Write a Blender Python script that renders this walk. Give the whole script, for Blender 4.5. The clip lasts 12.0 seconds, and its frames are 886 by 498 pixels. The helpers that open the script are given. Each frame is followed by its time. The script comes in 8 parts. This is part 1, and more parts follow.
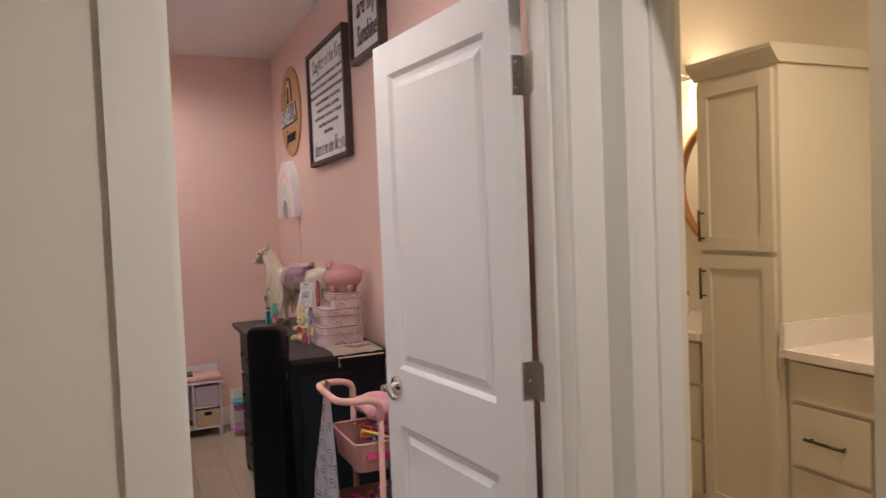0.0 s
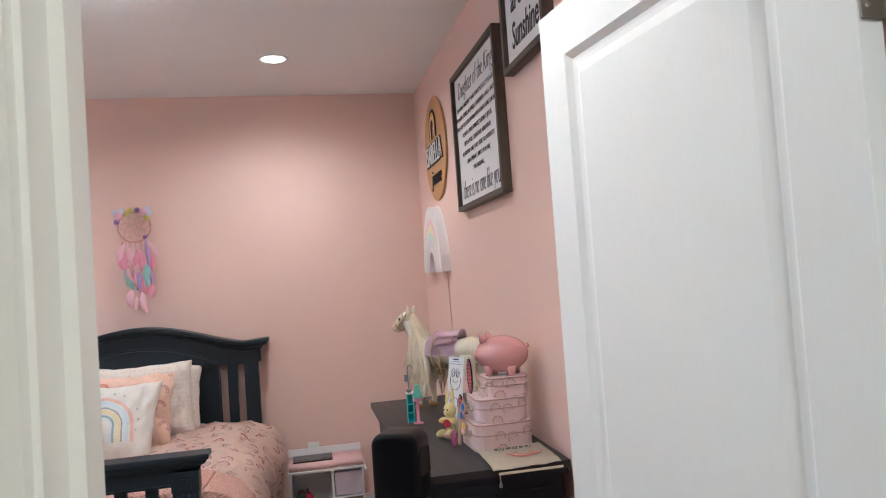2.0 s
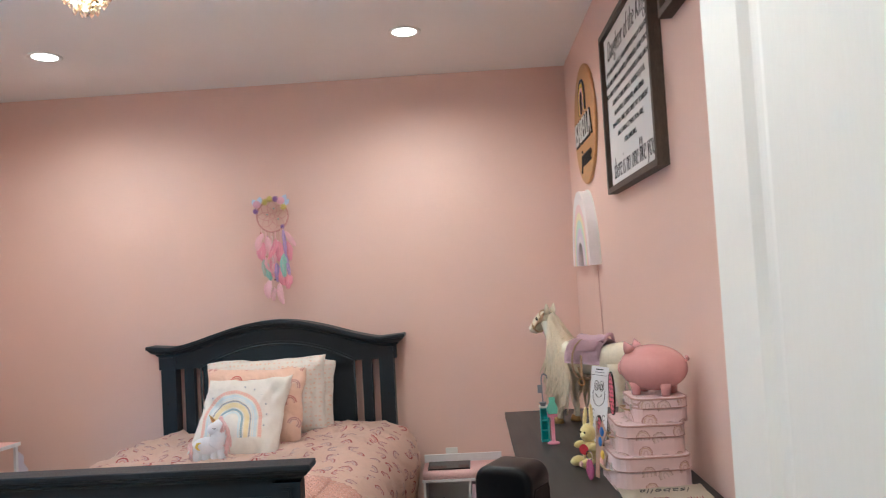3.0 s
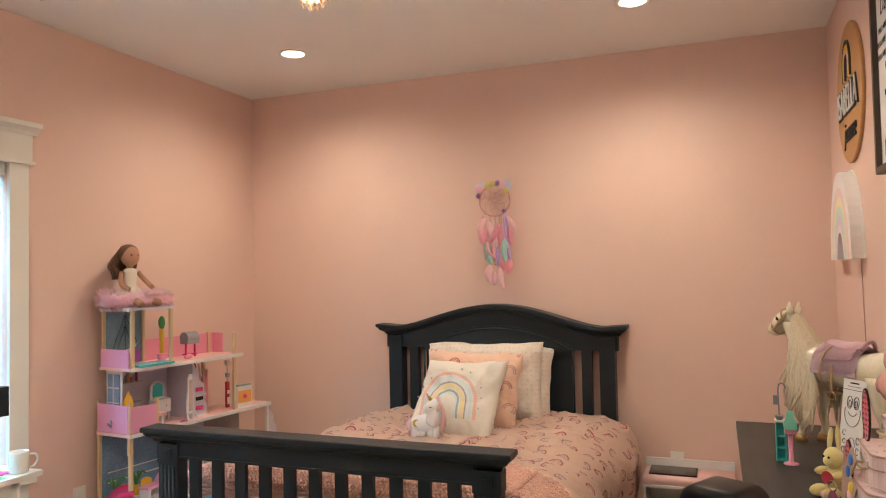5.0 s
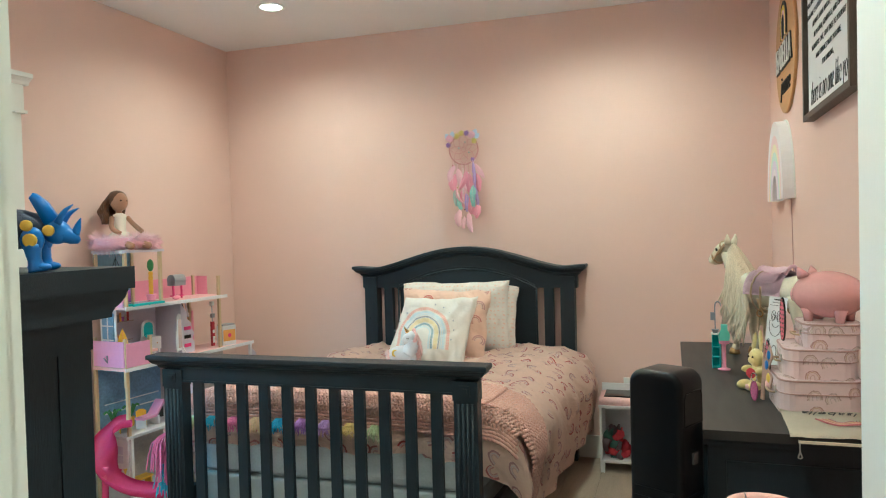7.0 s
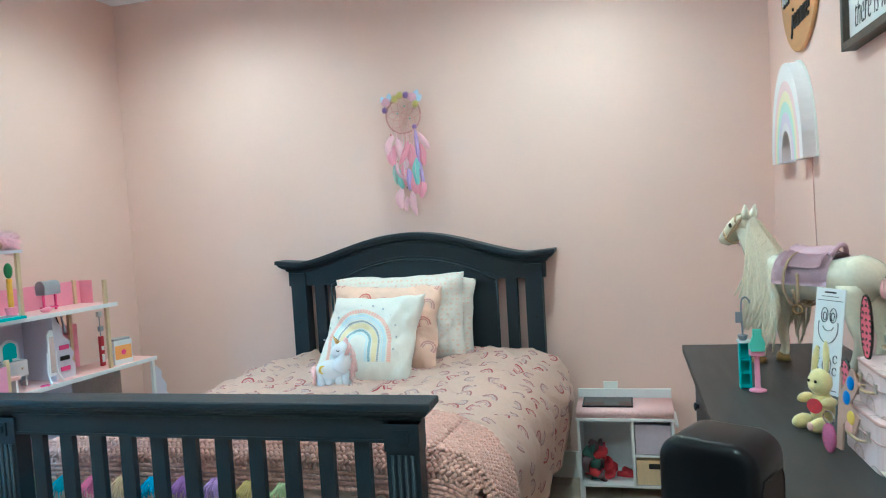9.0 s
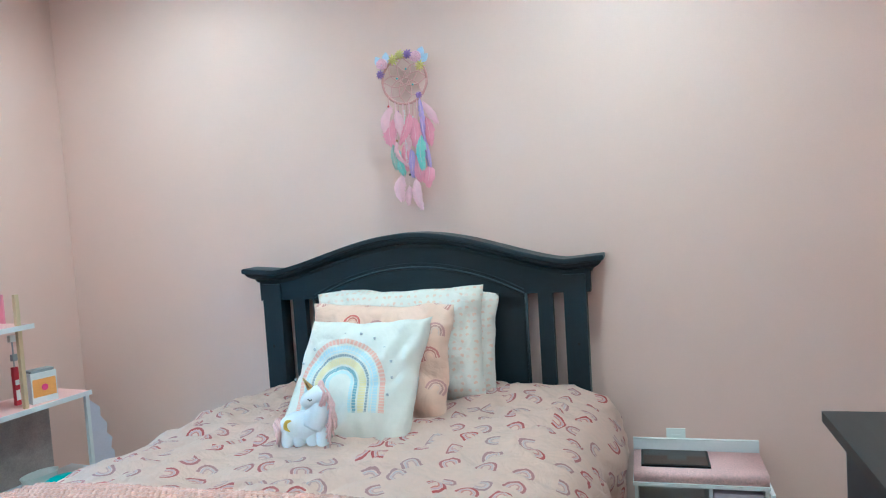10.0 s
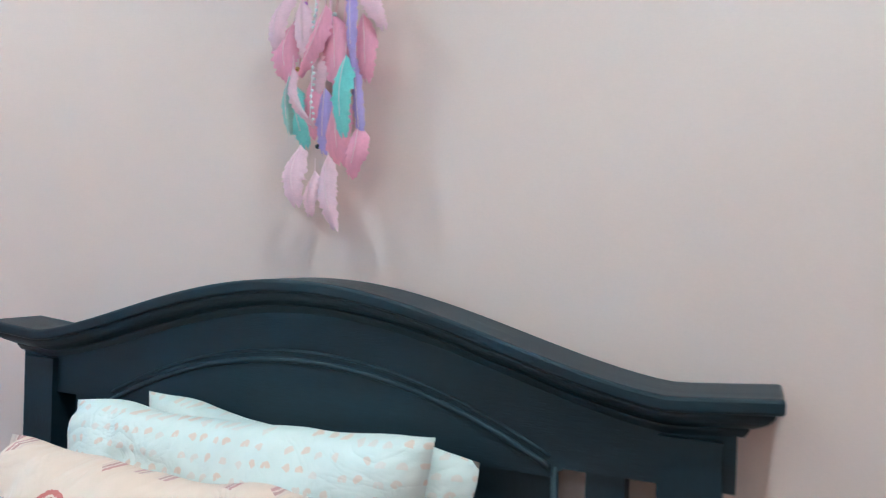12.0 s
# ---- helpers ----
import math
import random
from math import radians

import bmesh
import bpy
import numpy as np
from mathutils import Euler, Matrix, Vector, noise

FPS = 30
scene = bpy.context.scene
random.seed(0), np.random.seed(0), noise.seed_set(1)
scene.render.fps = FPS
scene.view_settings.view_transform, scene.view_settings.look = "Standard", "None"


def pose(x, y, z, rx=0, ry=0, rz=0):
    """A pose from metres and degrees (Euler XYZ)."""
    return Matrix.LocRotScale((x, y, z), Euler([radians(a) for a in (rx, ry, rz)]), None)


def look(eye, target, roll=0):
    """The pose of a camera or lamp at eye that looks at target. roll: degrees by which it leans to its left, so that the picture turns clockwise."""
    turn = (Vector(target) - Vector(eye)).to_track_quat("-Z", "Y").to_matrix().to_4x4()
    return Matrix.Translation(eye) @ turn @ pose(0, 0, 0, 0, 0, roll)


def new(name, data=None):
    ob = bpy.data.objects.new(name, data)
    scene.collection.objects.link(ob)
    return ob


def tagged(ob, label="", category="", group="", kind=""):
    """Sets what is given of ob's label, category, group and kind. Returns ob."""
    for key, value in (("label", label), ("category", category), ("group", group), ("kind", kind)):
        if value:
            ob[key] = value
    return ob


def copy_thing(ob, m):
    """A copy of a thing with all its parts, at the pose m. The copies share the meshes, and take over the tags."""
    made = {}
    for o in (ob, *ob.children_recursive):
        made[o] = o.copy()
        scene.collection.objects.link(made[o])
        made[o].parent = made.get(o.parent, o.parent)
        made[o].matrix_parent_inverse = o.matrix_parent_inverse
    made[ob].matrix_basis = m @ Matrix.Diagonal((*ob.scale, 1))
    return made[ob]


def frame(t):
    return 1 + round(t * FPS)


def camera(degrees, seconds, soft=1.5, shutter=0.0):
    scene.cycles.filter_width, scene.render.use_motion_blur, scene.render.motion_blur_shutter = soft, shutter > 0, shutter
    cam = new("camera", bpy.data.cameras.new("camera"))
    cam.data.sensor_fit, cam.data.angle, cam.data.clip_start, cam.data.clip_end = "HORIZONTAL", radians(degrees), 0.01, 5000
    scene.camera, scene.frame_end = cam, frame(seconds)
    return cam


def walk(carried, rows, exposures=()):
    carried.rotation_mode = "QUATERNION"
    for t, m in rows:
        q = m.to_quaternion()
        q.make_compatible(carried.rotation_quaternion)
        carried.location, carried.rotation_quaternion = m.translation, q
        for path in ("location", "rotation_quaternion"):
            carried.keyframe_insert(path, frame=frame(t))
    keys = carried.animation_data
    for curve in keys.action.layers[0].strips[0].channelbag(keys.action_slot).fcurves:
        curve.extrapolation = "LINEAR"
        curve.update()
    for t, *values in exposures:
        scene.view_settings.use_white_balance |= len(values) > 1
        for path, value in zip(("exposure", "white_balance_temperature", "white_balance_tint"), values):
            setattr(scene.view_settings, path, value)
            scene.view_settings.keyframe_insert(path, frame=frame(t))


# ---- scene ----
cam = camera(63.9, 12.0, soft=1.1, shutter=0.15)
PATH = [
    (0, (0.221, 0.089, 1.452), (1.029, 1.917, 1.371), -2.3),
    (0.5, (0.286, 0.311, 1.469), (0.75, 2.255, 1.411), -4.1),
    (1, (0.381, 0.488, 1.486), (0.693, 2.464, 1.47), -5.2),
    (1.5, (0.427, 0.666, 1.485), (0.773, 2.636, 1.516), -4.9),
    (2, (0.461, 0.925, 1.498), (0.859, 2.884, 1.57), -4.0),
    (2.5, (0.545, 1.134, 1.481), (0.752, 3.121, 1.57), -4.0),
    (3, (0.645, 1.339, 1.484), (0.574, 3.336, 1.57), -3.2),
    (3.5, (0.659, 1.493, 1.489), (0.355, 3.468, 1.587), -2.7),
    (5.5, (0.727, 1.45, 1.47), (-0.025, 3.302, 1.528), -1.0),
    (6, (0.722, 1.348, 1.449), (0.006, 3.216, 1.471), -0.8),
    (6.5, (0.726, 1.248, 1.417), (0.068, 3.137, 1.399), -0.9),
    (7, (0.737, 1.181, 1.407), (0.123, 3.084, 1.356), -1.5),
    (9, (0.602, 1.93, 1.393), (0.096, 3.862, 1.293), -3.5),
    (9.5, (0.485, 2.312, 1.412), (-0.015, 4.246, 1.312), -3.4),
    (10, (0.395, 2.75, 1.404), (-0.15, 4.67, 1.283), -3.6),
    (10.5, (0.277, 3.161, 1.394), (-0.174, 5.103, 1.237), -2.9),
    (11, (0.305, 3.607, 1.349), (0.006, 5.582, 1.246), -2.4),
    (11.5, (0.303, 4.048, 1.346), (-0.074, 6.011, 1.282), -2.3),
    (12, (0.204, 4.438, 1.364), (-0.594, 6.272, 1.364), 1.7),
]
EXPOSURES = [
    (0.0, -0.33, 5950, 15),
    (0.5, -0.08, 5130, 5),
    (1.0, 0.08, 5080, 4),
    (2.0, 0.15, 5220, 2),
    (2.5, 0.16, 5220, 2),
    (3.0, 0.18, 5400, 0),
    (3.5, 0.22, 4980, -9),
    (5.5, 0.05, 7330, 7),
    (6.5, 0.15, 6650, -12),
    (7.0, 0.35, 5280, -19),
    (9.0, 0.55, 4330, -24),
    (10.0, 0.51, 4140, -23),
    (11.0, 0.36, 4140, -23),
    (12.0, 0.43, 4060, -23),
]
walk(cam, [(t, look(eye, target, roll)) for t, eye, target, roll in PATH], EXPOSURES)

# ---- plan, metres ----
XL, XR = -2.26, 1.275          # bedroom side walls
YN, YB = 1.555, 5.56           # bedroom partition face and back wall
YH = 1.42                      # hall face of the partition
CEIL = 2.72
DX0, DX1, DH = 0.295, 1.115, 2.04   # bedroom door opening
XBATH = 1.22                   # hall face of the bathroom wall
BY0, BY1 = 0.54, 1.32         # bathroom door opening
WY0, WY1, WZ0, WZ1 = 2.55, 3.745, 0.62, 2.03  # window opening

# ---- world and light ----
world = bpy.data.worlds.new("sky")
scene.world = world
world.use_nodes = True
wn = world.node_tree.nodes
sky = wn.new("ShaderNodeTexSky")
sky.sky_type = 'NISHITA'
sky.sun_disc = False
sky.sun_elevation = radians(40)
sky.sun_rotation = radians(120)
world.node_tree.links.new(sky.outputs[0], wn["Background"].inputs[0])
wn["Background"].inputs[1].default_value = 0.12


def lamp(name, kind, energy, m, color, **extra):
    data = bpy.data.lights.new(name, kind)
    data.energy, data.color = energy, color
    for key, value in extra.items():
        if key == "size":
            data.size = value
        elif key == "size_y":
            data.shape, data.size_y = 'RECTANGLE', value
        elif key == "radius":
            data.shadow_soft_size = value
        elif key == "cone":
            data.spot_size, data.spot_blend = radians(value), 0.85
    ob = new(name, data)
    ob.matrix_world = m
    return ob


sun = lamp("sun", 'SUN', 2.0, look((0, 0, 5), (-1.0, -1.2, 4.0)), (1.0, 0.95, 0.88))
sun.data.angle = radians(0.5)
CANS = [(0.39, 4.80), (-1.436, 4.81), (0.39, 2.35), (-1.436, 2.35)]
WARM = (1.0, 0.87, 0.72)
for cx, cy in CANS:
    lamp("can_light", 'SPOT', (63 if cx > 0 else 54) if cy > 4 else (80 if cx > 0 else 72), look((cx, cy, CEIL - 0.012), (cx, cy + 0.0001, 0)), WARM, radius=0.045, cone=162)
# daylight in the window's opening
lamp("window_daylight", 'AREA', 74, look((XL - 0.14, (WY0 + WY1) / 2, 1.33), (XL + 1, (WY0 + WY1) / 2, 1.2)), (0.32, 0.66, 1.0), size=WY1 - WY0 - 0.1, size_y=WZ1 - WZ0 - 0.1)
lamp("chandelier_light", 'POINT', 27, pose(-0.52, 3.51, 2.52), WARM, radius=0.06)
# unseen hall lamp, added to brighten the casing and hall walls
lamp("hall_fill_light", 'SPOT', 122, look((0.9, 0.42, CEIL - 0.012), (0.9, 0.4201, 0)), WARM, radius=0.05, cone=150)
lamp("vanity_lamp", 'POINT', 14, pose(3.0, 3.2, 2.1), (1.0, 0.72, 0.42), radius=0.05)
# added bathroom lamp, no fixture seen; it rakes the cabinet fronts
lamp("bath_fill_light", 'SPOT', 150, look((2.22, 1.3, CEIL - 0.012), (2.22, 1.3001, 0)), (1.0, 0.74, 0.45), radius=0.06, cone=160)

# ---- materials ----
MATS = {}


def mat(name, color, rough=0.5, metal=0.0, scale=20.0, vary=0.08, bump=0.1, stretch=(1, 1, 1), fine=8.0, tint=None, random_amount=0.0, coat=0.0, spec=0.5, sheen=0.0):
    """A painted, wooden, woven or metal surface: two scales of noise in colour, roughness and relief."""
    if name in MATS:
        return MATS[name]
    m = bpy.data.materials.new(name)
    m.use_nodes = True
    t = m.node_tree
    n, l = t.nodes, t.links
    b = n["Principled BSDF"]
    b.inputs["Metallic"].default_value = metal
    b.inputs["Coat Weight"].default_value = coat
    b.inputs["Specular IOR Level"].default_value = spec
    b.inputs["Sheen Weight"].default_value = sheen
    tc = n.new("ShaderNodeTexCoord")
    mp = n.new("ShaderNodeMapping")
    mp.inputs["Scale"].default_value = stretch
    l.new(tc.outputs["Object"], mp.inputs[0])
    big = n.new("ShaderNodeTexNoise")
    big.inputs["Scale"].default_value = scale
    big.inputs["Detail"].default_value = 3
    small = n.new("ShaderNodeTexNoise")
    small.inputs["Scale"].default_value = scale * fine
    small.inputs["Detail"].default_value = 4
    l.new(mp.outputs[0], big.inputs[0])
    l.new(mp.outputs[0], small.inputs[0])
    add = n.new("ShaderNodeMath")
    add.operation = 'ADD'
    l.new(big.outputs[0], add.inputs[0])
    l.new(small.outputs[0], add.inputs[1])
    ramp = n.new("ShaderNodeMapRange")
    ramp.inputs[1].default_value, ramp.inputs[2].default_value = 0.6, 1.4
    l.new(add.outputs[0], ramp.inputs[0])
    mix = n.new("ShaderNodeMix")
    mix.data_type = 'RGBA'
    lo = [c * (1 - vary) for c in color]
    hi = [min(1.0, c * (1 + vary)) for c in (tint or color)]
    mix.inputs[6].default_value, mix.inputs[7].default_value = (*lo, 1), (*hi, 1)
    l.new(ramp.outputs[0], mix.inputs[0])
    out = mix.outputs[2]
    if random_amount:
        info = n.new("ShaderNodeObjectInfo")
        hsv = n.new("ShaderNodeHueSaturation")
        mr = n.new("ShaderNodeMapRange")
        mr.inputs[3].default_value, mr.inputs[4].default_value = 1 - random_amount, 1 + random_amount
        l.new(info.outputs["Random"], mr.inputs[0])
        l.new(mr.outputs[0], hsv.inputs["Value"])
        l.new(out, hsv.inputs["Color"])
        out = hsv.outputs[0]
    l.new(out, b.inputs["Base Color"])
    rr = n.new("ShaderNodeMapRange")
    rr.inputs[3].default_value, rr.inputs[4].default_value = max(0.02, rough - 0.07), min(1, rough + 0.07)
    l.new(big.outputs[0], rr.inputs[0])
    l.new(rr.outputs[0], b.inputs["Roughness"])
    if bump:
        bp = n.new("ShaderNodeBump")
        bp.inputs["Strength"].default_value = bump
        bp.inputs["Distance"].default_value = 0.002
        l.new(small.outputs[0], bp.inputs["Height"])
        l.new(bp.outputs[0], b.inputs["Normal"])
    MATS[name] = m
    return m


def glow(name, color, strength):
    m = bpy.data.materials.new(name)
    m.use_nodes = True
    b = m.node_tree.nodes["Principled BSDF"]
    b.inputs["Base Color"].default_value = (*color, 1)
    b.inputs["Emission Color"].default_value = (*color, 1)
    b.inputs["Emission Strength"].default_value = strength
    return m


def glass(name, color=(1, 1, 1), rough=0.02):
    m = bpy.data.materials.new(name)
    m.use_nodes = True
    b = m.node_tree.nodes["Principled BSDF"]
    b.inputs["Base Color"].default_value = (*color, 1)
    b.inputs["Transmission Weight"].default_value = 1
    b.inputs["Roughness"].default_value = rough
    return m


def arcs(name, ground, bands, cell, axes=(0, 1), upper=True, density=1.0, rough=0.85, jitter=0.9, big=None, turn=1.6, foot=0.45, crease=0.0):
    """Printed fabric: little rainbow arches strewn over the cloth. bands: (inner, outer, colour) in metres.
    big: (centre u, centre v) draws one large arch there in place of the strewn ones."""
    m = bpy.data.materials.new(name)
    m.use_nodes = True
    t = m.node_tree
    n, l = t.nodes, t.links
    b = n["Principled BSDF"]
    b.inputs["Roughness"].default_value = rough
    b.inputs["Sheen Weight"].default_value = 0.2
    b.inputs["Specular IOR Level"].default_value = 0.2

    def math_node(op, a, c=None):
        k = n.new("ShaderNodeMath")
        k.operation = op
        for i, v in enumerate((a, c)):
            if v is None:
                continue
            if isinstance(v, (int, float)):
                k.inputs[i].default_value = v
            else:
                l.new(v, k.inputs[i])
        return k.outputs[0]

    tc = n.new("ShaderNodeTexCoord")
    src = tc.outputs["UV"]
    sep = n.new("ShaderNodeSeparateXYZ")
    if big:
        l.new(src, sep.inputs[0])
        du = math_node('SUBTRACT', sep.outputs[0], big[0])
        dv = math_node('SUBTRACT', sep.outputs[1], big[1])
        rnd = None
    else:
        sc = n.new("ShaderNodeVectorMath")
        sc.operation = 'SCALE'
        l.new(src, sc.inputs[0])
        sc.inputs[3].default_value = 1 / cell
        vor = n.new("ShaderNodeTexVoronoi")
        vor.voronoi_dimensions = '2D'
        vor.inputs["Scale"].default_value = 1
        vor.inputs["Randomness"].default_value = jitter
        l.new(sc.outputs[0], vor.inputs["Vector"])
        sub = n.new("ShaderNodeVectorMath")
        sub.operation = 'SUBTRACT'
        l.new(sc.outputs[0], sub.inputs[0])
        l.new(vor.outputs["Position"], sub.inputs[1])
        rot = n.new("ShaderNodeVectorRotate")
        rot.rotation_type = 'Z_AXIS'
        l.new(sub.outputs[0], rot.inputs["Vector"])
        sc2 = n.new("ShaderNodeSeparateColor")
        l.new(vor.outputs["Color"], sc2.inputs[0])
        rnd = sc2.outputs[1]
        ang = math_node('MULTIPLY', math_node('SUBTRACT', sc2.outputs[0], 0.5), turn)
        l.new(ang, rot.inputs["Angle"])
        l.new(rot.outputs[0], sep.inputs[0])
        du = math_node('MULTIPLY', sep.outputs[0], cell)
        dv = math_node('MULTIPLY', sep.outputs[1], cell)
    wob = n.new("ShaderNodeTexNoise")
    wob.inputs["Scale"].default_value = 160
    l.new(src, wob.inputs[0])
    dvp = math_node('MAXIMUM', dv, 0.0)
    r = math_node('SQRT', math_node('ADD', math_node('MULTIPLY', du, du), math_node('MULTIPLY', dvp, dvp)))
    r = math_node('ADD', r, math_node('MULTIPLY', math_node('SUBTRACT', wob.outputs[0], 0.5), 0.006))
    outer = max(x[1] for x in bands)
    up = math_node('GREATER_THAN', dv, -outer * foot)
    grain = n.new("ShaderNodeTexNoise")
    grain.inputs["Scale"].default_value = 40
    grain.inputs["Detail"].default_value = 5
    l.new(src, grain.inputs[0])
    base = n.new("ShaderNodeMix")
    base.data_type = 'RGBA'
    base.inputs[6].default_value = (*[c * 0.93 for c in ground], 1)
    base.inputs[7].default_value = (*[min(1, c * 1.05) for c in ground], 1)
    l.new(grain.outputs[0], base.inputs[0])
    col = base.outputs[2]
    # embroidery: short radial threads with gaps between them
    threads = None
    if big:
        wave = math_node('SINE', math_node('ADD', math_node('MULTIPLY', math_node('ARCTAN2', du, dvp), 70.0), math_node('MULTIPLY', math_node('MINIMUM', dv, 0.0), 700.0)))
        threads = math_node('ADD', math_node('MULTIPLY', math_node('GREATER_THAN', wave, -0.3), 0.45), 0.5)
    for lo, hi, c in bands:
        inside = math_node('MULTIPLY', math_node('GREATER_THAN', r, lo), math_node('LESS_THAN', r, hi))
        inside = math_node('MULTIPLY', inside, up)
        if threads is not None:
            inside = math_node('MULTIPLY', inside, threads)
        if rnd is not None and density < 1:
            inside = math_node('MULTIPLY', inside, math_node('LESS_THAN', rnd, density))
        mx = n.new("ShaderNodeMix")
        mx.data_type = 'RGBA'
        l.new(inside, mx.inputs[0])
        l.new(col, mx.inputs[6])
        mx.inputs[7].default_value = (*c, 1)
        if rnd is not None:
            hs = n.new("ShaderNodeHueSaturation")
            hs.inputs["Color"].default_value = (*c, 1)
            l.new(math_node('ADD', math_node('MULTIPLY', rnd, 0.6), 0.55), hs.inputs["Saturation"])
            l.new(hs.outputs[0], mx.inputs[7])
        col = mx.outputs[2]
    l.new(col, b.inputs["Base Color"])
    weave = n.new("ShaderNodeTexNoise")
    weave.inputs["Scale"].default_value = 500
    l.new(src, weave.inputs[0])
    bp = n.new("ShaderNodeBump")
    bp.inputs["Strength"].default_value = 0.15
    bp.inputs["Distance"].default_value = 0.002
    l.new(weave.outputs[0], bp.inputs["Height"])
    l.new(bp.outputs[0], b.inputs["Normal"])
    if crease:
        fold = n.new("ShaderNodeTexNoise")
        fold.inputs["Scale"].default_value = 9
        fold.inputs["Detail"].default_value = 3
        fold.inputs["Distortion"].default_value = 1.4
        l.new(src, fold.inputs[0])
        ridge = math_node('ABSOLUTE', math_node('SUBTRACT', fold.outputs[0], 0.5))
        bq = n.new("ShaderNodeBump")
        bq.inputs["Strength"].default_value = crease
        bq.inputs["Distance"].default_value = 0.05
        l.new(math_node('POWER', ridge, 0.6), bq.inputs["Height"])
        l.new(bp.outputs[0], bq.inputs["Normal"])
        l.new(bq.outputs[0], b.inputs["Normal"])
    return m


PINK_WALL = mat("pink_wall_paint", (0.75, 0.535, 0.472), 0.62, scale=3, vary=0.025, bump=0.12, fine=90)
CEILING = mat("ceiling_paint", (0.85, 0.85, 0.85), 0.8, scale=3, vary=0.02, bump=0.15, fine=90)
TRIM = mat("white_trim_paint", (0.78, 0.77, 0.73), 0.35, scale=4, vary=0.02, bump=0.04, fine=60)
DOORWHITE = mat("white_door_paint", (0.80, 0.81, 0.81), 0.42, scale=5, vary=0.02, bump=0.12, stretch=(1, 1, 0.1), fine=50)
HALLWALL = mat("hall_wall_paint", (0.74, 0.71, 0.64), 0.6, scale=3, vary=0.02, bump=0.1, fine=90)
BATHWALL = mat("bath_wall_paint", (0.72, 0.66, 0.55), 0.6, scale=3, vary=0.02, bump=0.1, fine=90)
PLANK = mat("floor_plank", (0.40, 0.325, 0.25), 0.5, scale=6, vary=0.16, bump=0.12, stretch=(6, 0.7, 1), fine=7, random_amount=0.1)
SUBFLOOR = mat("floor_joint", (0.12, 0.09, 0.07), 0.9)
CHARCOAL = mat("charcoal_painted_wood", (0.0105, 0.0182, 0.0265), 0.45, scale=12, vary=0.22, bump=0.25, stretch=(0.5, 4, 4), fine=10, spec=0.35)
CHARCOAL_V = mat("charcoal_painted_wood_upright", (0.0105, 0.0182, 0.0265), 0.45, scale=12, vary=0.22, bump=0.25, stretch=(4, 4, 0.4), fine=10, spec=0.35)
DRESSER_TOP = mat("dark_dresser_paint", (0.022, 0.021, 0.021), 0.5, scale=8, vary=0.15, bump=0.1, stretch=(4, 0.5, 4))
NICKEL = mat("satin_nickel", (0.55, 0.53, 0.50), 0.3, metal=1.0, scale=30, vary=0.06, bump=0.03)
PEWTER = mat("dark_brushed_pewter", (0.10, 0.085, 0.07), 0.4, metal=0.8, scale=30, vary=0.1, bump=0.03)
CHROME = mat("polished_chrome", (0.75, 0.74, 0.72), 0.12, metal=1.0, scale=30, vary=0.03, bump=0.0)
BLACK_PLASTIC = mat("black_plastic", (0.004, 0.0045, 0.006), 0.32, scale=4, vary=0.1, bump=0.02, spec=0.16)
# flat near-black for uncut holes and gaps: their shade as colour
HOLE_SHADE = mat("painted_hole_shade", (0.004, 0.004, 0.005), 0.7)
WHITE_PLASTIC = mat("white_plastic", (0.8, 0.8, 0.78), 0.4, scale=15, vary=0.02, bump=0.02)
BLIND = mat("white_blind_slat", (0.75, 0.78, 0.80), 0.5, scale=12, vary=0.03, bump=0.02)
WOODFRAME = mat("dark_walnut_frame", (0.075, 0.055, 0.042), 0.55, scale=14, vary=0.4, bump=0.3, stretch=(4, 4, 0.6))
PAPER = mat("white_paper", (0.80, 0.80, 0.81), 0.7, scale=10, vary=0.02, bump=0.02)
INK = mat("dark_ink", (0.03, 0.03, 0.035), 0.7, bump=0)
CABINET = mat("cream_cabinet_paint", (0.66, 0.62, 0.52), 0.4, scale=6, vary=0.02, bump=0.03)
QUARTZ = mat("white_quartz", (0.78, 0.74, 0.70), 0.25, scale=12, vary=0.04, bump=0.0)
MIRROR = mat("mirror_silver", (0.9, 0.9, 0.9), 0.03, metal=1.0, vary=0.0, bump=0)
BRIGHTWOOD = mat("light_pine", (0.62, 0.47, 0.29), 0.5, scale=20, vary=0.12, bump=0.1, stretch=(4, 4, 0.5))
PINKPLY = mat("pink_lacquered_board", (0.80, 0.30, 0.42), 0.4, scale=10, vary=0.04, bump=0.02)
HOTPINK = mat("hot_pink_plastic", (0.80, 0.08, 0.28), 0.25, scale=10, vary=0.05, bump=0.0, coat=0.3)
PALEPINK = mat("pale_pink_paint", (0.78, 0.48, 0.46), 0.4, scale=12, vary=0.04, bump=0.03)
LILAC = mat("lilac_board", (0.62, 0.58, 0.68), 0.5, scale=12, vary=0.05, bump=0.02)
WHITEBOARD = mat("white_lacquered_board", (0.76, 0.75, 0.77), 0.4, scale=12, vary=0.03, bump=0.02)
TEAL = mat("teal_plastic", (0.05, 0.45, 0.46), 0.35, scale=12, vary=0.04, bump=0.0)
MINT = mat("mint_plastic", (0.20, 0.62, 0.50), 0.35, scale=12, vary=0.04, bump=0.0)
PURPLE = mat("purple_plastic", (0.42, 0.12, 0.52), 0.35, scale=12, vary=0.04, bump=0.0)
RED = mat("red_cloth", (0.45, 0.03, 0.05), 0.8, scale=30, vary=0.2, bump=0.2)
CREAMCLOTH = mat("cream_canvas", (0.74, 0.66, 0.54), 0.85, scale=40, vary=0.05, bump=0.3)
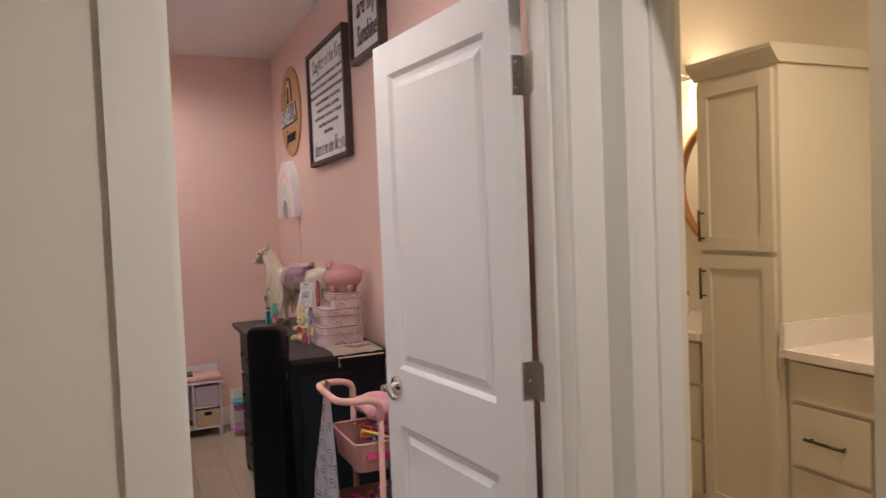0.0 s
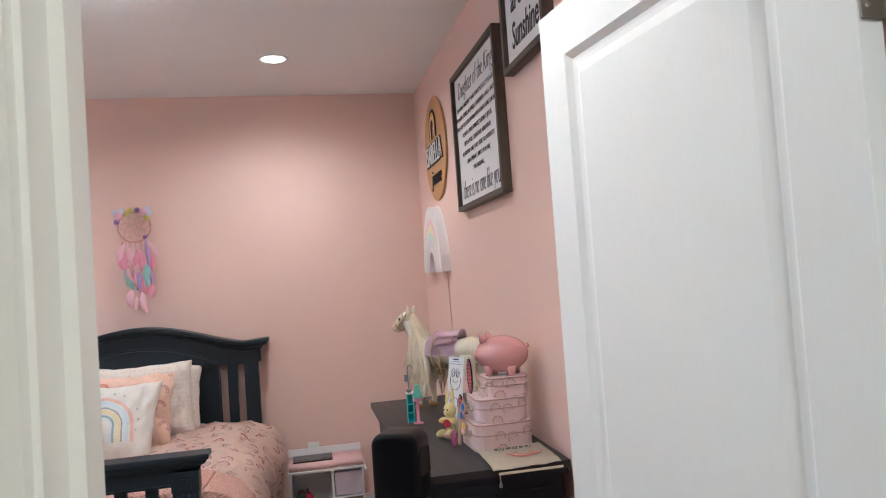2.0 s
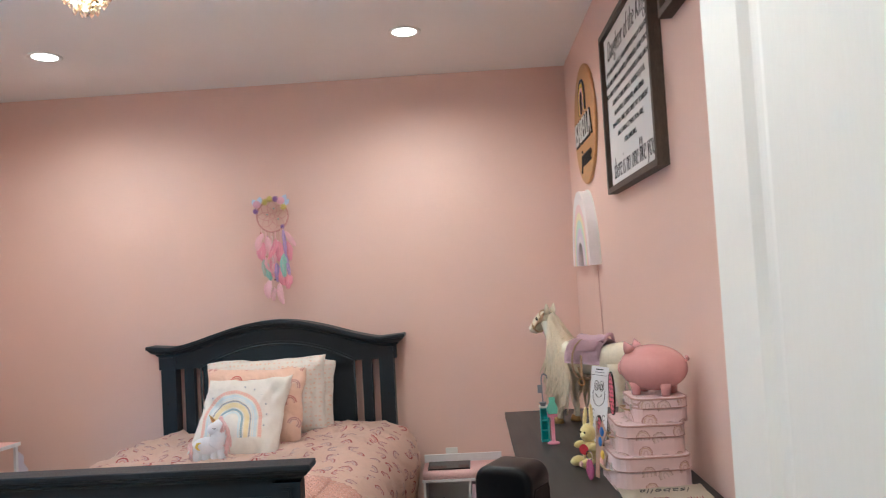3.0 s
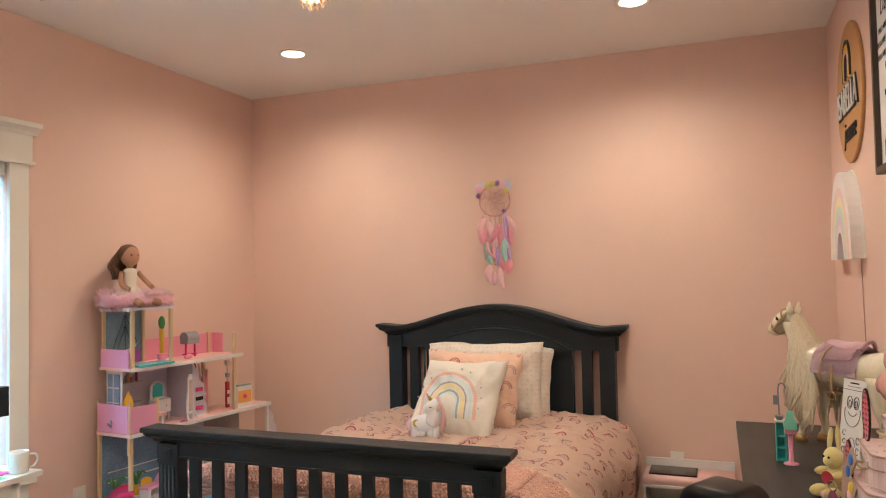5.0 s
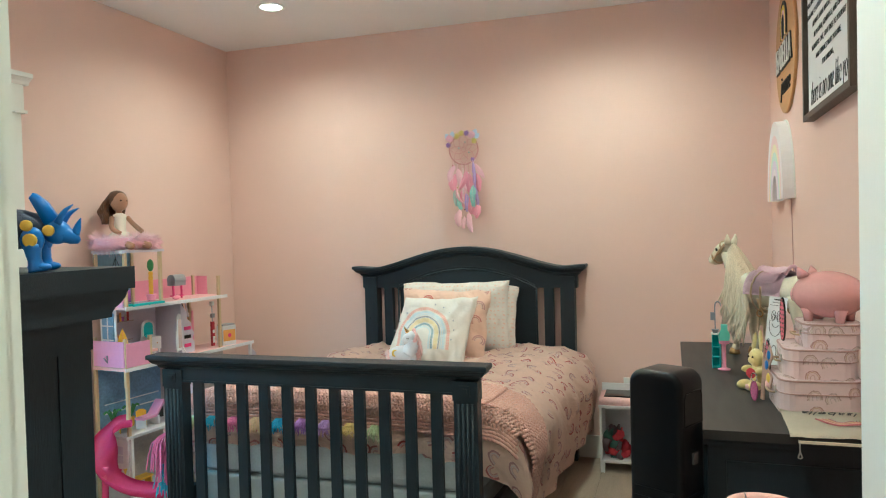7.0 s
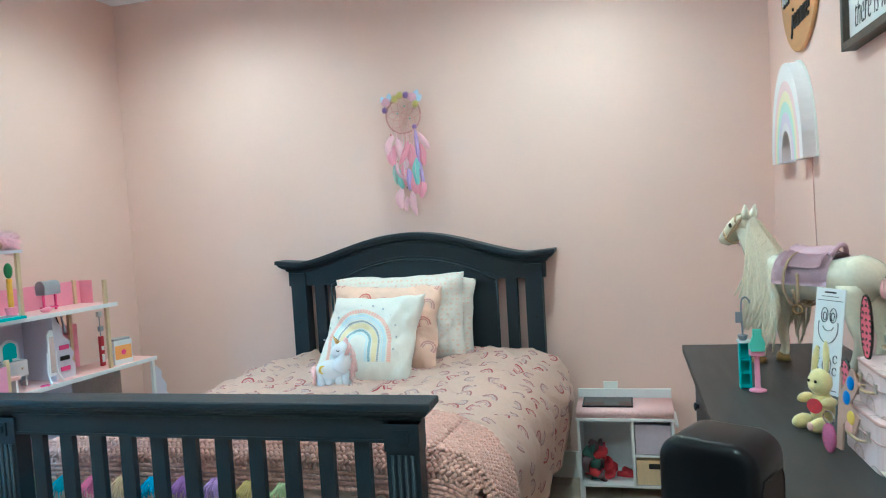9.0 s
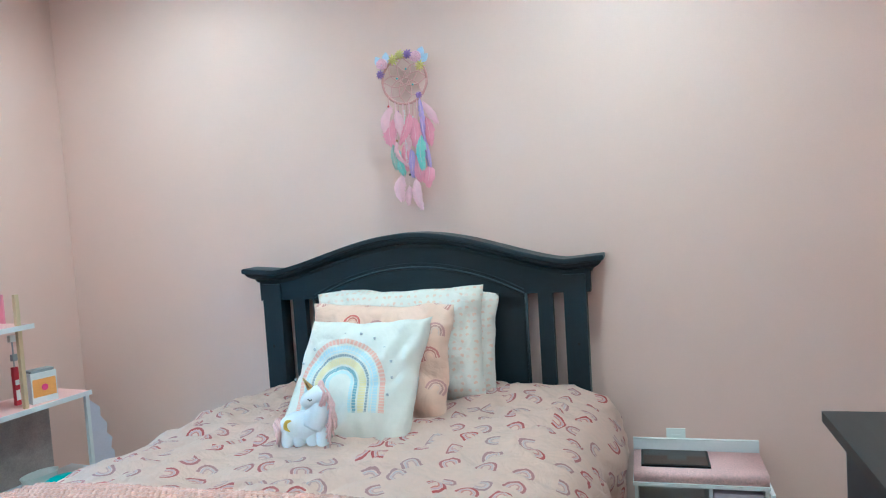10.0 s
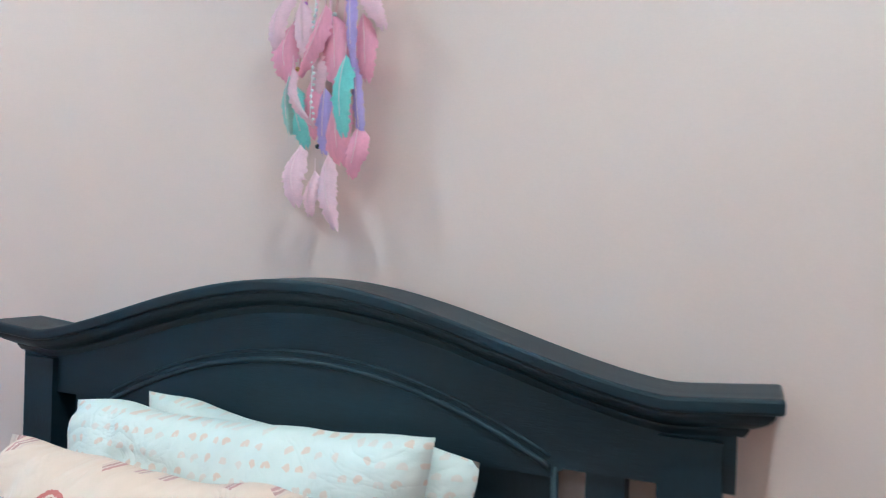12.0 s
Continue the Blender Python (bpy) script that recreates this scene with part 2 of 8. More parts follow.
SHEET = mat("grey_bed_skirt", (0.40, 0.43, 0.45), 0.85, scale=30, vary=0.08, bump=0.2)
KNIT = mat("dusty_rose_chunky_yarn", (0.62, 0.35, 0.29), 0.9, scale=60, vary=0.15, bump=0.5, sheen=0.3)
LIGHTDISC = glow("lit_lamp_disc", (1.0, 0.93, 0.80), 9)
BULB = glow("lit_bulb", (1.0, 0.80, 0.50), 14)
PANE = glass("window_glass")
CRYSTAL = glass("amber_crystal", (1.0, 0.92, 0.72), 0.05)
GOLD = mat("gold_metal", (0.75, 0.55, 0.25), 0.25, metal=1.0, scale=20, vary=0.05, bump=0)


def let_light_through(m, color, amount):
    """Mixes in a translucent share, for thin slats and feathers."""
    t = m.node_tree
    out = t.nodes["Material Output"]
    tr = t.nodes.new("ShaderNodeBsdfTranslucent")
    tr.inputs[0].default_value = (*color, 1)
    mx = t.nodes.new("ShaderNodeMixShader")
    mx.inputs[0].default_value = amount
    t.links.new(t.nodes["Principled BSDF"].outputs[0], mx.inputs[1])
    t.links.new(tr.outputs[0], mx.inputs[2])
    t.links.new(mx.outputs[0], out.inputs[0])


let_light_through(BLIND, (0.55, 0.75, 0.85), 0.12)

# ---- builders ----


def part(name, bm, material, parent=None, label="", smooth=False, bevel=0.0, seg=2):
    """Links a bmesh as one mesh object under a thing or a part."""
    if bevel:
        sharp = [e for e in bm.edges if len(e.link_faces) == 2 and e.calc_face_angle(0) > 0.6]
        bmesh.ops.bevel(bm, geom=sharp, offset=bevel, segments=seg, affect='EDGES', profile=0.6, clamp_overlap=True)
    me = bpy.data.meshes.new(name)
    bm.normal_update()
    bm.to_mesh(me)
    bm.free()
    if smooth:
        for p in me.polygons:
            p.use_smooth = True
    for k in (material if isinstance(material, (list, tuple)) else [material]):
        me.materials.append(k)
    ob = new(name, me)
    if parent:
        ob.parent = parent
    if label:
        ob["label"] = label
    return ob


def thing(name, x, y, z, label, category, rz=0.0, group="", kind=""):
    ob = new(name)
    ob.empty_display_size = 0.05
    ob.matrix_world = pose(x, y, z, 0, 0, rz)
    return tagged(ob, label, category, group, kind)


def solo(name, bm, material, label, category, group="", kind="", **extra):
    return tagged(part(name, bm, material, **extra), label, category, group, kind)


def box(x0, x1, y0, y1, z0, z1, bm=None):
    bm = bm or bmesh.new()
    v = [bm.verts.new(p) for p in ((x0, y0, z0), (x1, y0, z0), (x1, y1, z0), (x0, y1, z0), (x0, y0, z1), (x1, y0, z1), (x1, y1, z1), (x0, y1, z1))]
    for f in ((3, 2, 1, 0), (4, 5, 6, 7), (0, 1, 5, 4), (1, 2, 6, 5), (2, 3, 7, 6), (3, 0, 4, 7)):
        bm.faces.new([v[i] for i in f])
    return bm


def lathe(profile, segments=24, bm=None, m=None, closed=True):
    """Turns (radius, height) pairs about z."""
    bm = bm or bmesh.new()
    rings = []
    for r, z in profile:
        ring = []
        for i in range(segments):
            a = 2 * math.pi * i / segments
            p = Vector((r * math.cos(a), r * math.sin(a), z))
            ring.append(bm.verts.new(m @ p if m else p))
        rings.append(ring)
    for a, b in zip(rings, rings[1:]):
        for i in range(segments):
            j = (i + 1) % segments
            bm.faces.new((a[i], a[j], b[j], b[i]))
    if closed:
        bm.faces.new(rings[0][::-1])
        bm.faces.new(rings[-1])
    return bm


def rod(p, q, r, segments=10, bm=None, r2=None):
    """A round rod from p to q."""
    p, q = Vector(p), Vector(q)
    m = Matrix.Translation(p) @ (q - p).to_track_quat('Z', 'Y').to_matrix().to_4x4()
    return lathe([(r, 0), (r2 if r2 is not None else r, (q - p).length)], segments, bm, m)


def tube(points, r, segments=8, bm=None, smooth_steps=6, radii=None, flat=1.0):
    """A bent tube through the points (smoothed)."""
    bm = bm or bmesh.new()
    pts = [Vector(p) for p in points]
    rad = list(radii) if radii else [r] * len(pts)
    out, rr = [], []
    ext = [2 * pts[0] - pts[1]] + pts + [2 * pts[-1] - pts[-2]]
    for i in range(1, len(ext) - 2):
        a, b, c, d = ext[i - 1:i + 3]
        for k in range(smooth_steps):
            t = k / smooth_steps
            out.append(0.5 * ((2 * b) + (c - a) * t + (2 * a - 5 * b + 4 * c - d) * t * t + (3 * b - a - 3 * c + d) * t ** 3))
            rr.append(rad[i - 1] * (1 - t) + rad[i] * t)
    out.append(pts[-1])
    rr.append(rad[-1])
    rings = []
    ref = None
    for i, p in enumerate(out):
        d = (out[min(i + 1, len(out) - 1)] - out[max(i - 1, 0)]).normalized()
        if ref is None:
            ref = d.orthogonal().normalized()
        ref = (ref - ref.dot(d) * d).normalized()
        side = d.cross(ref)
        rings.append([bm.verts.new(p + rr[i] * (math.cos(2 * math.pi * k / segments) * ref + flat * math.sin(2 * math.pi * k / segments) * side)) for k in range(segments)])
    for a, b in zip(rings, rings[1:]):
        for k in range(segments):
            j = (k + 1) % segments
            bm.faces.new((a[k], a[j], b[j], b[k]))
    bm.faces.new(rings[0][::-1])
    bm.faces.new(rings[-1])
    return bm


def ball(cx, cy, cz, rx, ry=None, rz=None, bm=None, u=14, v=9, m=None):
    bm = bm or bmesh.new()
    ry, rz = ry or rx, rz or rx
    mm = Matrix.Translation((cx, cy, cz)) @ (m or Matrix.Identity(4)) @ Matrix.Diagonal((rx, ry, rz, 1))
    bmesh.ops.create_uvsphere(bm, u_segments=u, v_segments=v, radius=1, matrix=mm)
    return bm


def prism(outline, y0, y1, bm=None, axis='y'):
    """A flat outline of (a, b) pairs given thickness. axis y: a is x, b is z. axis x: a is y. axis z: a, b are x, y."""
    bm = bm or bmesh.new()

    def at(a, b, d):
        return (a, d, b) if axis == 'y' else (d, a, b) if axis == 'x' else (a, b, d)
    n = len(outline)
    f = [bm.verts.new(at(a, b, y0)) for a, b in outline]
    g = [bm.verts.new(at(a, b, y1)) for a, b in outline]
    bm.faces.new(f)
    bm.faces.new(g[::-1])
    for i in range(n):
        j = (i + 1) % n
        bm.faces.new((f[j], f[i], g[i], g[j]))
    bmesh.ops.recalc_face_normals(bm, faces=bm.faces)
    return bm


def sweep(profile, x0, x1, bm=None, axis='x'):
    """A moulding: the (depth, height) profile run along an axis."""
    bm = bm or bmesh.new()

    def at(d, h, s):
        return (s, d, h) if axis == 'x' else (d, s, h)
    f = [bm.verts.new(at(d, h, x0)) for d, h in profile]
    g = [bm.verts.new(at(d, h, x1)) for d, h in profile]
    bm.faces.new(f)
    bm.faces.new(g[::-1])
    n = len(profile)
    for i in range(n):
        j = (i + 1) % n
        bm.faces.new((f[j], f[i], g[i], g[j]))
    bmesh.ops.recalc_face_normals(bm, faces=bm.faces)
    return bm


def words(text, size, m, material, parent, name="lettering", depth=0.001, align='CENTER', shear=0.0, stretch=1.0, bold=0.0):
    """Raised lettering in the built-in font; it reads in the plane's x, up in its y."""
    c = bpy.data.curves.new("lettering", 'FONT')
    c.body, c.size, c.extrude, c.align_x, c.align_y, c.shear, c.offset, c.resolution_u = text, size, depth, align, 'CENTER', shear, bold, 3
    tmp = bpy.data.objects.new("lettering", c)
    scene.collection.objects.link(tmp)
    me = bpy.data.meshes.new_from_object(tmp.evaluated_get(bpy.context.evaluated_depsgraph_get()))
    bpy.data.objects.remove(tmp)
    me.materials.clear()
    me.materials.append(material)
    me.transform(m @ Matrix.Diagonal((stretch, 1, 1, 1)))
    ob = new(name, me)
    ob.parent = parent
    return ob


def cushion(w, h, d, nu=52, nv=44, plump=0.45, wrinkle=0.0075, seed=0.0, sag=0.0, lean=0.0):
    """A stuffed pillow in the xz plane, bulging along y, with drawn-in sides and pointed corners; UV in metres."""
    bm = bmesh.new()
    uvl = bm.loops.layers.uv.new("UVMap")
    sides = []
    for sgn in (-1, 1):
        grid = []
        for j in range(nv + 1):
            row = []
            for i in range(nu + 1):
                u, v = 2 * i / nu - 1, 2 * j / nv - 1
                pull_u = 1 - 0.05 * (1 - abs(v) ** 2) * abs(u) ** 4
                pull_v = 1 - 0.05 * (1 - abs(u) ** 2) * abs(v) ** 4
                bulge = max(0.0, (1 - u ** 4) * (1 - v ** 4)) ** plump
                x, z = u * w / 2 * pull_u, v * h / 2 * pull_v
                wr = noise.noise(Vector((x * 9 + seed, z * 9, sgn * 3.0))) * wrinkle * 2.4 + noise.noise(Vector((x * 26 + seed, z * 12, sgn * 3.0))) * wrinkle * 1.3
                wr += wrinkle * 2.2 * (1 - abs(noise.noise(Vector((x * 5 + z * 4 + seed, z * 6 - x * 2, 8.0 * sgn))))) ** 10 * (0.35 + 0.65 * (u * u + v * v) / 2)
                edge = max(abs(u), abs(v)) ** 4
                x += edge * 0.010 * noise.noise(Vector((v * 2.3 + seed, 1.7, u)))
                z += edge * 0.014 * noise.noise(Vector((u * 2.3 + seed, 5.1, v)))
                y = sgn * (d / 2 * bulge) + (wr if bulge > 0.05 else 0)
                x = x * (1 - sag * v) + lean * z
                row.append(bm.verts.new((x, y, z)))
            grid.append(row)
        for j in range(nv):
            for i in range(nu):
                q = (grid[j][i], grid[j][i + 1], grid[j + 1][i + 1], grid[j + 1][i])
                f = bm.faces.new(q if sgn < 0 else q[::-1])
                for lp in f.loops:
                    lp[uvl].uv = (lp.vert.co.x, lp.vert.co.z)
        sides.append(grid)
    bmesh.ops.remove_doubles(bm, verts=bm.verts, dist=0.0005)
    return bm

# ---- structure ----
WT = 0.12


def wall(name, bm, material, label):
    return solo(name, bm, material, label, "wall", kind="structure")


floor = solo("floor", box(-2.6, 3.4, -1.4, 5.8, -0.2, -0.006), SUBFLOOR, "pale greige wood-look plank floor", "floor", kind="structure")
# bedroom walls; the left one has the window's hole
wall("wall_back", box(XL - WT, XR + WT, YB, YB + WT, 0, CEIL), PINK_WALL, "pale pink painted wall behind the bed")
wall("wall_right", box(XR, XR + WT - 0.05, YN, YB, 0, CEIL), PINK_WALL, "pale pink painted wall with framed signs")
bm = box(XL - WT, XL, YN, WY0, 0, CEIL)
box(XL - WT, XL, WY1, YB, 0, CEIL, bm)
box(XL - WT, XL, WY0, WY1, 0, WZ0, bm)
box(XL - WT, XL, WY0, WY1, WZ1, CEIL, bm)
wall("wall_left", bm, PINK_WALL, "pale pink painted wall with a window")
# partition between hall and bedroom: pink towards the bedroom, cream towards the hall
YM = (YN + YH) / 2
for nm, y0, y1, mt, lb in (("wall_partition_room", YM, YN, PINK_WALL, "pale pink painted partition wall beside the door"), ("wall_partition_hall", YH, YM, HALLWALL, "cream painted hall wall around the bedroom door")):
    x0, x1 = (XL - WT, XR) if nm.endswith("room") else (-1.0, XBATH + WT)
    bm = box(x0, DX0 - 0.02, y0, y1, 0, CEIL)
    box(DX1 + 0.02, x1, y0, y1, 0, CEIL, bm)
    box(DX0 - 0.02, DX1 + 0.02, y0, y1, DH + 0.02, CEIL, bm)
    wall(nm, bm, mt, lb)
# hall
wall("wall_hall_left", box(-1.0, -0.9, -1.4, YH, 0, CEIL), HALLWALL, "cream painted hall wall")
wall("wall_hall_end", box(-1.0, XBATH + WT, -1.4, -1.3, 0, CEIL), HALLWALL, "cream painted hall end wall")
bm = box(XBATH, XBATH + WT, -1.3, BY0 - 0.02, 0, CEIL)
box(XBATH, XBATH + WT, BY1 + 0.02, YH, 0, CEIL, bm)
box(XBATH, XBATH + WT, BY0 - 0.02, BY1 + 0.02, DH + 0.02, CEIL, bm)
wall("wall_hall_right", bm, HALLWALL, "cream painted hall wall with the bathroom door")
# bathroom shell
wall("wall_bath_back", box(3.17, 3.29, -0.4, 3.7, 0, CEIL), BATHWALL, "warm cream bathroom wall behind the vanity")
wall("wall_bath_far", box(XR + WT, 3.17, 3.6, 3.7, 0, CEIL), BATHWALL, "warm cream bathroom end wall")
wall("wall_bath_near", box(XBATH + WT, 3.17, -0.5, -0.4, 0, CEIL), BATHWALL, "warm cream bathroom end wall by the door")
wall("wall_bath_side", box(XR + WT - 0.05, XR + WT, YH - 0.06, 3.6, 0, CEIL), BATHWALL, "warm cream bathroom wall")
ceil = solo("ceiling", box(XL - WT, 3.3, -1.4, YB + WT, CEIL, CEIL + 0.12), CEILING, "flat white painted ceiling", "ceiling", kind="structure")

# baseboards
def baseboard(x0, x1, y0, y1):
    return solo("baseboard", box(x0, x1, y0, y1, 0, 0.135), TRIM, "white painted flat baseboard", "baseboard", kind="structure", bevel=0.004)


baseboard(XL + 0.016, XR - 0.016, YB - 0.016, YB)
baseboard(XR - 0.016, XR, YN + 0.02, YB)
baseboard(XL, XL + 0.016, YN + 0.02, YB)
baseboard(XL + 0.016, DX0 - 0.10, YN, YN + 0.016)
baseboard(-0.9, DX0 - 0.11, YH - 0.016, YH)


def casing(x0, x1, h, y0, y1, label, room):
    """Flat boards round a door opening, with a thicker head and a small cap."""
    c = thing("trim", x0, y0, 0, label, "door casing", kind="structure")
    w = 0.095
    def loc(a, b, cc, d, e, f):
        return box(a - x0, b - x0, cc - y0, d - y0, e, f)
    part("casing_board", loc(x0 - w, x0, y0, y1, 0, h), TRIM, c, bevel=0.004)
    part("casing_board", loc(x1, x1 + w, y0, y1, 0, h), TRIM, c, bevel=0.004)
    out = -0.006 if not room else 0.0
    inn = 0.006 if room else 0.0
    part("casing_head", loc(x0 - w - 0.012, x1 + (w + 0.012 if room else w), y0 + out, y1 + inn, h, h + 0.13), TRIM, c, bevel=0.004)
    return c


casing(DX0 - 0.005, DX1 + 0.005, DH, YH - 0.018, YH, "white flat board casing round the bedroom door", False)
casing(DX0 - 0.005, DX1 + 0.005, DH, YN, YN + 0.018, "white flat board casing on the bedroom side", True)
jamb = thing("door_frame", DX0, YH, 0, "white painted door jamb with stop strips", "door frame", kind="structure")
jd = YN - YH
part("jamb", box(-0.02, 0, -0.001, jd + 0.001, 0, DH), TRIM, jamb, bevel=0.003)
part("jamb", box(DX1 - DX0, DX1 - DX0 + 0.02, -0.001, jd + 0.001, 0, DH), TRIM, jamb, bevel=0.003)
part("jamb", box(-0.02, DX1 - DX0 + 0.02, -0.001, jd + 0.001, DH, DH + 0.02), TRIM, jamb)
part("stop", box(0, 0.011, 0.05, 0.09, 0, DH - 0.011), TRIM, jamb, bevel=0.004)
part("stop", box(DX1 - DX0 - 0.011, DX1 - DX0, 0.05, 0.09, 0, DH - 0.011), TRIM, jamb, bevel=0.004)
part("stop", box(0, DX1 - DX0, 0.05, 0.09, DH - 0.011, DH), TRIM, jamb)


def paneled_leaf(w, h, t, panels, both=True):
    """A moulded door leaf from x=0 (seen face) to x=t, y=0..w, with stepped raised panels."""
    bm = box(0, t, 0, w, 0.008, h)
    seen = [f for f in bm.faces if f.normal.x < -0.9 or sum(v.co.x for v in f.verts) < 0.0001]
    bmesh.ops.delete(bm, geom=seen, context='FACES_ONLY')
    ys = sorted({0, w, *[p[0] for p in panels], *[p[1] for p in panels]})
    zs = sorted({0.008, h, *[p[2] for p in panels], *[p[3] for p in panels]})
    vs = {}
    def v(y, z, x=0.0):
        k = (round(y, 5), round(z, 5), round(x, 5))
        if k not in vs:
            vs[k] = bm.verts.new((x, y, z))
        return vs[k]
    for a, b in zip(ys, ys[1:]):
        for c, d in zip(zs, zs[1:]):
            if any(p[0] <= a and b <= p[1] and p[2] <= c and d <= p[3] for p in panels):
                continue
            bm.faces.new((v(a, c), v(a, d), v(b, d), v(b, c)))
    steps = [(0.0, 0.0), (0.006, 0.004), (0.014, 0.010), (0.020, 0.011), (0.030, 0.011), (0.052, 0.003), (0.06, 0.003)]
    for p in panels:
        loops = []
        for off, dep in steps:
            loops.append([v(p[0] + off, p[2] + off, dep), v(p[0] + off, p[3] - off, dep), v(p[1] - off, p[3] - off, dep), v(p[1] - off, p[2] + off, dep)])
        for a, b in zip(loops, loops[1:]):
            for i in range(4):
                j = (i + 1) % 4
                bm.faces.new((a[i], a[j], b[j], b[i]))
        bm.faces.new(loops[-1])
    bmesh.ops.remove_doubles(bm, verts=bm.verts, dist=0.0002)
    bmesh.ops.recalc_face_normals(bm, faces=bm.faces)
    return bm


def knob_set(parent, y, z):
    m = Matrix.Translation((0, y, z)) @ Matrix.Rotation(radians(-90), 4, 'Y')
    k = part("door_lever", tube([(-0.052, y, z), (-0.056, y - 0.012, z + 0.002), (-0.057, y - 0.035, z + 0.008), (-0.056, y - 0.065, z - 0.004), (-0.055, y - 0.09, z - 0.016), (-0.055, y - 0.108, z - 0.008)], 0.009, 10, None, 5, [0.011, 0.010, 0.010, 0.009, 0.008, 0.006]), CHROME, parent, "polished chrome wave lever", smooth=True)
    part("rosette", lathe([(0.033, 0.0), (0.034, 0.004), (0.031, 0.009), (0.014, 0.012), (0.011, 0.03), (0.011, 0.054)], 28, None, m), CHROME, k, smooth=True)
    return k


bed_door = thing("door_1", 1.080, 1.590, 0, "white two-panel door standing open into the pink room", "door", rz=5.9, kind="structure")
leaf = part("door_leaf", paneled_leaf(0.78, 2.03, 0.035, [(0.115, 0.678, 0.972, 1.925), (0.115, 0.678, 0.22, 0.785)]), DOORWHITE, bed_door)
knob_set(bed_door, 0.70, 0.912)
for hz in (1.748, 1.004, 0.22):
    hinge = part("hinge", rod((0.040, -0.020, hz), (0.040, -0.020, hz + 0.093), 0.0065, 12), NICKEL, bed_door, "satin nickel butt hinge")
    part("hinge_plate", box(0.002, 0.038, -0.0035, -0.0005, hz, hz + 0.093), NICKEL, hinge, bevel=0.001)
    part("hinge_plate", box(0.036, 0.040, -0.020, -0.0005, hz, hz + 0.093), NICKEL, hinge)
    part("hinge_plate", box(0.030, 0.034, -0.068, -0.022, hz, hz + 0.093), NICKEL, hinge, bevel=0.001)
    for dz in (0.015, 0.046, 0.078):
        part("screw", lathe([(0.004, 0), (0.003, 0.0015)], 8, None, Matrix.Translation((0.012 + 0.012 * (dz > 0.04 and dz < 0.05), -0.0035, hz + dz)) @ Matrix.Rotation(radians(90), 4, 'X')), CHROME, hinge)
    for dz in (0.018, 0.037, 0.056, 0.075):
        part("knuckle_line", lathe([(0.0068, 0), (0.0068, 0.0012)], 12, None, Matrix.Translation((0.040, -0.020, hz + dz))), HOLE_SHADE, hinge)

# bathroom door: casing, frame and a leaf standing half open inside
bt = thing("trim", XBATH, BY0, 0, "white flat board casing round the bathroom door", "door casing", kind="structure")
part("casing_board", box(-0.018, 0, -0.095, 0, 0, DH), TRIM, bt, bevel=0.004)
part("casing_board", box(-0.018, 0, BY1 - BY0, BY1 - BY0 + 0.082, 0, DH), TRIM, bt, bevel=0.004)
part("casing_head", box(-0.024, 0, -0.1, BY1 - BY0 + 0.082, DH, DH + 0.13), TRIM, bt, bevel=0.004)
part("jamb", box(-0.001, WT + 0.001, BY1 - BY0, BY1 - BY0 + 0.02, 0, DH), TRIM, bt, bevel=0.003)
part("jamb", box(-0.001, WT + 0.001, -0.02, 0, 0, DH), TRIM, bt, bevel=0.003)
part("jamb", box(-0.001, WT + 0.001, -0.02, BY1 - BY0 + 0.02, DH, DH + 0.02), TRIM, bt)
part("stop", box(0.05, 0.09, BY1 - BY0 - 0.011, BY1 - BY0, 0, DH), TRIM, bt, bevel=0.003)
bath_door = thing("door_2", XBATH + WT + 0.004, BY0 + 0.005, 0, "white panelled bathroom door standing half open", "door", rz=-34, kind="structure")
part("door_leaf", paneled_leaf(0.755, 2.03, 0.035, [(0.12, 0.64, 0.965, 1.925), (0.12, 0.64, 0.22, 0.85)]), DOORWHITE, bath_door)
part("latch_plate", box(0.008, 0.028, 0.753, 0.757, 0.88, 0.94), NICKEL, bath_door, "satin nickel latch plate")

# ---- window ----
win = thing("window_1", XL, WY0, WZ0, "white trimmed window with lowered horizontal blinds", "window", kind="structure")
ww, wh = WY1 - WY0, WZ1 - WZ0
for a, b in ((-0.095, 0.0), (ww, ww + 0.095)):
    part("window_casing", box(0, 0.018, a, b, -0.02, wh), TRIM, win, bevel=0.003)
part("window_head", box(0, 0.022, -0.11, ww + 0.11, wh, wh + 0.135), TRIM, win, bevel=0.003)
part("window_bead", box(0, 0.034, -0.118, ww + 0.118, wh - 0.002, wh + 0.012), TRIM, win, bevel=0.003)
part("window_cornice", sweep([(0, wh + 0.135), (0.026, wh + 0.135), (0.034, wh + 0.15), (0.052, wh + 0.165), (0.058, wh + 0.168), (0.058, wh + 0.19), (0.0, wh + 0.19)], -0.135, ww + 0.135, axis='y'), TRIM, win)
part("window_sill", box(-0.10, 0.045, -0.115, ww + 0.115, -0.045, -0.02), TRIM, win, bevel=0.005)
part("window_apron", box(0, 0.018, -0.095, ww + 0.095, -0.13, -0.045), TRIM, win, bevel=0.003)
for a, b, c, d in ((0.0, ww, 0.0, 0.045), (0, ww, wh - 0.045, wh), (0, 0.045, 0.045, wh - 0.045), (ww - 0.045, ww, 0.045, wh - 0.045), (0.045, ww - 0.045, wh * 0.5 - 0.02, wh * 0.5 + 0.02)):
    part("window_frame", box(-0.115, -0.085, a, b, c, d), WHITE_PLASTIC, win, bevel=0.003)
pane = part("pane", box(-0.104, -0.099, 0.045, ww - 0.045, 0.045, wh - 0.045), PANE, win)
pane.visible_shadow = False
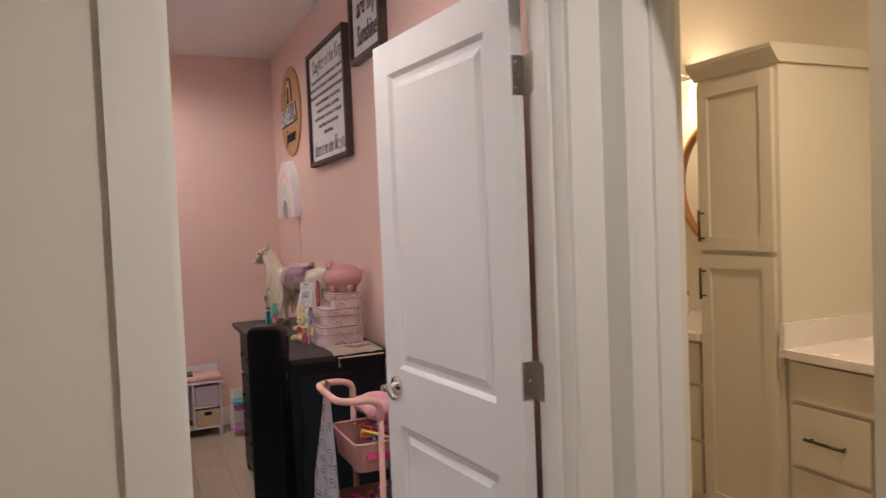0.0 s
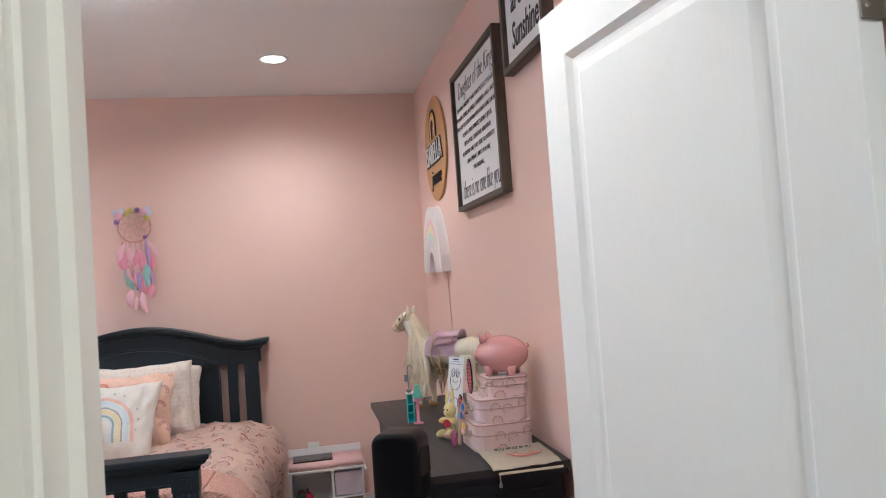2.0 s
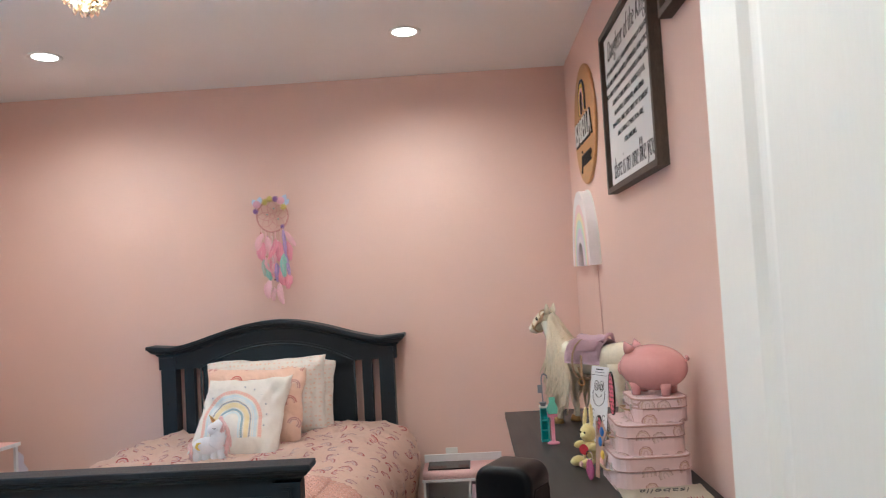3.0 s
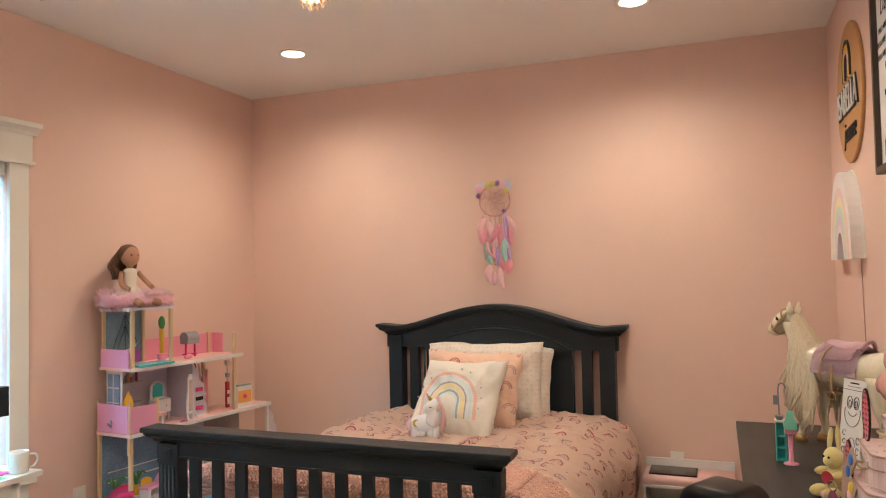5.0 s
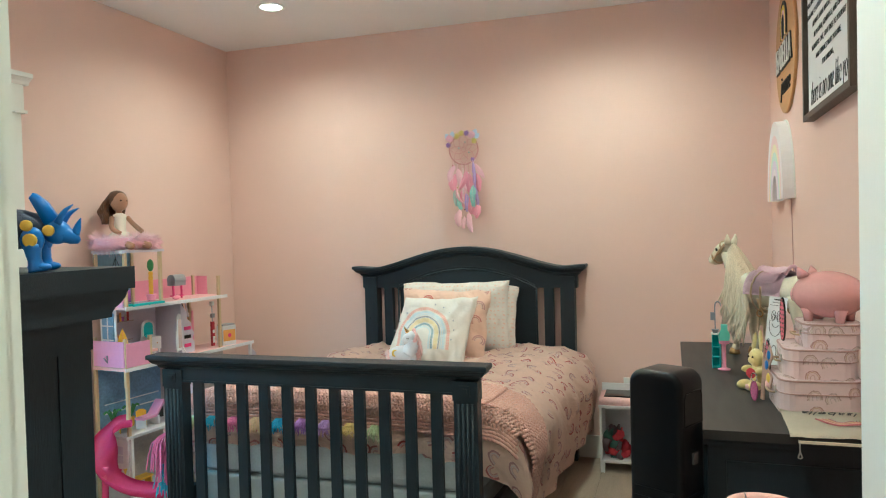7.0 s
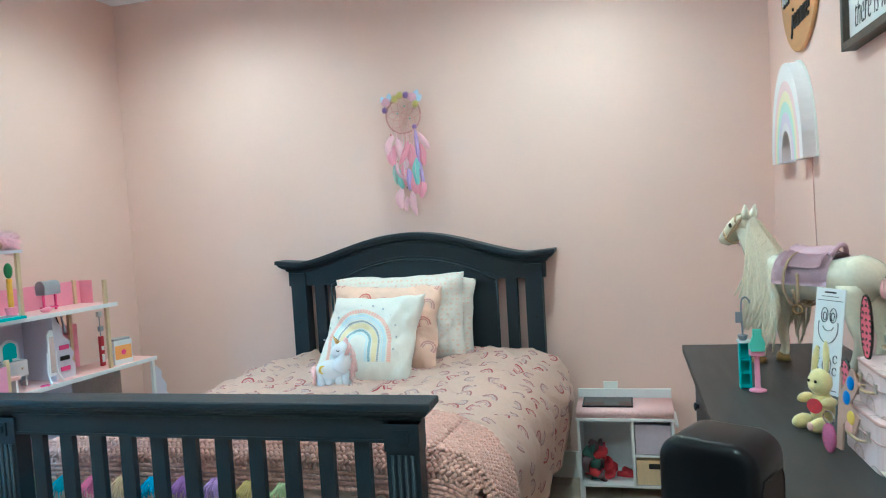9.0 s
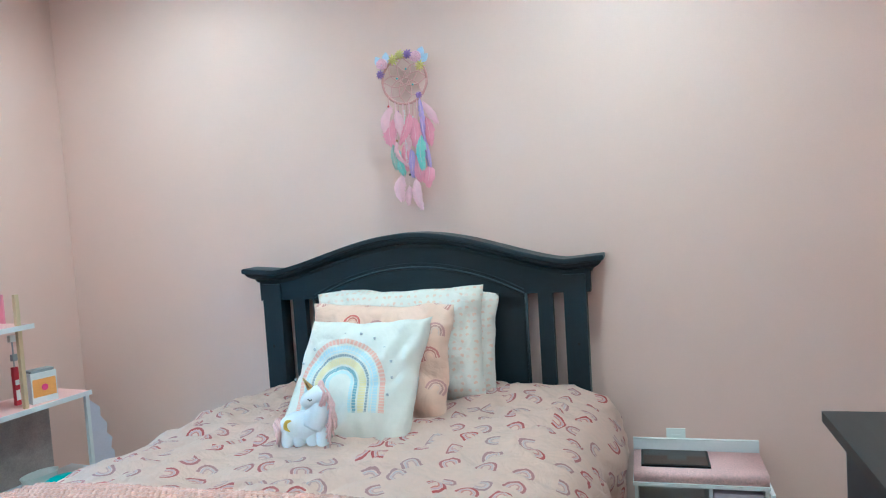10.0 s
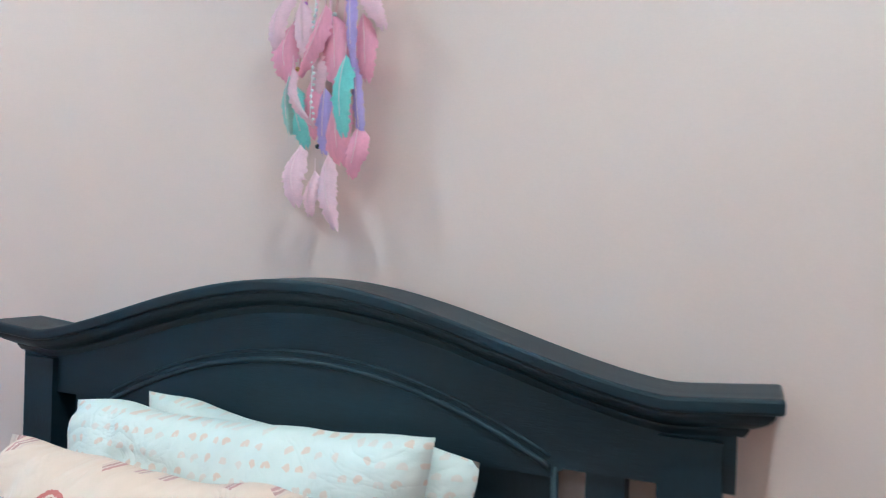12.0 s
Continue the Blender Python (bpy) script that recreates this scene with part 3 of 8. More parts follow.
blind = part("blind", box(-0.062, -0.008, 0.006, ww - 0.006, wh - 0.06, wh - 0.004), BLIND, win, "white horizontal blind", bevel=0.004)
slat = box(-0.025, 0.025, 0.008, ww - 0.008, -0.0013, 0.0013)
slat_first = part("slat", slat, BLIND, blind)
n_slat = 30
for i in range(n_slat):
    ob = slat_first if i == 0 else new("slat", slat_first.data)
    ob.parent = blind
    ob.matrix_basis = pose(-0.036, 0, 0.05 + (wh - 0.13) * i / (n_slat - 1), 0, 66, 0)
part("bottom_rail", box(-0.06, -0.012, 0.008, ww - 0.008, 0.005, 0.025), BLIND, blind, bevel=0.003)
for yy in (0.15, ww / 2, ww - 0.15):
    part("ladder_cord", rod((-0.036, yy, 0.02), (-0.036, yy, wh - 0.05), 0.0012, 5), WHITE_PLASTIC, blind)

# ---- ceiling lights ----
def downlight(x, y):
    d = thing("recessed_light", x, y, CEIL, "lit round recessed ceiling light with white rim", "ceiling light", group="recessed ceiling lights")
    part("trim_ring", lathe([(0.060, -0.001), (0.061, -0.004), (0.075, -0.006), (0.082, -0.004), (0.083, 0.0)], 36, closed=False), WHITE_PLASTIC, d, smooth=True)
    part("lens", lathe([(0.0605, -0.0025), (0.03, -0.0015), (0.001, -0.001)], 36, closed=False), LIGHTDISC, d, "glowing frosted lens")
    return d


d0 = downlight(*CANS[0])
for cx, cy in CANS[1:]:
    copy_thing(d0, pose(cx, cy, CEIL))
# unseen fixture added to go with the hall fill lamp
copy_thing(d0, pose(0.9, 0.42, CEIL))
# likewise an unseen disc, added above the bathroom fill lamp
copy_thing(d0, pose(2.22, 1.3, CEIL))

# ---- bed ----
bed = thing("bed", -0.53, 4.6, 0, "charcoal painted wooden bed with arched headboard and slatted footboard", "bed")
BX, BYO = -0.53, 4.6
HC = -0.508 - BX      # headboard centre, local
HY = 5.46 - BYO


def crest(u):
    """Height of the headboard's top line at u = distance from the centre / half width."""
    if u > 0.82:
        return 1.177 + 0.011 * ((u - 0.82) / 0.18)
    s = u / 0.82
    return 1.177 + 0.128 * (0.5 + 0.5 * math.cos(math.pi * s)) ** 0.73


def crest_slab(half, y0, y1, top, thick, steps=60):
    bm = bmesh.new()
    rings = []
    for i in range(steps + 1):
        x = -half + 2 * half * i / steps
        z = crest(min(1.0, abs(x) / 0.754)) + top
        t = thick(x) if callable(thick) else thick
        rings.append([bm.verts.new((HC + x, y, zz)) for y, zz in ((y0, z - t), (y1, z - t), (y1, z), (y0, z))])
    for a, b in zip(rings, rings[1:]):
        for k in range(4):
            j = (k + 1) % 4
            bm.faces.new((a[k], b[k], b[j], a[j]))
    bm.faces.new(rings[0])
    bm.faces.new(rings[-1][::-1])
    bmesh.ops.recalc_face_normals(bm, faces=bm.faces)
    return bm


hb = part("headboard", crest_slab(0.70, HY + 0.012, HY + 0.07, -0.055, lambda x: crest(min(1.0, abs(x) / 0.754)) - 0.055 - (1.045 if abs(x) > 0.455 else 1.03)), CHARCOAL, bed)


def crown(line, half, y_front, y_back, profile, centre, steps=64):
    """A moulded cap along a line: profile gives (drop, set-back) pairs from the top edge down; the ends return like the front."""
    bm = bmesh.new()
    rings = []
    for drop, back in profile:
        h = half - back
        xs = [-h + 2 * h * i / steps for i in range(steps + 1)]
        rings.append([bm.verts.new((centre + x, y_front + back, line(x) - drop)) for x in xs] + [bm.verts.new((centre + x, y_back, line(x) - drop)) for x in reversed(xs)])
    n = len(rings[0])
    for a, b in zip(rings, rings[1:]):
        for k in range(n):
            j = (k + 1) % n
            bm.faces.new((a[k], a[j], b[j], b[k]))
    for ring in (rings[0], rings[-1]):
        for k in range(steps):
            bm.faces.new((ring[k], ring[k + 1], ring[n - 2 - k], ring[n - 1 - k]))
    bmesh.ops.recalc_face_normals(bm, faces=bm.faces)
    return bm


CROWN = [(0.0, 0.005), (0.0015, 0.0015), (0.005, 0.0), (0.017, 0.0), (0.020, 0.0015), (0.022, 0.005), (0.0225, 0.010), (0.026, 0.0105), (0.029, 0.012), (0.034, 0.016), (0.039, 0.022), (0.043, 0.030), (0.046, 0.036), (0.0465, 0.040), (0.050, 0.0405), (0.056, 0.044), (0.060, 0.047)]
part("cap_rail", crown(lambda x: crest(min(1.0, abs(x) / 0.754)), 0.756, HY - 0.036, HY + 0.085, CROWN, HC), CHARCOAL, hb)
for s in (-1, 1):
    a, b = sorted((HC + s * 0.599, HC + s * 0.683))
    part("post", box(a, b, HY, HY + 0.08, 0, 1.115), CHARCOAL_V, hb, bevel=0.005)
    a, b = sorted((HC + s * 0.497, HC + s * 0.554))
    part("slat", box(a, b, HY + 0.02, HY + 0.06, 0.45, 1.06), CHARCOAL_V, hb, bevel=0.004)
    part("bolt_hole", lathe([(0.006, 0), (0.005, 0.0008)], 12, None, Matrix.Translation((HC + s * 0.648, HY - 0.0003, 0.847)) @ Matrix.Rotation(radians(90), 4, 'X')), HOLE_SHADE, hb)


def arch_line(half, z_end, z_top, n=30):
    return [(HC - half + 2 * half * i / n, z_end + (z_top - z_end) * (1 - (2 * i / n - 1) ** 2)) for i in range(n + 1)]


pts = arch_line(0.445, 1.045, 1.162)
part("arched_panel", prism([(HC - 0.445, 0.45)] + pts + [(HC + 0.445, 0.45)], HY + 0.03, HY + 0.06), CHARCOAL_V, hb)
# the field above the panel, then the raised arch mouldings
top_fill = [(x, crest(abs(x - HC) / 0.754) - 0.056) for x, z in pts]
part("arch_field", prism(pts + top_fill[::-1], HY + 0.014, HY + 0.065), CHARCOAL, hb)
for off, yy, r in ((0.0, HY + 0.012, 0.0055), (0.016, HY + 0.013, 0.004), (-0.016, HY + 0.026, 0.006)):
    part("arch_moulding", tube([(x, yy, z + off) for x, z in pts[::3]], r, 8), CHARCOAL, hb, smooth=True)
for s in (-1, 1):
    part("panel_moulding", rod((HC + s * 0.452, HY + 0.016, 0.5), (HC + s * 0.452, HY + 0.016, 1.046), 0.006, 8), CHARCOAL, hb, smooth=True)
part("lower_rail", box(HC - 0.6, HC + 0.6, HY + 0.015, HY + 0.07, 0.3, 0.46), CHARCOAL, hb, bevel=0.004)

# footboard
FC = -0.625 - BX
FY = 3.655 - BYO
fb = part("footboard", box(FC - 0.60, FC + 0.60, FY - 0.005, FY + 0.035, 0.806, 0.866), CHARCOAL, bed, bevel=0.004)
FOOT_CROWN = [(d * 0.95, b * 0.82) for d, b in CROWN]
part("cap_rail", crown(lambda x: 0.918, 0.736, FY - 0.040, FY + 0.05, FOOT_CROWN, FC - 0.011, 24), CHARCOAL, fb)
part("rail_bead", box(FC - 0.60, FC + 0.60, FY - 0.009, FY + 0.038, 0.806, 0.814), CHARCOAL, fb, bevel=0.003)
for s in (-1, 1):
    a, b = sorted((FC + s * 0.592, FC + s * 0.682))
    p = part("post", box(a, b, FY - 0.01, FY + 0.045, 0, 0.857), CHARCOAL_V, fb, bevel=0.003)
    part("post_block", box(a - 0.003, b + 0.003, FY - 0.014, FY + 0.047, 0.785, 0.857), CHARCOAL, p, bevel=0.003)
    c = (a + b) / 2
    sq = box(c - 0.02, c + 0.02, FY - 0.019, FY - 0.013, 0.803, 0.843)
    part("rosette", sq, CHARCOAL, p, bevel=0.002)
    part("rosette", box(c - 0.010, c + 0.010, FY - 0.023, FY - 0.018, 0.813, 0.833), CHARCOAL, p, bevel=0.002)
    for k in range(4):
        xx = a + 0.018 + k * 0.018
        part("reed", rod((xx, FY - 0.011, 0.06), (xx, FY - 0.011, 0.775), 0.0062, 8), CHARCOAL_V, p, smooth=True)
sl = None
for k in range(11):
    x = FC - 0.588 + 1.176 * (k + 0.62) / 11.24
    if sl is None:
        sl = part("slat", box(-0.0225, 0.0205, FY + 0.004, FY + 0.024, 0.16, 0.81), CHARCOAL_V, fb, bevel=0.003)
        ob = sl
    else:
        ob = new("slat", sl.data)
        ob.parent = fb
    ob.matrix_basis = pose(x - 0.003, 0, 0)
part("lower_rail", box(FC - 0.60, FC + 0.60, FY + 0.0, FY + 0.035, 0.12, 0.18), CHARCOAL, fb, bevel=0.004)
for s in (-1, 1):
    bm = box(-0.012, 0.012, FY + 0.06, HY + 0.01, 0.2, 0.33)
    r = part("side_rail", bm, CHARCOAL, bed, bevel=0.004)
    r.matrix_basis = Matrix.Translation(((FC + HC) / 2 + s * 0.655, 0, 0)) @ Matrix.Shear('XZ', 4, (0, 0)) @ pose(0, 0, 0, 0, 0, math.degrees(math.atan2(FC - HC, HY - FY)) * 0.9)


def skewx(y):
    """Centre line of the bedding, which lies a little askew between head and foot."""
    return FC + (HC - FC) * (y - FY) / (HY - FY)


# mattress, box base and covers are things of their own, resting in the bed
def skew_box(y0, y1, half, z0, z1, n=12):
    bm = bmesh.new()
    rings = []
    for i in range(n + 1):
        y = y0 + (y1 - y0) * i / n
        c = skewx(y)
        rings.append([bm.verts.new((BX + c + dx, BYO + y, z)) for dx, z in ((-half, z0), (half, z0), (half, z1), (-half, z1))])
    for a, b in zip(rings, rings[1:]):
        for k in range(4):
            j = (k + 1) % 4
            bm.faces.new((a[k], a[j], b[j], b[k]))
    bm.faces.new(rings[0][::-1])
    bm.faces.new(rings[-1])
    bmesh.ops.recalc_face_normals(bm, faces=bm.faces)
    return bm


solo("box_spring", skew_box(FY + 0.13, HY - 0.01, 0.63, 0.18, 0.38), SHEET, "grey fabric covered box spring under the mattress", "box spring", bevel=0.02, seg=3)
solo("mattress", skew_box(FY + 0.14, HY - 0.01, 0.635, 0.382, 0.60), mat("grey_fitted_sheet", (0.42, 0.45, 0.48), 0.85, scale=14, vary=0.12, bump=0.25), "thick mattress in a pale grey fitted sheet", "mattress", bevel=0.04, seg=3)
DUVET = arcs("rainbow_print_cotton", (0.90, 0.68, 0.585), [(0.009, 0.0135, (0.70, 0.34, 0.30)), (0.015, 0.019, (0.72, 0.52, 0.56)), (0.0215, 0.0295, (0.55, 0.16, 0.16))], 0.098, density=0.97, jitter=0.55, turn=4.4, crease=0.26)


def bed_section(s, half, top, drop, round_r=0.19):
    """Point across the bed at arc length s from the centre: (x, z), over the edge and down the side."""
    a = abs(s)
    sign = 1 if s >= 0 else -1
    flat = half - round_r
    if a <= flat:
        x, z = a, top - 0.020 * (a / half) ** 2
    else:
        q = math.pi / 2 * round_r
        e = a - flat
        if e <= q:
            t = e / round_r
            x, z = flat + round_r * math.sin(t), top - 0.02 - round_r * (1 - math.cos(t))
        else:
            x, z = half - 0.16 * (e - q), top - 0.02 - round_r - (e - q)
    return sign * x, z


def cover(y0, y1, half, top, drop, nu=90, nv=70, wrinkle=0.014, end_drop=0.0, hang=None):
    """A cloth laid over the bed and hanging down both sides; UV in metres."""
    bm = bmesh.new()
    uvl = bm.loops.layers.uv.new("UVMap")
    rows = []
    for j in range(nv + 1):
        v = j / nv
        row = []
        total = (y1 - y0) + end_drop
        along = v * total
        for i in range(nu + 1):
            u = 2 * i / nu - 1
            dr = drop if hang is None else hang(u, v)
            s = u * (half + dr)
            x, z = bed_section(s, half, top, dr)
            y = y0 + along - end_drop
            if y < y0 + 0.0001 and end_drop:
                z -= min(end_drop, y0 - y)
                y = y0 - 0.02 * math.sin(min(1.0, (y0 - y) / end_drop) * 3.0)
            nz = noise.noise(Vector((s * 3.2, along * 3.0, 1.3))) * 1.3 + noise.noise(Vector((s * 8, along * 6.5, 4.1))) * 0.6 + noise.noise(Vector((s * 18, along * 16, 9.1))) * 0.3
            nz += 1.1 * (1 - abs(noise.noise(Vector((s * 4.2 + along * 2.0, along * 5.0 - s, 6.6))))) ** 9 - 0.9 * (1 - abs(noise.noise(Vector((s * 6.0 - along * 3.0, along * 4.0, 2.2))))) ** 12
            side = min(1.0, max(0.0, abs(x) - half + 0.14) / 0.14)
            fold = 0.022 * math.sin(along * 17 + 2.2 * noise.noise(Vector((along * 3, s, 7)))) * side * min(1.0, max(0.0, (top - z) / 0.35))
            x2 = x + (1 if x > 0 else -1) * (fold + nz * wrinkle * side)
            z2 = z + nz * wrinkle * (1.2 - side)
            row.append(bm.verts.new((BX + skewx(y) + x2, BYO + y, z2)))
        rows.append(row)
    for j in range(nv):
        for i in range(nu):
            f = bm.faces.new((rows[j][i], rows[j][i + 1], rows[j + 1][i + 1], rows[j + 1][i]))
            for lp in f.loops:
                jj, ii = (j, i) if lp.vert is rows[j][i] else (j, i + 1) if lp.vert is rows[j][i + 1] else (j + 1, i + 1) if lp.vert is rows[j + 1][i + 1] else (j + 1, i)
                u = 2 * ii / nu - 1
                lp[uvl].uv = (u * (half + drop), jj / nv * ((y1 - y0) + end_drop))
    g = bmesh.ops.solidify(bm, geom=bm.faces[:], thickness=0.012)
    bmesh.ops.recalc_face_normals(bm, faces=bm.faces)
    return bm


duvet = solo("duvet", cover(FY + 0.15, HY - 0.02, 0.815, 0.70, 0.40, nu=140, nv=120, end_drop=0.21), DUVET, "peach cotton duvet printed with small pink rainbows, draped over the bed", "duvet", smooth=True)

# ---- bedding ----
def fused(name, pieces, label, category, m=None, group="", kind="", smooth=True):
    """One plain mesh out of several shaped pieces with their own surfaces."""
    mats = []
    out = bmesh.new()
    for bm, mt in pieces:
        if mt not in mats:
            mats.append(mt)
        k = mats.index(mt)
        for f in bm.faces:
            f.material_index = k
        me = bpy.data.meshes.new("piece")
        bm.to_mesh(me)
        bm.free()
        out.from_mesh(me)
        bpy.data.meshes.remove(me)
    ob = part(name, out, mats, smooth=smooth)
    if m is not None:
        ob.matrix_world = m
    return tagged(ob, label, category, group, kind)


DOTS = arcs("dotted_white_cotton", (0.74, 0.69, 0.64), [(0.0, 0.0064, (0.74, 0.53, 0.43))], 0.025, jitter=0.3, density=0.85, crease=0.16)
PEACH = arcs("rainbow_print_pillow_cotton", (0.78, 0.54, 0.43), [(0.010, 0.014, (0.70, 0.42, 0.33)), (0.016, 0.021, (0.50, 0.19, 0.16)), (0.024, 0.031, (0.55, 0.17, 0.15))], 0.098, density=0.95, jitter=0.3, turn=0.9, crease=0.2)
BIGARCH = arcs("embroidered_rainbow_cotton", (0.75, 0.715, 0.67), [(0.036, 0.046, (0.60, 0.72, 0.78)), (0.049, 0.060, (0.20, 0.36, 0.46)), (0.066, 0.088, (0.78, 0.66, 0.36)), (0.091, 0.099, (0.26, 0.30, 0.35)), (0.104, 0.111, (0.62, 0.72, 0.78)), (0.114, 0.128, (0.56, 0.68, 0.76)), (0.134, 0.151, (0.76, 0.43, 0.36))], 0.1, big=(-0.03, -0.015), foot=0.6, crease=0.12)


def pillow(name, w, h, d, m, material, label, seed, sag=0.0, lean=0.0):
    ob = solo(name, cushion(w, h, d, seed=seed, sag=sag, lean=lean), material, label, "pillow", smooth=True)
    ob.matrix_world = m
    return ob


pillow("pillow", 0.66, 0.42, 0.15, pose(-0.485, 5.385, 0.868, -9, 2, -2), DOTS, "white cotton pillow with peach dots against the headboard", 3.0)
pillow("pillow", 0.67, 0.44, 0.15, pose(-0.52, 5.285, 0.882, -13, -1, 2), DOTS, "white cotton pillow with small peach dots, slightly creased", 8.0)
pillow("pillow", 0.53, 0.42, 0.15, pose(-0.535, 5.10, 0.866, -20, 2, 3), PEACH, "peach pillow printed with dusky rainbow arches", 14.0)
rp = pillow("throw_pillow", 0.445, 0.445, 0.14, pose(-0.545, 4.905, 0.832, -27, 0, 3), BIGARCH, "white square cushion embroidered with a large rainbow", 21.0, 0.04, 0.17)
STITCH = mat("grey_stitch", (0.45, 0.46, 0.50), 0.8)
kr_ = 0.0032
for k in range(11):
    a = math.pi * (k - 0.6) / 9.8
    kx, kz = -0.03 + 0.172 * math.cos(a), -0.015 + 0.172 * math.sin(a)
    ku, kv = kx / 0.2225, kz / 0.2225
    ky = -0.07 * max(0.0, (1 - ku ** 4) * (1 - kv ** 4)) ** 0.45
    part("embroidery_knot", box(kx + 0.17 * kz - kr_, kx + 0.17 * kz + kr_, ky - 0.002, ky + 0.006, kz - kr_, kz + kr_), STITCH, rp, bevel=0.001)
part("care_tag", box(0.196, 0.208, -0.008, 0.0, -0.19, -0.165), PAPER, rp, "small white sewn tag")

# plush unicorn
PLUSH = mat("white_plush", (0.78, 0.78, 0.82), 0.95, scale=80, vary=0.05, bump=0.5, sheen=0.5)
PLUSHPINK = mat("pink_yarn_mane", (0.78, 0.50, 0.50), 0.95, scale=80, vary=0.15, bump=0.6, sheen=0.4)
YELLOW = mat("yellow_felt", (0.75, 0.55, 0.10), 0.8, scale=40, vary=0.1)
uni = thing("plush_unicorn", -0.625, 4.70, 0.690, "small white plush unicorn with pink yarn mane on the duvet", "stuffed toy", rz=8)
bm = ball(-0.015, 0, 0.064, 0.078, 0.042, 0.048, None, 22, 14)
part("body", bm, PLUSH, uni, smooth=True)
part("neck", tube([(0.02, 0, 0.07), (0.042, -0.002, 0.11), (0.048, -0.004, 0.148)], 0.04, 14, None, 5, [0.046, 0.040, 0.034]), PLUSH, uni, smooth=True)
part("head", tube([(0.060, -0.004, 0.152), (0.040, -0.006, 0.158), (0.012, -0.010, 0.146), (-0.004, -0.012, 0.132)], 0.03, 14, None, 5, [0.022, 0.034, 0.028, 0.017]), PLUSH, uni, smooth=True)
for x in (-0.058, -0.022, 0.018, 0.046):
    part("leg", tube([(x, -0.006, 0.055), (x * 1.05, -0.018, 0.022), (x * 1.08, -0.022, 0.004)], 0.02, 10, None, 4, [0.026, 0.022, 0.015]), PLUSH, uni, smooth=True)
part("horn", lathe([(0.011, 0), (0.0095, 0.012), (0.006, 0.028), (0.001, 0.046)], 12, None, pose(0.022, -0.008, 0.178, 8, -30, 0)), GOLD, uni, "gold felt horn", smooth=True)
part("ear", ball(0.052, -0.004, 0.188, 0.011, 0.007, 0.020, None, 10, 8), PLUSHPINK, uni, "pink ear", smooth=True)
part("moon_patch", tube([(-0.045, -0.041, 0.060), (-0.058, -0.041, 0.072), (-0.054, -0.040, 0.089), (-0.038, -0.042, 0.094)], 0.005, 6, None, 4, [0.002, 0.006, 0.006, 0.002]), YELLOW, uni, "yellow felt moon", smooth=True)
part("eye", tube([(0.018, -0.037, 0.158), (0.024, -0.038, 0.153), (0.031, -0.038, 0.157)], 0.0018, 5), INK, uni, "stitched closed eye")
rnd = random.Random(4)
for nm, cnt, f in (("mane", 46, lambda t: (0.062 + 0.022 * math.sin(t * 2.8), 0.19 - 0.115 * t)), ("tail", 18, lambda t: (-0.088 - 0.008 * t, 0.088 - 0.02 * t))):
    bm = bmesh.new()
    for k in range(cnt):
        bx, bz = f(k / (cnt - 1))
        o = rnd.uniform(-0.03, 0.012)
        tube([(bx - 0.012, o * 0.5, bz), (bx + 0.006, o - 0.012, bz - 0.014), (bx + rnd.uniform(-0.012, 0.012), o - 0.014, bz - rnd.uniform(0.04, 0.065))], 0.0036, 5, bm, 3)
    part(nm, bm, PLUSHPINK, uni, "pink yarn " + nm, smooth=True)

# chunky knitted throw over the foot of the bed
throw = thing("throw_blanket", BX + FC, BYO + FY + 0.15, 0.70, "chunky dusty-rose knitted throw with coloured tassels over the bed foot", "blanket")
T0 = Vector((BX + FC, BYO + FY + 0.15, 0.70))


def throw_at(s, t):
    """World place on the throw: s across the bed, t along it; t < 0 hangs down at the foot."""
    x, z = bed_section(s, 0.835, 0.732, 0.5)
    y = FY + 0.145 + max(0.0, t)
    if t < 0.06:
        z -= 0.03 * (1 - max(0.0, t) / 0.06)
    if t < 0:
        z -= -t
        y += 0.35 * t
    return Vector((BX + skewx(y) + x, BYO + y, z + 0.008 * noise.noise(Vector((s * 5, t * 5, 2)))))


def stitch(bm, p, d, nrm, ln, r):
    d = d.normalized()
    side = d.cross(nrm).normalized()
    up = side.cross(d)
    rings = []
    for a, k in ((-0.5, 0.45), (-0.28, 1.0), (0.1, 1.05), (0.5, 0.5)):
        c = p + d * ln * a
        rings.append([bm.verts.new(c + r * k * (math.cos(q) * side + 0.8 * math.sin(q) * up)) for q in (0, 1.047, 2.094, 3.142, 4.189, 5.236)])
    for a, b in zip(rings, rings[1:]):
        for i in range(6):
            j = (i + 1) % 6
            bm.faces.new((a[i], a[j], b[j], b[i]))
    bm.faces.new(rings[0][::-1])
    bm.faces.new(rings[-1])


bm = bmesh.new()
ps, pt = 0.0168, 0.0128
s_lo, s_hi = -0.84, 1.26


def throw_edge(s):
    """How far the throw reaches up the bed at s."""
    return 0.45 - 0.44 * max(0.0, s - 0.45) - 0.25 * max(0.0, -0.6 - s)


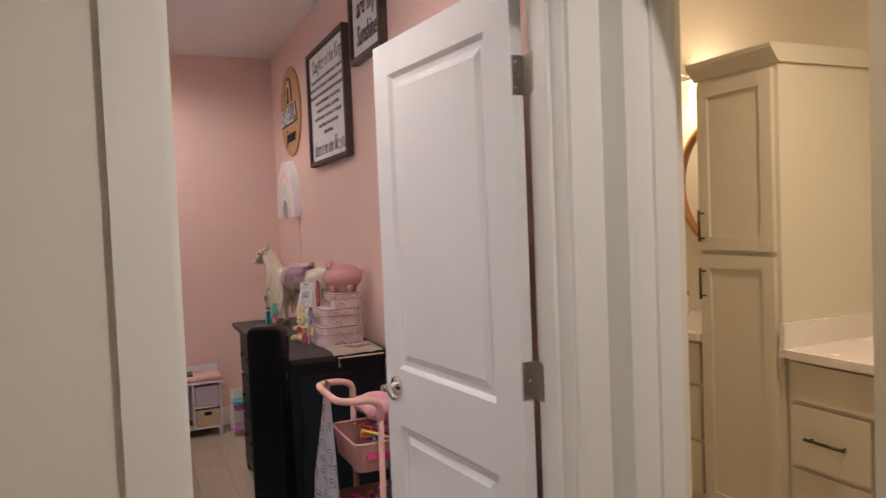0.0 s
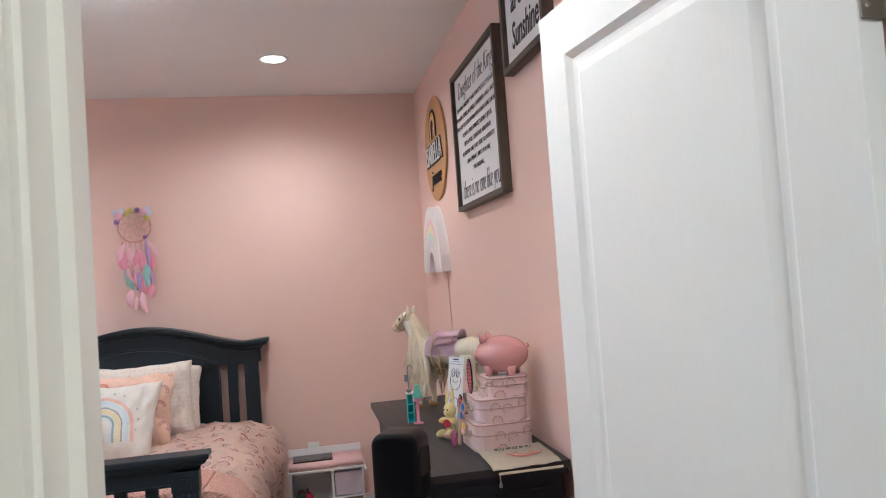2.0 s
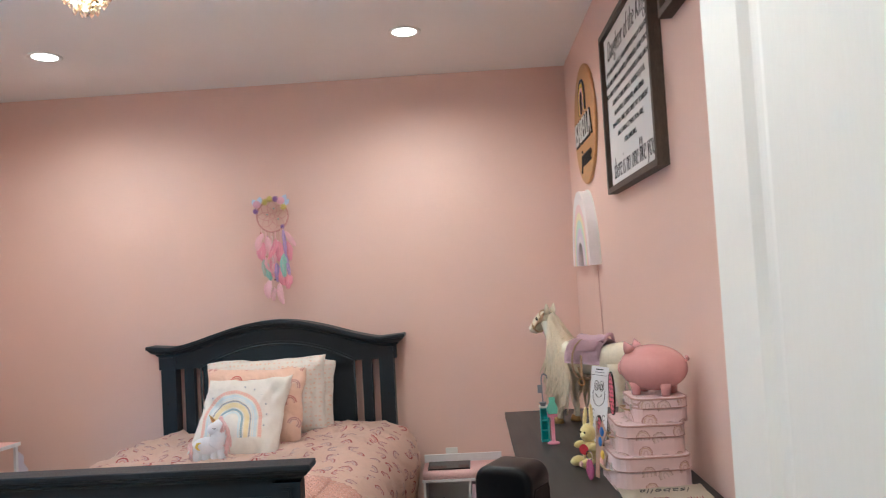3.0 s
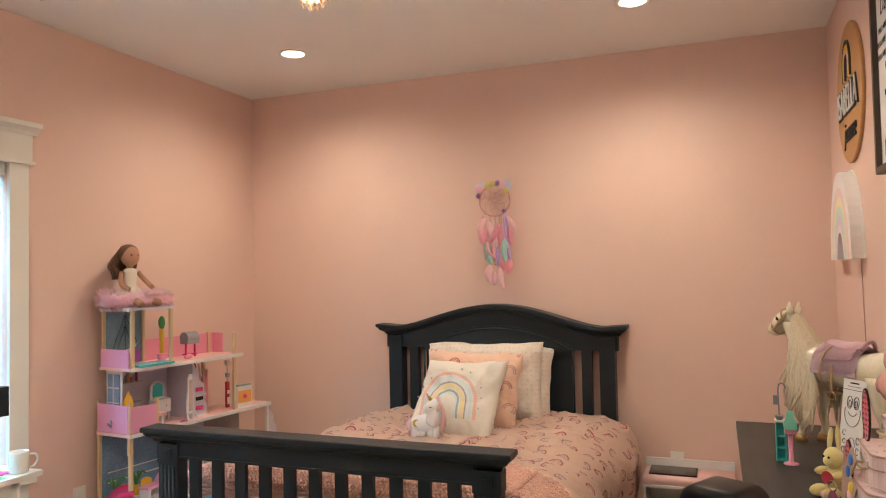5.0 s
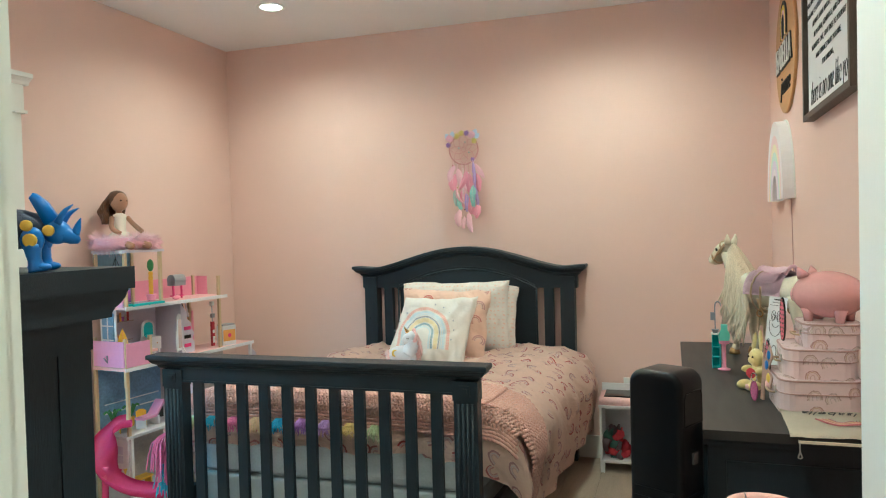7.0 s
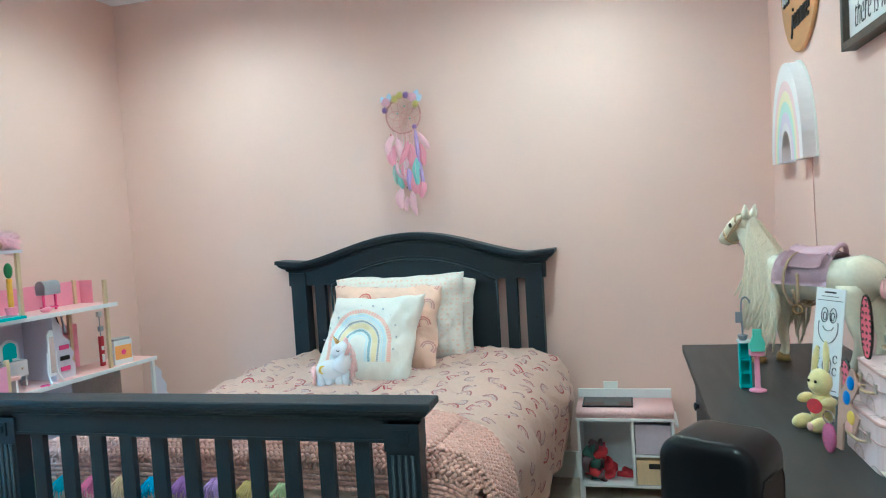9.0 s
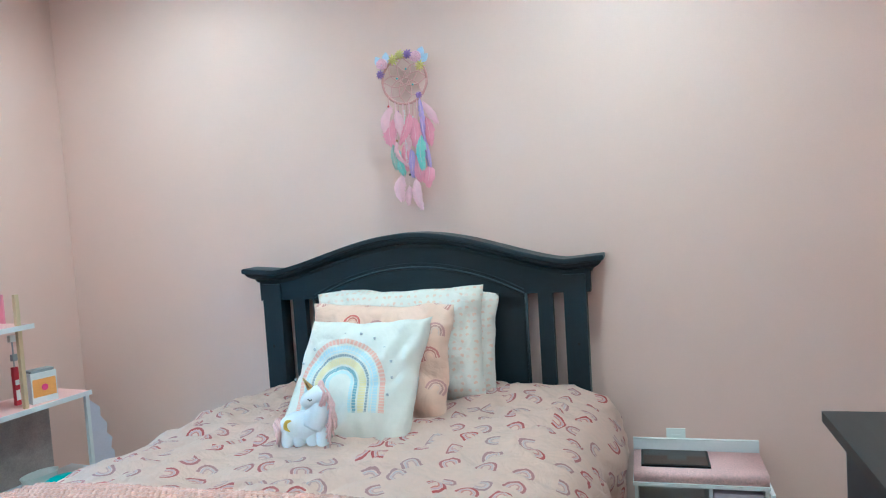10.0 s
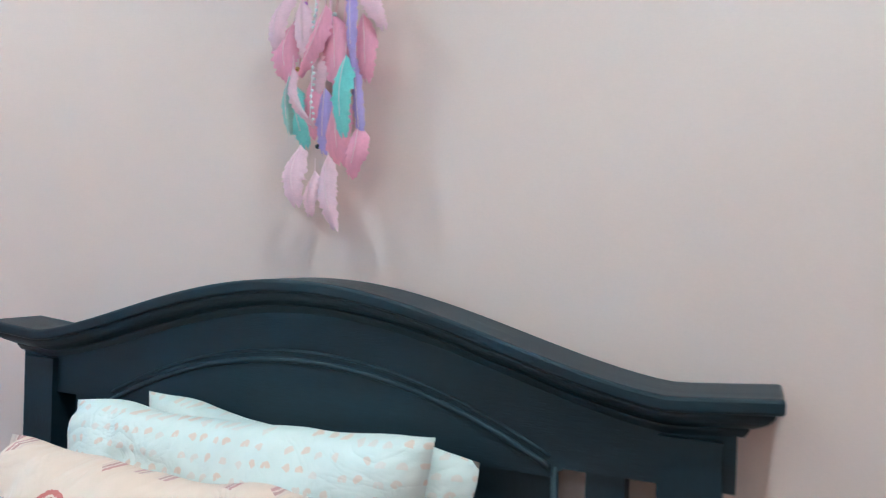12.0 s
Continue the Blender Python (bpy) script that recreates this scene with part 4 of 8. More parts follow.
for i in range(int((s_hi - s_lo) / ps)):
    for j in range(42):
        sc = s_lo + (i + 0.5 + 0.5 * (j % 2)) * ps
        t = -0.075 + (j + 0.5) * pt
        if t > throw_edge(sc) or (sc > 0.8 and t < 0.02):
            continue
        p = throw_at(sc, t)
        ds = (throw_at(sc + 0.01, t) - p).normalized()
        dt = (throw_at(sc, t + 0.01) - p).normalized()
        nrm = ds.cross(dt).normalized()
        border = t < -0.025 or t > throw_edge(sc) - 0.02
        d = ds * (1.0 if j % 2 else -1.0) + dt * 0.12 if border else ds * (0.75 if j % 2 else -0.75) + dt
        stitch(bm, p - T0 + nrm * (0.003 + 0.003 * rnd.random()), d, nrm, 0.024 if border else 0.0205, 0.0062 + 0.001 * rnd.random())
part("knit", bm, KNIT, throw, smooth=True)
# a sheet behind the stitches closes the holes, darker rose for their shade
bm = bmesh.new()
rows = []
for j in range(25):
    row = []
    for i in range(80):
        sc = s_lo + (s_hi - s_lo) * i / 79
        t = -0.070 + (throw_edge(sc) + 0.060) * j / 24
        if sc > 0.8:
            t = 0.024 + max(0.0, throw_edge(sc) - 0.034) * j / 24
        p = throw_at(sc, t)
        nrm = (throw_at(sc + 0.01, t) - p).cross(throw_at(sc, t + 0.01) - p).normalized()
        row.append(bm.verts.new(p - T0 - nrm * 0.005))
    rows.append(row)
for a, b in zip(rows, rows[1:]):
    for i in range(79):
        bm.faces.new((a[i], a[i + 1], b[i + 1], b[i]))
bmesh.ops.solidify(bm, geom=bm.faces[:], thickness=0.003)
part("knit_backing", bm, mat("dusty_rose_yarn_shade", (0.50, 0.28, 0.23), 0.95, scale=60, vary=0.2, bump=0.5), throw, smooth=True)
cols = {"yellow_green": (0.62, 0.66, 0.34), "sky_blue": (0.12, 0.48, 0.66), "rose": (0.75, 0.20, 0.40), "peach": (0.80, 0.58, 0.36), "blue": (0.08, 0.40, 0.70), "violet": (0.40, 0.20, 0.56), "lilac": (0.45, 0.28, 0.60), "ochre": (0.60, 0.44, 0.16), "sage": (0.42, 0.46, 0.26)}
names = ["yellow_green", "sky_blue", "rose", "peach", "blue", "violet", "lilac", "ochre", "sage"]
for k, nm in enumerate(names):
    sc = -0.645 + 0.108 * k
    p = throw_at(sc, -0.066) - T0 + Vector((0, -0.018, 0))
    bm = bmesh.new()
    for q in range(44):
        a, b = rnd.uniform(-0.046, 0.046), rnd.uniform(-0.035, 0.012)
        tube([p + Vector((a * 0.3, 0, 0.012)), p + Vector((a * 0.7, b - 0.012, -0.012)), p + Vector((a + rnd.uniform(-0.012, 0.012), b - 0.018, -0.012 - rnd.uniform(0, 0.036)))], 0.0017, 4, bm, 2)
    part("tassel", bm, mat("yarn_" + nm, cols[nm], 0.95, scale=80, vary=0.2, bump=0.4), throw)
for k, nm in enumerate(["rose", "rose", "sky_blue", "rose", "violet", "peach"]):
    p = Vector((BX + skewx(FY + 0.1) - 0.775, BYO + FY + 0.06 + 0.03 * k, 0.52 - 0.06 * (k % 3))) - T0
    bm = bmesh.new()
    for q in range(26):
        a, b = rnd.uniform(-0.06, 0.04), rnd.uniform(-0.05, 0.05)
        tube([p + Vector((0.04, 0, 0.05)), p + Vector((a * 0.6, b * 0.5, 0.0)), p + Vector((a, b, -0.09 - rnd.uniform(0, 0.05)))], 0.003, 4, bm, 2)
    part("tassel", bm, mat("yarn_" + nm, cols[nm], 0.95), throw)

# ---- dresser ----
def dresser():
    d = thing("dresser", 1.262, 3.08, 0, "dark charcoal wooden dresser with drawers against the pink wall", "dresser")
    def b(x0, x1, y0, y1, z0, z1):
        return box(x0 - 1.262, x1 - 1.262, y0 - 3.08, y1 - 3.08, z0, z1)
    part("top", b(0.765, 1.262, 3.08, 4.50, 0.863, 0.887), DRESSER_TOP, d, bevel=0.005)
    part("cornice", b(0.782, 1.258, 3.095, 4.485, 0.845, 0.863), CHARCOAL, d, bevel=0.006)
    part("body", b(0.815, 1.25, 3.118, 4.462, 0.09, 0.845), CHARCOAL, d, bevel=0.003)
    part("side_panel", b(0.86, 1.21, 3.113, 3.12, 0.16, 0.80), CHARCOAL_V, d, bevel=0.003)
    part("plinth", b(0.80, 1.25, 3.11, 4.47, 0.06, 0.12), CHARCOAL, d, bevel=0.004)
    for r in range(3):
        for c in range(3):
            y0 = 3.15 + c * 0.434
            z0 = 0.14 + r * 0.235
            dr = part("drawer", b(0.797, 0.82, y0, y0 + 0.415, z0, z0 + 0.218), CHARCOAL, d, bevel=0.004)
            for yy in (0.11, 0.305):
                part("knob", lathe([(0.008, 0), (0.007, 0.006), (0.013, 0.009), (0.013, 0.013), (0.007, 0.016)], 14, None, Matrix.Translation((0.797 - 1.262, y0 - 3.08 + yy, z0 + 0.11)) @ Matrix.Rotation(radians(-90), 4, 'Y')), CHARCOAL, dr, smooth=True)
    for x in (0.83, 1.22):
        for y in (3.14, 4.44):
            part("foot", lathe([(0.020, 0), (0.028, 0.02), (0.030, 0.05), (0.024, 0.062)], 16, None, Matrix.Translation((x - 1.262, y - 3.08, 0))), CHARCOAL, d, smooth=True)
    return d


dresser()

# tall chest beside the door
def chest():
    c = thing("tall_chest", -0.032, 1.59, 0, "tall charcoal wooden chest of drawers with moulded top", "chest of drawers")
    part("top", box(-0.95, 0.012, -0.005, 0.45, 1.335, 1.367), CHARCOAL, c, bevel=0.005)
    part("crown_moulding", sweep([(0.0, 1.335), (0.445, 1.335), (0.444, 1.331), (0.438, 1.322), (0.428, 1.314), (0.418, 1.309), (0.412, 1.303), (0.411, 1.296), (0.0, 1.296)], -0.945, 0.004), CHARCOAL, c)
    part("frieze", box(-0.925, -0.0265, 0.0, 0.405, 1.25, 1.296), CHARCOAL, c, bevel=0.003)
    part("body", box(-0.915, -0.030, 0.005, 0.385, 0.06, 1.25), CHARCOAL_V, c, bevel=0.003)
    part("corner_post", box(-0.085, -0.028, 0.345, 0.402, 0.0, 1.25), CHARCOAL_V, c, bevel=0.004)
    part("corner_post", box(-0.922, -0.865, 0.345, 0.402, 0.0, 1.25), CHARCOAL_V, c, bevel=0.004)
    for k in range(5):
        dr = part("drawer", box(-0.86, -0.09, 0.38, 0.398, 0.11 + k * 0.225, 0.32 + k * 0.225), CHARCOAL, c, bevel=0.004)
        for x in (-0.68, -0.27):
            part("knob", lathe([(0.008, 0), (0.007, 0.012), (0.016, 0.02), (0.009, 0.028)], 14, None, Matrix.Translation((x, 0.398, 0.215 + k * 0.225)) @ Matrix.Rotation(radians(-90), 4, 'X')), CHARCOAL, dr, smooth=True)
    return c


chest()

# toy triceratops on the chest
BLUE = mat("blue_toy_plastic", (0.015, 0.16, 0.55), 0.35, scale=20, vary=0.08, bump=0.0)
NAVY = mat("navy_toy_plastic", (0.012, 0.025, 0.07), 0.4, scale=60, vary=0.3, bump=0.6)
SCREW = mat("yellow_toy_plastic", (0.72, 0.50, 0.06), 0.4, scale=20, vary=0.05, bump=0)
def disc(x, y, z, r, t=0.006):
    return lathe([(r, 0), (r, t * 0.7), (r * 0.8, t)], 16, None, Matrix.Translation((x, y, z)) @ Matrix.Rotation(radians(90), 4, 'X'))
P = [(ball(-0.004, 0, 0.082, 0.068, 0.034, 0.040), NAVY), (ball(-0.055, 0, 0.07, 0.03, 0.022, 0.025), BLUE), (tube([(-0.07, 0, 0.07), (-0.11, 0, 0.055), (-0.135, 0, 0.03)], 0.016, 8, None, 4, [0.018, 0.011, 0.003]), BLUE),
     (ball(0.075, 0, 0.075, 0.026, 0.022, 0.024), BLUE), (tube([(0.085, 0, 0.072), (0.105, 0, 0.062), (0.115, 0, 0.055)], 0.014, 8, None, 4, [0.018, 0.013, 0.005]), BLUE),
     (prism([(0.058, 0.085), (0.030, 0.142), (0.038, 0.152), (0.058, 0.136), (0.078, 0.104)], -0.012, 0.012), BLUE),
     (tube([(0.08, -0.014, 0.092), (0.095, -0.016, 0.115), (0.110, -0.016, 0.128)], 0.005, 7, None, 4, [0.008, 0.005, 0.001]), BLUE), (tube([(0.08, 0.014, 0.092), (0.095, 0.016, 0.112), (0.112, 0.016, 0.122)], 0.005, 7, None, 4, [0.008, 0.005, 0.001]), BLUE),
     (tube([(0.108, 0, 0.07), (0.114, 0, 0.088), (0.119, 0, 0.102)], 0.006, 7, None, 4, [0.009, 0.006, 0.001]), BLUE)]
for x in (-0.05, 0.038):
    for s in (-1, 1):
        P += [(ball(x, s * 0.026, 0.06, 0.022, 0.013, 0.026), BLUE), (tube([(x, s * 0.027, 0.05), (x + 0.004, s * 0.028, 0.022), (x + 0.008, s * 0.028, 0.0)], 0.014, 8, None, 4, [0.017, 0.013, 0.017]), BLUE), (ball(x + 0.012, s * 0.028, 0.008, 0.022, 0.013, 0.009), BLUE), (disc(x, -0.037 if s < 0 else 0.043, 0.06, 0.013), SCREW)]
P += [(disc(0.066, -0.020, 0.078, 0.011), SCREW), (disc(0.034, -0.040, 0.088, 0.011), SCREW), (ball(-0.05, -0.03, 0.08, 0.026, 0.016, 0.03), BLUE), (disc(-0.05, -0.044, 0.08, 0.014), SCREW), (box(-0.12, -0.02, -0.01, 0.02, -0.002, 0.004), SCREW)]
fused("toy_dinosaur", P, "blue and navy plastic toy triceratops with yellow screws on the chest", "toy", pose(-0.078, 1.892, 1.3685, 0, 0, 30) @ Matrix.Diagonal((0.67, 0.67, 0.67, 1)))

# ---- black tower heater ----
def heater():
    h = thing("tower_heater", 0.716, 3.0, 0, "black plastic tower heater with carrying handle, standing by the dresser", "heater", rz=-29)
    w, d, top = 0.071, 0.059, 1.056
    r = 0.036
    out = [(-w, 0.03)]
    out += [(-w + r - r * math.cos(math.pi / 2 * k / 8), top - r + r * math.sin(math.pi / 2 * k / 8)) for k in range(9)]
    out += [(w - r + r * math.sin(math.pi / 2 * k / 8), top - r + r * math.cos(math.pi / 2 * k / 8)) for k in range(9)]
    out += [(w, 0.03)]
    bm = prism(out, -d, d)
    rim = [e for e in bm.edges if abs(e.verts[0].co.y - e.verts[1].co.y) < 0.001 and e.verts[0].co.z > 0.029]
    bmesh.ops.bevel(bm, geom=rim, offset=0.016, segments=4, affect='EDGES', profile=0.5, clamp_overlap=True)
    hs = part("housing", bm, BLACK_PLASTIC, h, smooth=True)
    part("base", lathe([(0.125, 0), (0.125, 0.012), (0.10, 0.026), (0.07, 0.034)], 36), BLACK_PLASTIC, h, smooth=True)
    # housing is not cut; a dark plate paints the recess's shade
    part("handle_recess", prism([(-0.042, 0.930), (0.042, 0.930), (0.042, 0.995), (0.034, 1.008), (-0.034, 1.008), (-0.042, 0.995)], w - 0.002, w + 0.0008, axis='x'), HOLE_SHADE, h, "handle recess shown by a flat patch of painted shade")
    part("recess_rim", tube([(w + 0.0005, y, z) for y, z in ((-0.042, 0.93), (0.042, 0.93), (0.042, 0.995), (0.034, 1.008), (-0.034, 1.008), (-0.042, 0.995), (-0.042, 0.93))], 0.0018, 6, None, 1), BLACK_PLASTIC, h, smooth=True)
    part("switch", box(w - 0.001, w + 0.006, -0.010, 0.010, 0.835, 0.862), mat("grey_plastic", (0.06, 0.06, 0.065), 0.4), h, "small grey rocker switch", bevel=0.002)
    for k in range(28):
        z = 0.13 + k * 0.023
        part("grille_bar", box(w - 0.001, w + 0.003, -0.045, 0.045, z, z + 0.011), BLACK_PLASTIC, h, bevel=0.001)
    for k in range(26):
        z = 0.16 + k * 0.024
        part("grille_bar", box(-0.052, 0.052, -d - 0.0025, -d + 0.001, z, z + 0.012), BLACK_PLASTIC, h, bevel=0.001)
    return h


heater()

# ---- doll changing table ----
def changing_table():
    c = thing("doll_changing_table", 0.545, 5.410, 0, "white wooden doll changing table with pink pad and open cubby", "toy furniture")
    X, Y = 0.22, 0.120
    for x in (-X + 0.012, X - 0.012):
        for y in (-Y + 0.015, Y - 0.015):
            part("leg", box(x - 0.012, x + 0.012, y - 0.012, y + 0.012, 0, 0.07), WHITEBOARD, c, bevel=0.003)
    for x in (-X, X - 0.012, 0.028):
        part("side", box(x, x + 0.012, -Y, Y, 0.07, 0.375), WHITEBOARD, c, bevel=0.002)
    part("bottom", box(-X, X, -Y, Y, 0.058, 0.07), WHITEBOARD, c, bevel=0.002)
    part("back", box(-X, X, Y - 0.006, Y + 0.002, 0.07, 0.375), WHITEBOARD, c)
    part("top", box(-X - 0.005, X + 0.005, -Y - 0.006, Y, 0.375, 0.388), WHITEBOARD, c, bevel=0.003)
    part("shelf", box(0.04, X - 0.012, -Y, Y, 0.205, 0.214), WHITEBOARD, c)
    part("back_rail", box(-X - 0.004, X + 0.004, Y - 0.012, Y + 0.004, 0.388, 0.468), WHITEBOARD, c, bevel=0.003)
    part("side_bar", box(X + 0.005, X + 0.02, -Y, Y - 0.02, 0.35, 0.36), WHITEBOARD, c, bevel=0.002)
    part("bin", box(0.045, X - 0.016, -Y + 0.006, Y - 0.01, 0.22, 0.355), mat("lavender_fabric", (0.56, 0.47, 0.55), 0.85, scale=50, bump=0.3), c, "lavender fabric bin", bevel=0.006)
    bx = part("box", box(0.045, X - 0.016, -Y + 0.003, Y - 0.01, 0.075, 0.19), BRIGHTWOOD, c, "tan wooden bin", bevel=0.004)
    part("finger_hole", box(0.10, 0.15, -Y + 0.0015, -Y + 0.01, 0.15, 0.175), HOLE_SHADE, bx, bevel=0.003)
    return c


changing_table()
PINKPAD = mat("pink_speckled_cotton", (0.76, 0.50, 0.50), 0.85, scale=160, vary=0.25, bump=0.2, fine=3)
pad = solo("changing_pad", box(-0.222, 0.222, -0.121, 0.100, 0, 0.038), PINKPAD, "pink speckled doll changing pad with raised edges", "cushion", bevel=0.016, seg=4, smooth=True)
pad.matrix_world = pose(0.545, 5.410, 0.389)
tab = thing("toy_tablet", 0.468, 5.412, 0.428, "black flat tablet lying on the pink pad", "tablet")
part("tablet_body", box(-0.118, 0.118, -0.080, 0.080, 0, 0.007), BLACK_PLASTIC, tab, bevel=0.003)
part("screen", box(-0.110, 0.110, -0.072, 0.072, 0.007, 0.0078), mat("dark_screen", (0.03, 0.022, 0.02), 0.12, bump=0), tab)
CLOTHS = (RED, mat("dark_green_cloth", (0.05, 0.12, 0.10), 0.8), mat("patterned_dark_cloth", (0.10, 0.06, 0.07), 0.8), RED)
rnd = random.Random(11)
for k in range(34):
    x, y = rnd.uniform(0.36, 0.53), rnd.uniform(5.34, 5.45)
    z = 0.09 + rnd.random() * 0.20 * (1 - abs(x - 0.40) / 0.16)
    dims = rnd.uniform(-0.04, 0.04), rnd.uniform(-0.05, 0.05)
    if k % 2 == 0:
        solo("doll_garment", tube([(x, y, z), (x + dims[0], y - 0.03, z - 0.02), (x + dims[1], y - 0.02, max(0.075, z - 0.07))], 0.022, 8, None, 5, [0.012, 0.026, 0.016], flat=0.4), CLOTHS[k // 2 % 4], "crumpled red or dark doll garment in the cubby", "doll clothes", group="doll clothes in the cubby", smooth=True)

# doll high chair between the table and the dresser
hc = thing("doll_high_chair", 0.90, 5.28, 0, "small white and purple doll high chair", "toy chair")
hc.scale = (0.8, 0.8, 0.76)
for s in (-1, 1):
    part("leg", tube([(s * 0.09, -0.10, 0.0), (s * 0.085, -0.03, 0.22), (s * 0.08, 0.05, 0.40)], 0.007, 8), WHITE_PLASTIC, hc, smooth=True)
    part("leg", tube([(s * 0.09, 0.10, 0.0), (s * 0.085, 0.03, 0.22), (s * 0.08, -0.05, 0.36)], 0.007, 8), WHITE_PLASTIC, hc, smooth=True)
part("seat", lathe([(0.03, 0.215), (0.075, 0.222), (0.082, 0.24), (0.075, 0.25)], 20), PURPLE, hc, "purple plastic seat", smooth=True)
part("backrest", box(-0.075, 0.075, 0.05, 0.065, 0.25, 0.40), WHITE_PLASTIC, hc, bevel=0.012)
part("tray", lathe([(0.04, 0.30), (0.09, 0.305), (0.095, 0.315)], 20, None, Matrix.Translation((0, -0.05, 0))), TEAL, hc, "teal tray", smooth=True)
part("footrest", lathe([(0.03, 0.06), (0.06, 0.064), (0.06, 0.07)], 16, None, Matrix.Translation((-0.05, -0.10, 0))), PURPLE, hc, "purple footrest")

# ---- rolling cart ----
cart = thing("rolling_cart", 1.06, 2.545, 0, "pale pink metal rolling cart filled with craft things", "cart")
CARTP = mat("pale_pink_enamel", (0.72, 0.42, 0.38), 0.35, scale=15, vary=0.05, bump=0.02)
cx, cy = 0.175, 0.155
PX = -0.085
for y in (-cy - 0.008, cy + 0.008):
    for x in (PX, cx - 0.09):
        part("post", rod((x, y, 0.05), (x, y, 0.80 if x == PX else 0.72), 0.011, 12), CARTP, cart, smooth=True)
        part("caster", lathe([(0.025, -0.010), (0.027, 0), (0.025, 0.010)], 16, None, Matrix.Translation((x, y, 0.027)) @ Matrix.Rotation(radians(90), 4, 'Y')), BLACK_PLASTIC, cart)
for z0, dpth in ((0.60, 0.10), (0.34, 0.10), (0.10, 0.10)):
    out = []
    r = 0.03
    for ax, ay, a0 in ((cx - r, cy - r, 0), (-cx + r, cy - r, 90), (-cx + r, -cy + r, 180), (cx - r, -cy + r, 270)):
        for k in range(5):
            a = radians(a0 + k * 22.5)
            out.append((ax + r * math.cos(a), ay + r * math.sin(a)))
    bm = bmesh.new()
    lo = [bm.verts.new((px * 0.93, py * 0.93, z0)) for px, py in out]
    hi = [bm.verts.new((px, py, z0 + dpth)) for px, py in out]
    bm.faces.new(lo[::-1])
    for k in range(len(out)):
        q = (k + 1) % len(out)
        bm.faces.new((lo[k], lo[q], hi[q], hi[k]))
    bmesh.ops.solidify(bm, geom=bm.faces[:], thickness=0.003)
    tr = part("tray", bm, CARTP, cart)
    part("tray_rim", tube([(px, py, z0 + dpth) for px, py in out] + [(out[0][0], out[0][1], z0 + dpth)], 0.0045, 8, None, 1), CARTP, tr, smooth=True)
part("name_label", box(-0.135, -0.03, -cy - 0.001, -cy + 0.006, 0.645, 0.665), HOTPINK, cart, "hot pink strip label")
part("handle", tube([(PX, -cy - 0.008, 0.78), (PX - 0.002, -cy - 0.008, 0.825), (PX - 0.03, -cy - 0.004, 0.848), (PX - 0.09, -cy + 0.002, 0.852), (PX - 0.13, -cy + 0.03, 0.853), (PX - 0.14, -cy + 0.08, 0.854), (PX - 0.14, cy - 0.06, 0.856), (PX - 0.125, cy - 0.015, 0.857), (PX - 0.08, cy + 0.005, 0.857), (PX - 0.03, cy + 0.008, 0.85), (PX - 0.002, cy + 0.008, 0.83), (PX, cy + 0.008, 0.78)], 0.0125, 12, None, 5), CARTP, cart, smooth=True)
rnd = random.Random(21)
pal = [HOTPINK, mat("orange_pen", (0.8, 0.25, 0.03), 0.4), mat("yellow_pen", (0.8, 0.6, 0.08), 0.4), PURPLE, RED, WHITE_PLASTIC, mat("brown_pen", (0.25, 0.1, 0.05), 0.4), TEAL]
for k in range(26):
    x, y = rnd.uniform(-0.10, 0.06), rnd.uniform(-0.09, 0.03)
    a = rnd.uniform(0, 6.28)
    ln = rnd.uniform(0.09, 0.13)
    z = 0.625 + 0.004 * k
    dx, dy = math.cos(a) * ln / 2, math.sin(a) * ln / 2
    x, y = max(-0.08, min(0.05, x)), max(-0.065, y)
    solo("marker_pen", rod((1.06 + x - dx, 2.545 + y - dy, z), (1.06 + x + dx, 2.545 + y + dy, z + 0.012), 0.0055, 8), pal[k % len(pal)], "coloured marker pen lying in the cart tray", "pen", group="marker pens in the cart")
soft = cushion(0.24, 0.17, 0.075, 16, 12, wrinkle=0.010, seed=33)
pc = solo("folded_cloth", soft, mat("soft_pink_fleece", (0.78, 0.40, 0.46), 0.95, scale=60, vary=0.12, bump=0.5, sheen=0.4), "soft pink folded fleece on the cart", "cloth", smooth=True)
pc.matrix_world = pose(1.08, 2.60, 0.765, -78, 8, 12)
P = []
for k in range(18):
    x, y = rnd.uniform(-0.11, 0.11), rnd.uniform(-0.10, 0.10)
    P.append((tube([(1.06 + x, 2.545 + y, 0.40), (1.06 + x + rnd.uniform(-0.05, 0.05), 2.545 + y + rnd.uniform(-0.03, 0.03), 0.45), (1.06 + x * 0.8, 2.545 + y * 0.8, 0.42)], 0.016, 7, None, 4, flat=0.6), pal[(k * 3) % len(pal)]))
fused("craft_supplies", P, "jumble of coloured craft supplies in the lower tray", "craft supplies")
SCRIBBLE = arcs("black_scribble_print_cotton", (0.66, 0.64, 0.70), [(0.010, 0.013, (0.03, 0.03, 0.04)), (0.022, 0.025, (0.05, 0.05, 0.07))], 0.06, density=0.9)
bm = bmesh.new()
uvl = bm.loops.layers.uv.new("UVMap")
rows = []
for j in range(19):
    row = []
    for i in range(13):
        u, v = i / 12, j / 18
        w = 0.035 + 0.11 * min(1, v * 1.4)
        row.append(bm.verts.new((0.866 - 0.035 * v + 0.014 * math.sin(u * 9 + v * 3) * v, 2.66 + (u - 0.5) * 2 * w - 0.03 * v, 0.875 - 0.55 * v)))
    rows.append(row)
for j in range(18):
    for i in range(12):
        f = bm.faces.new((rows[j][i], rows[j][i + 1], rows[j + 1][i + 1], rows[j + 1][i]))
        for lp in f.loops:
            lp[uvl].uv = (lp.vert.co.y, lp.vert.co.z)
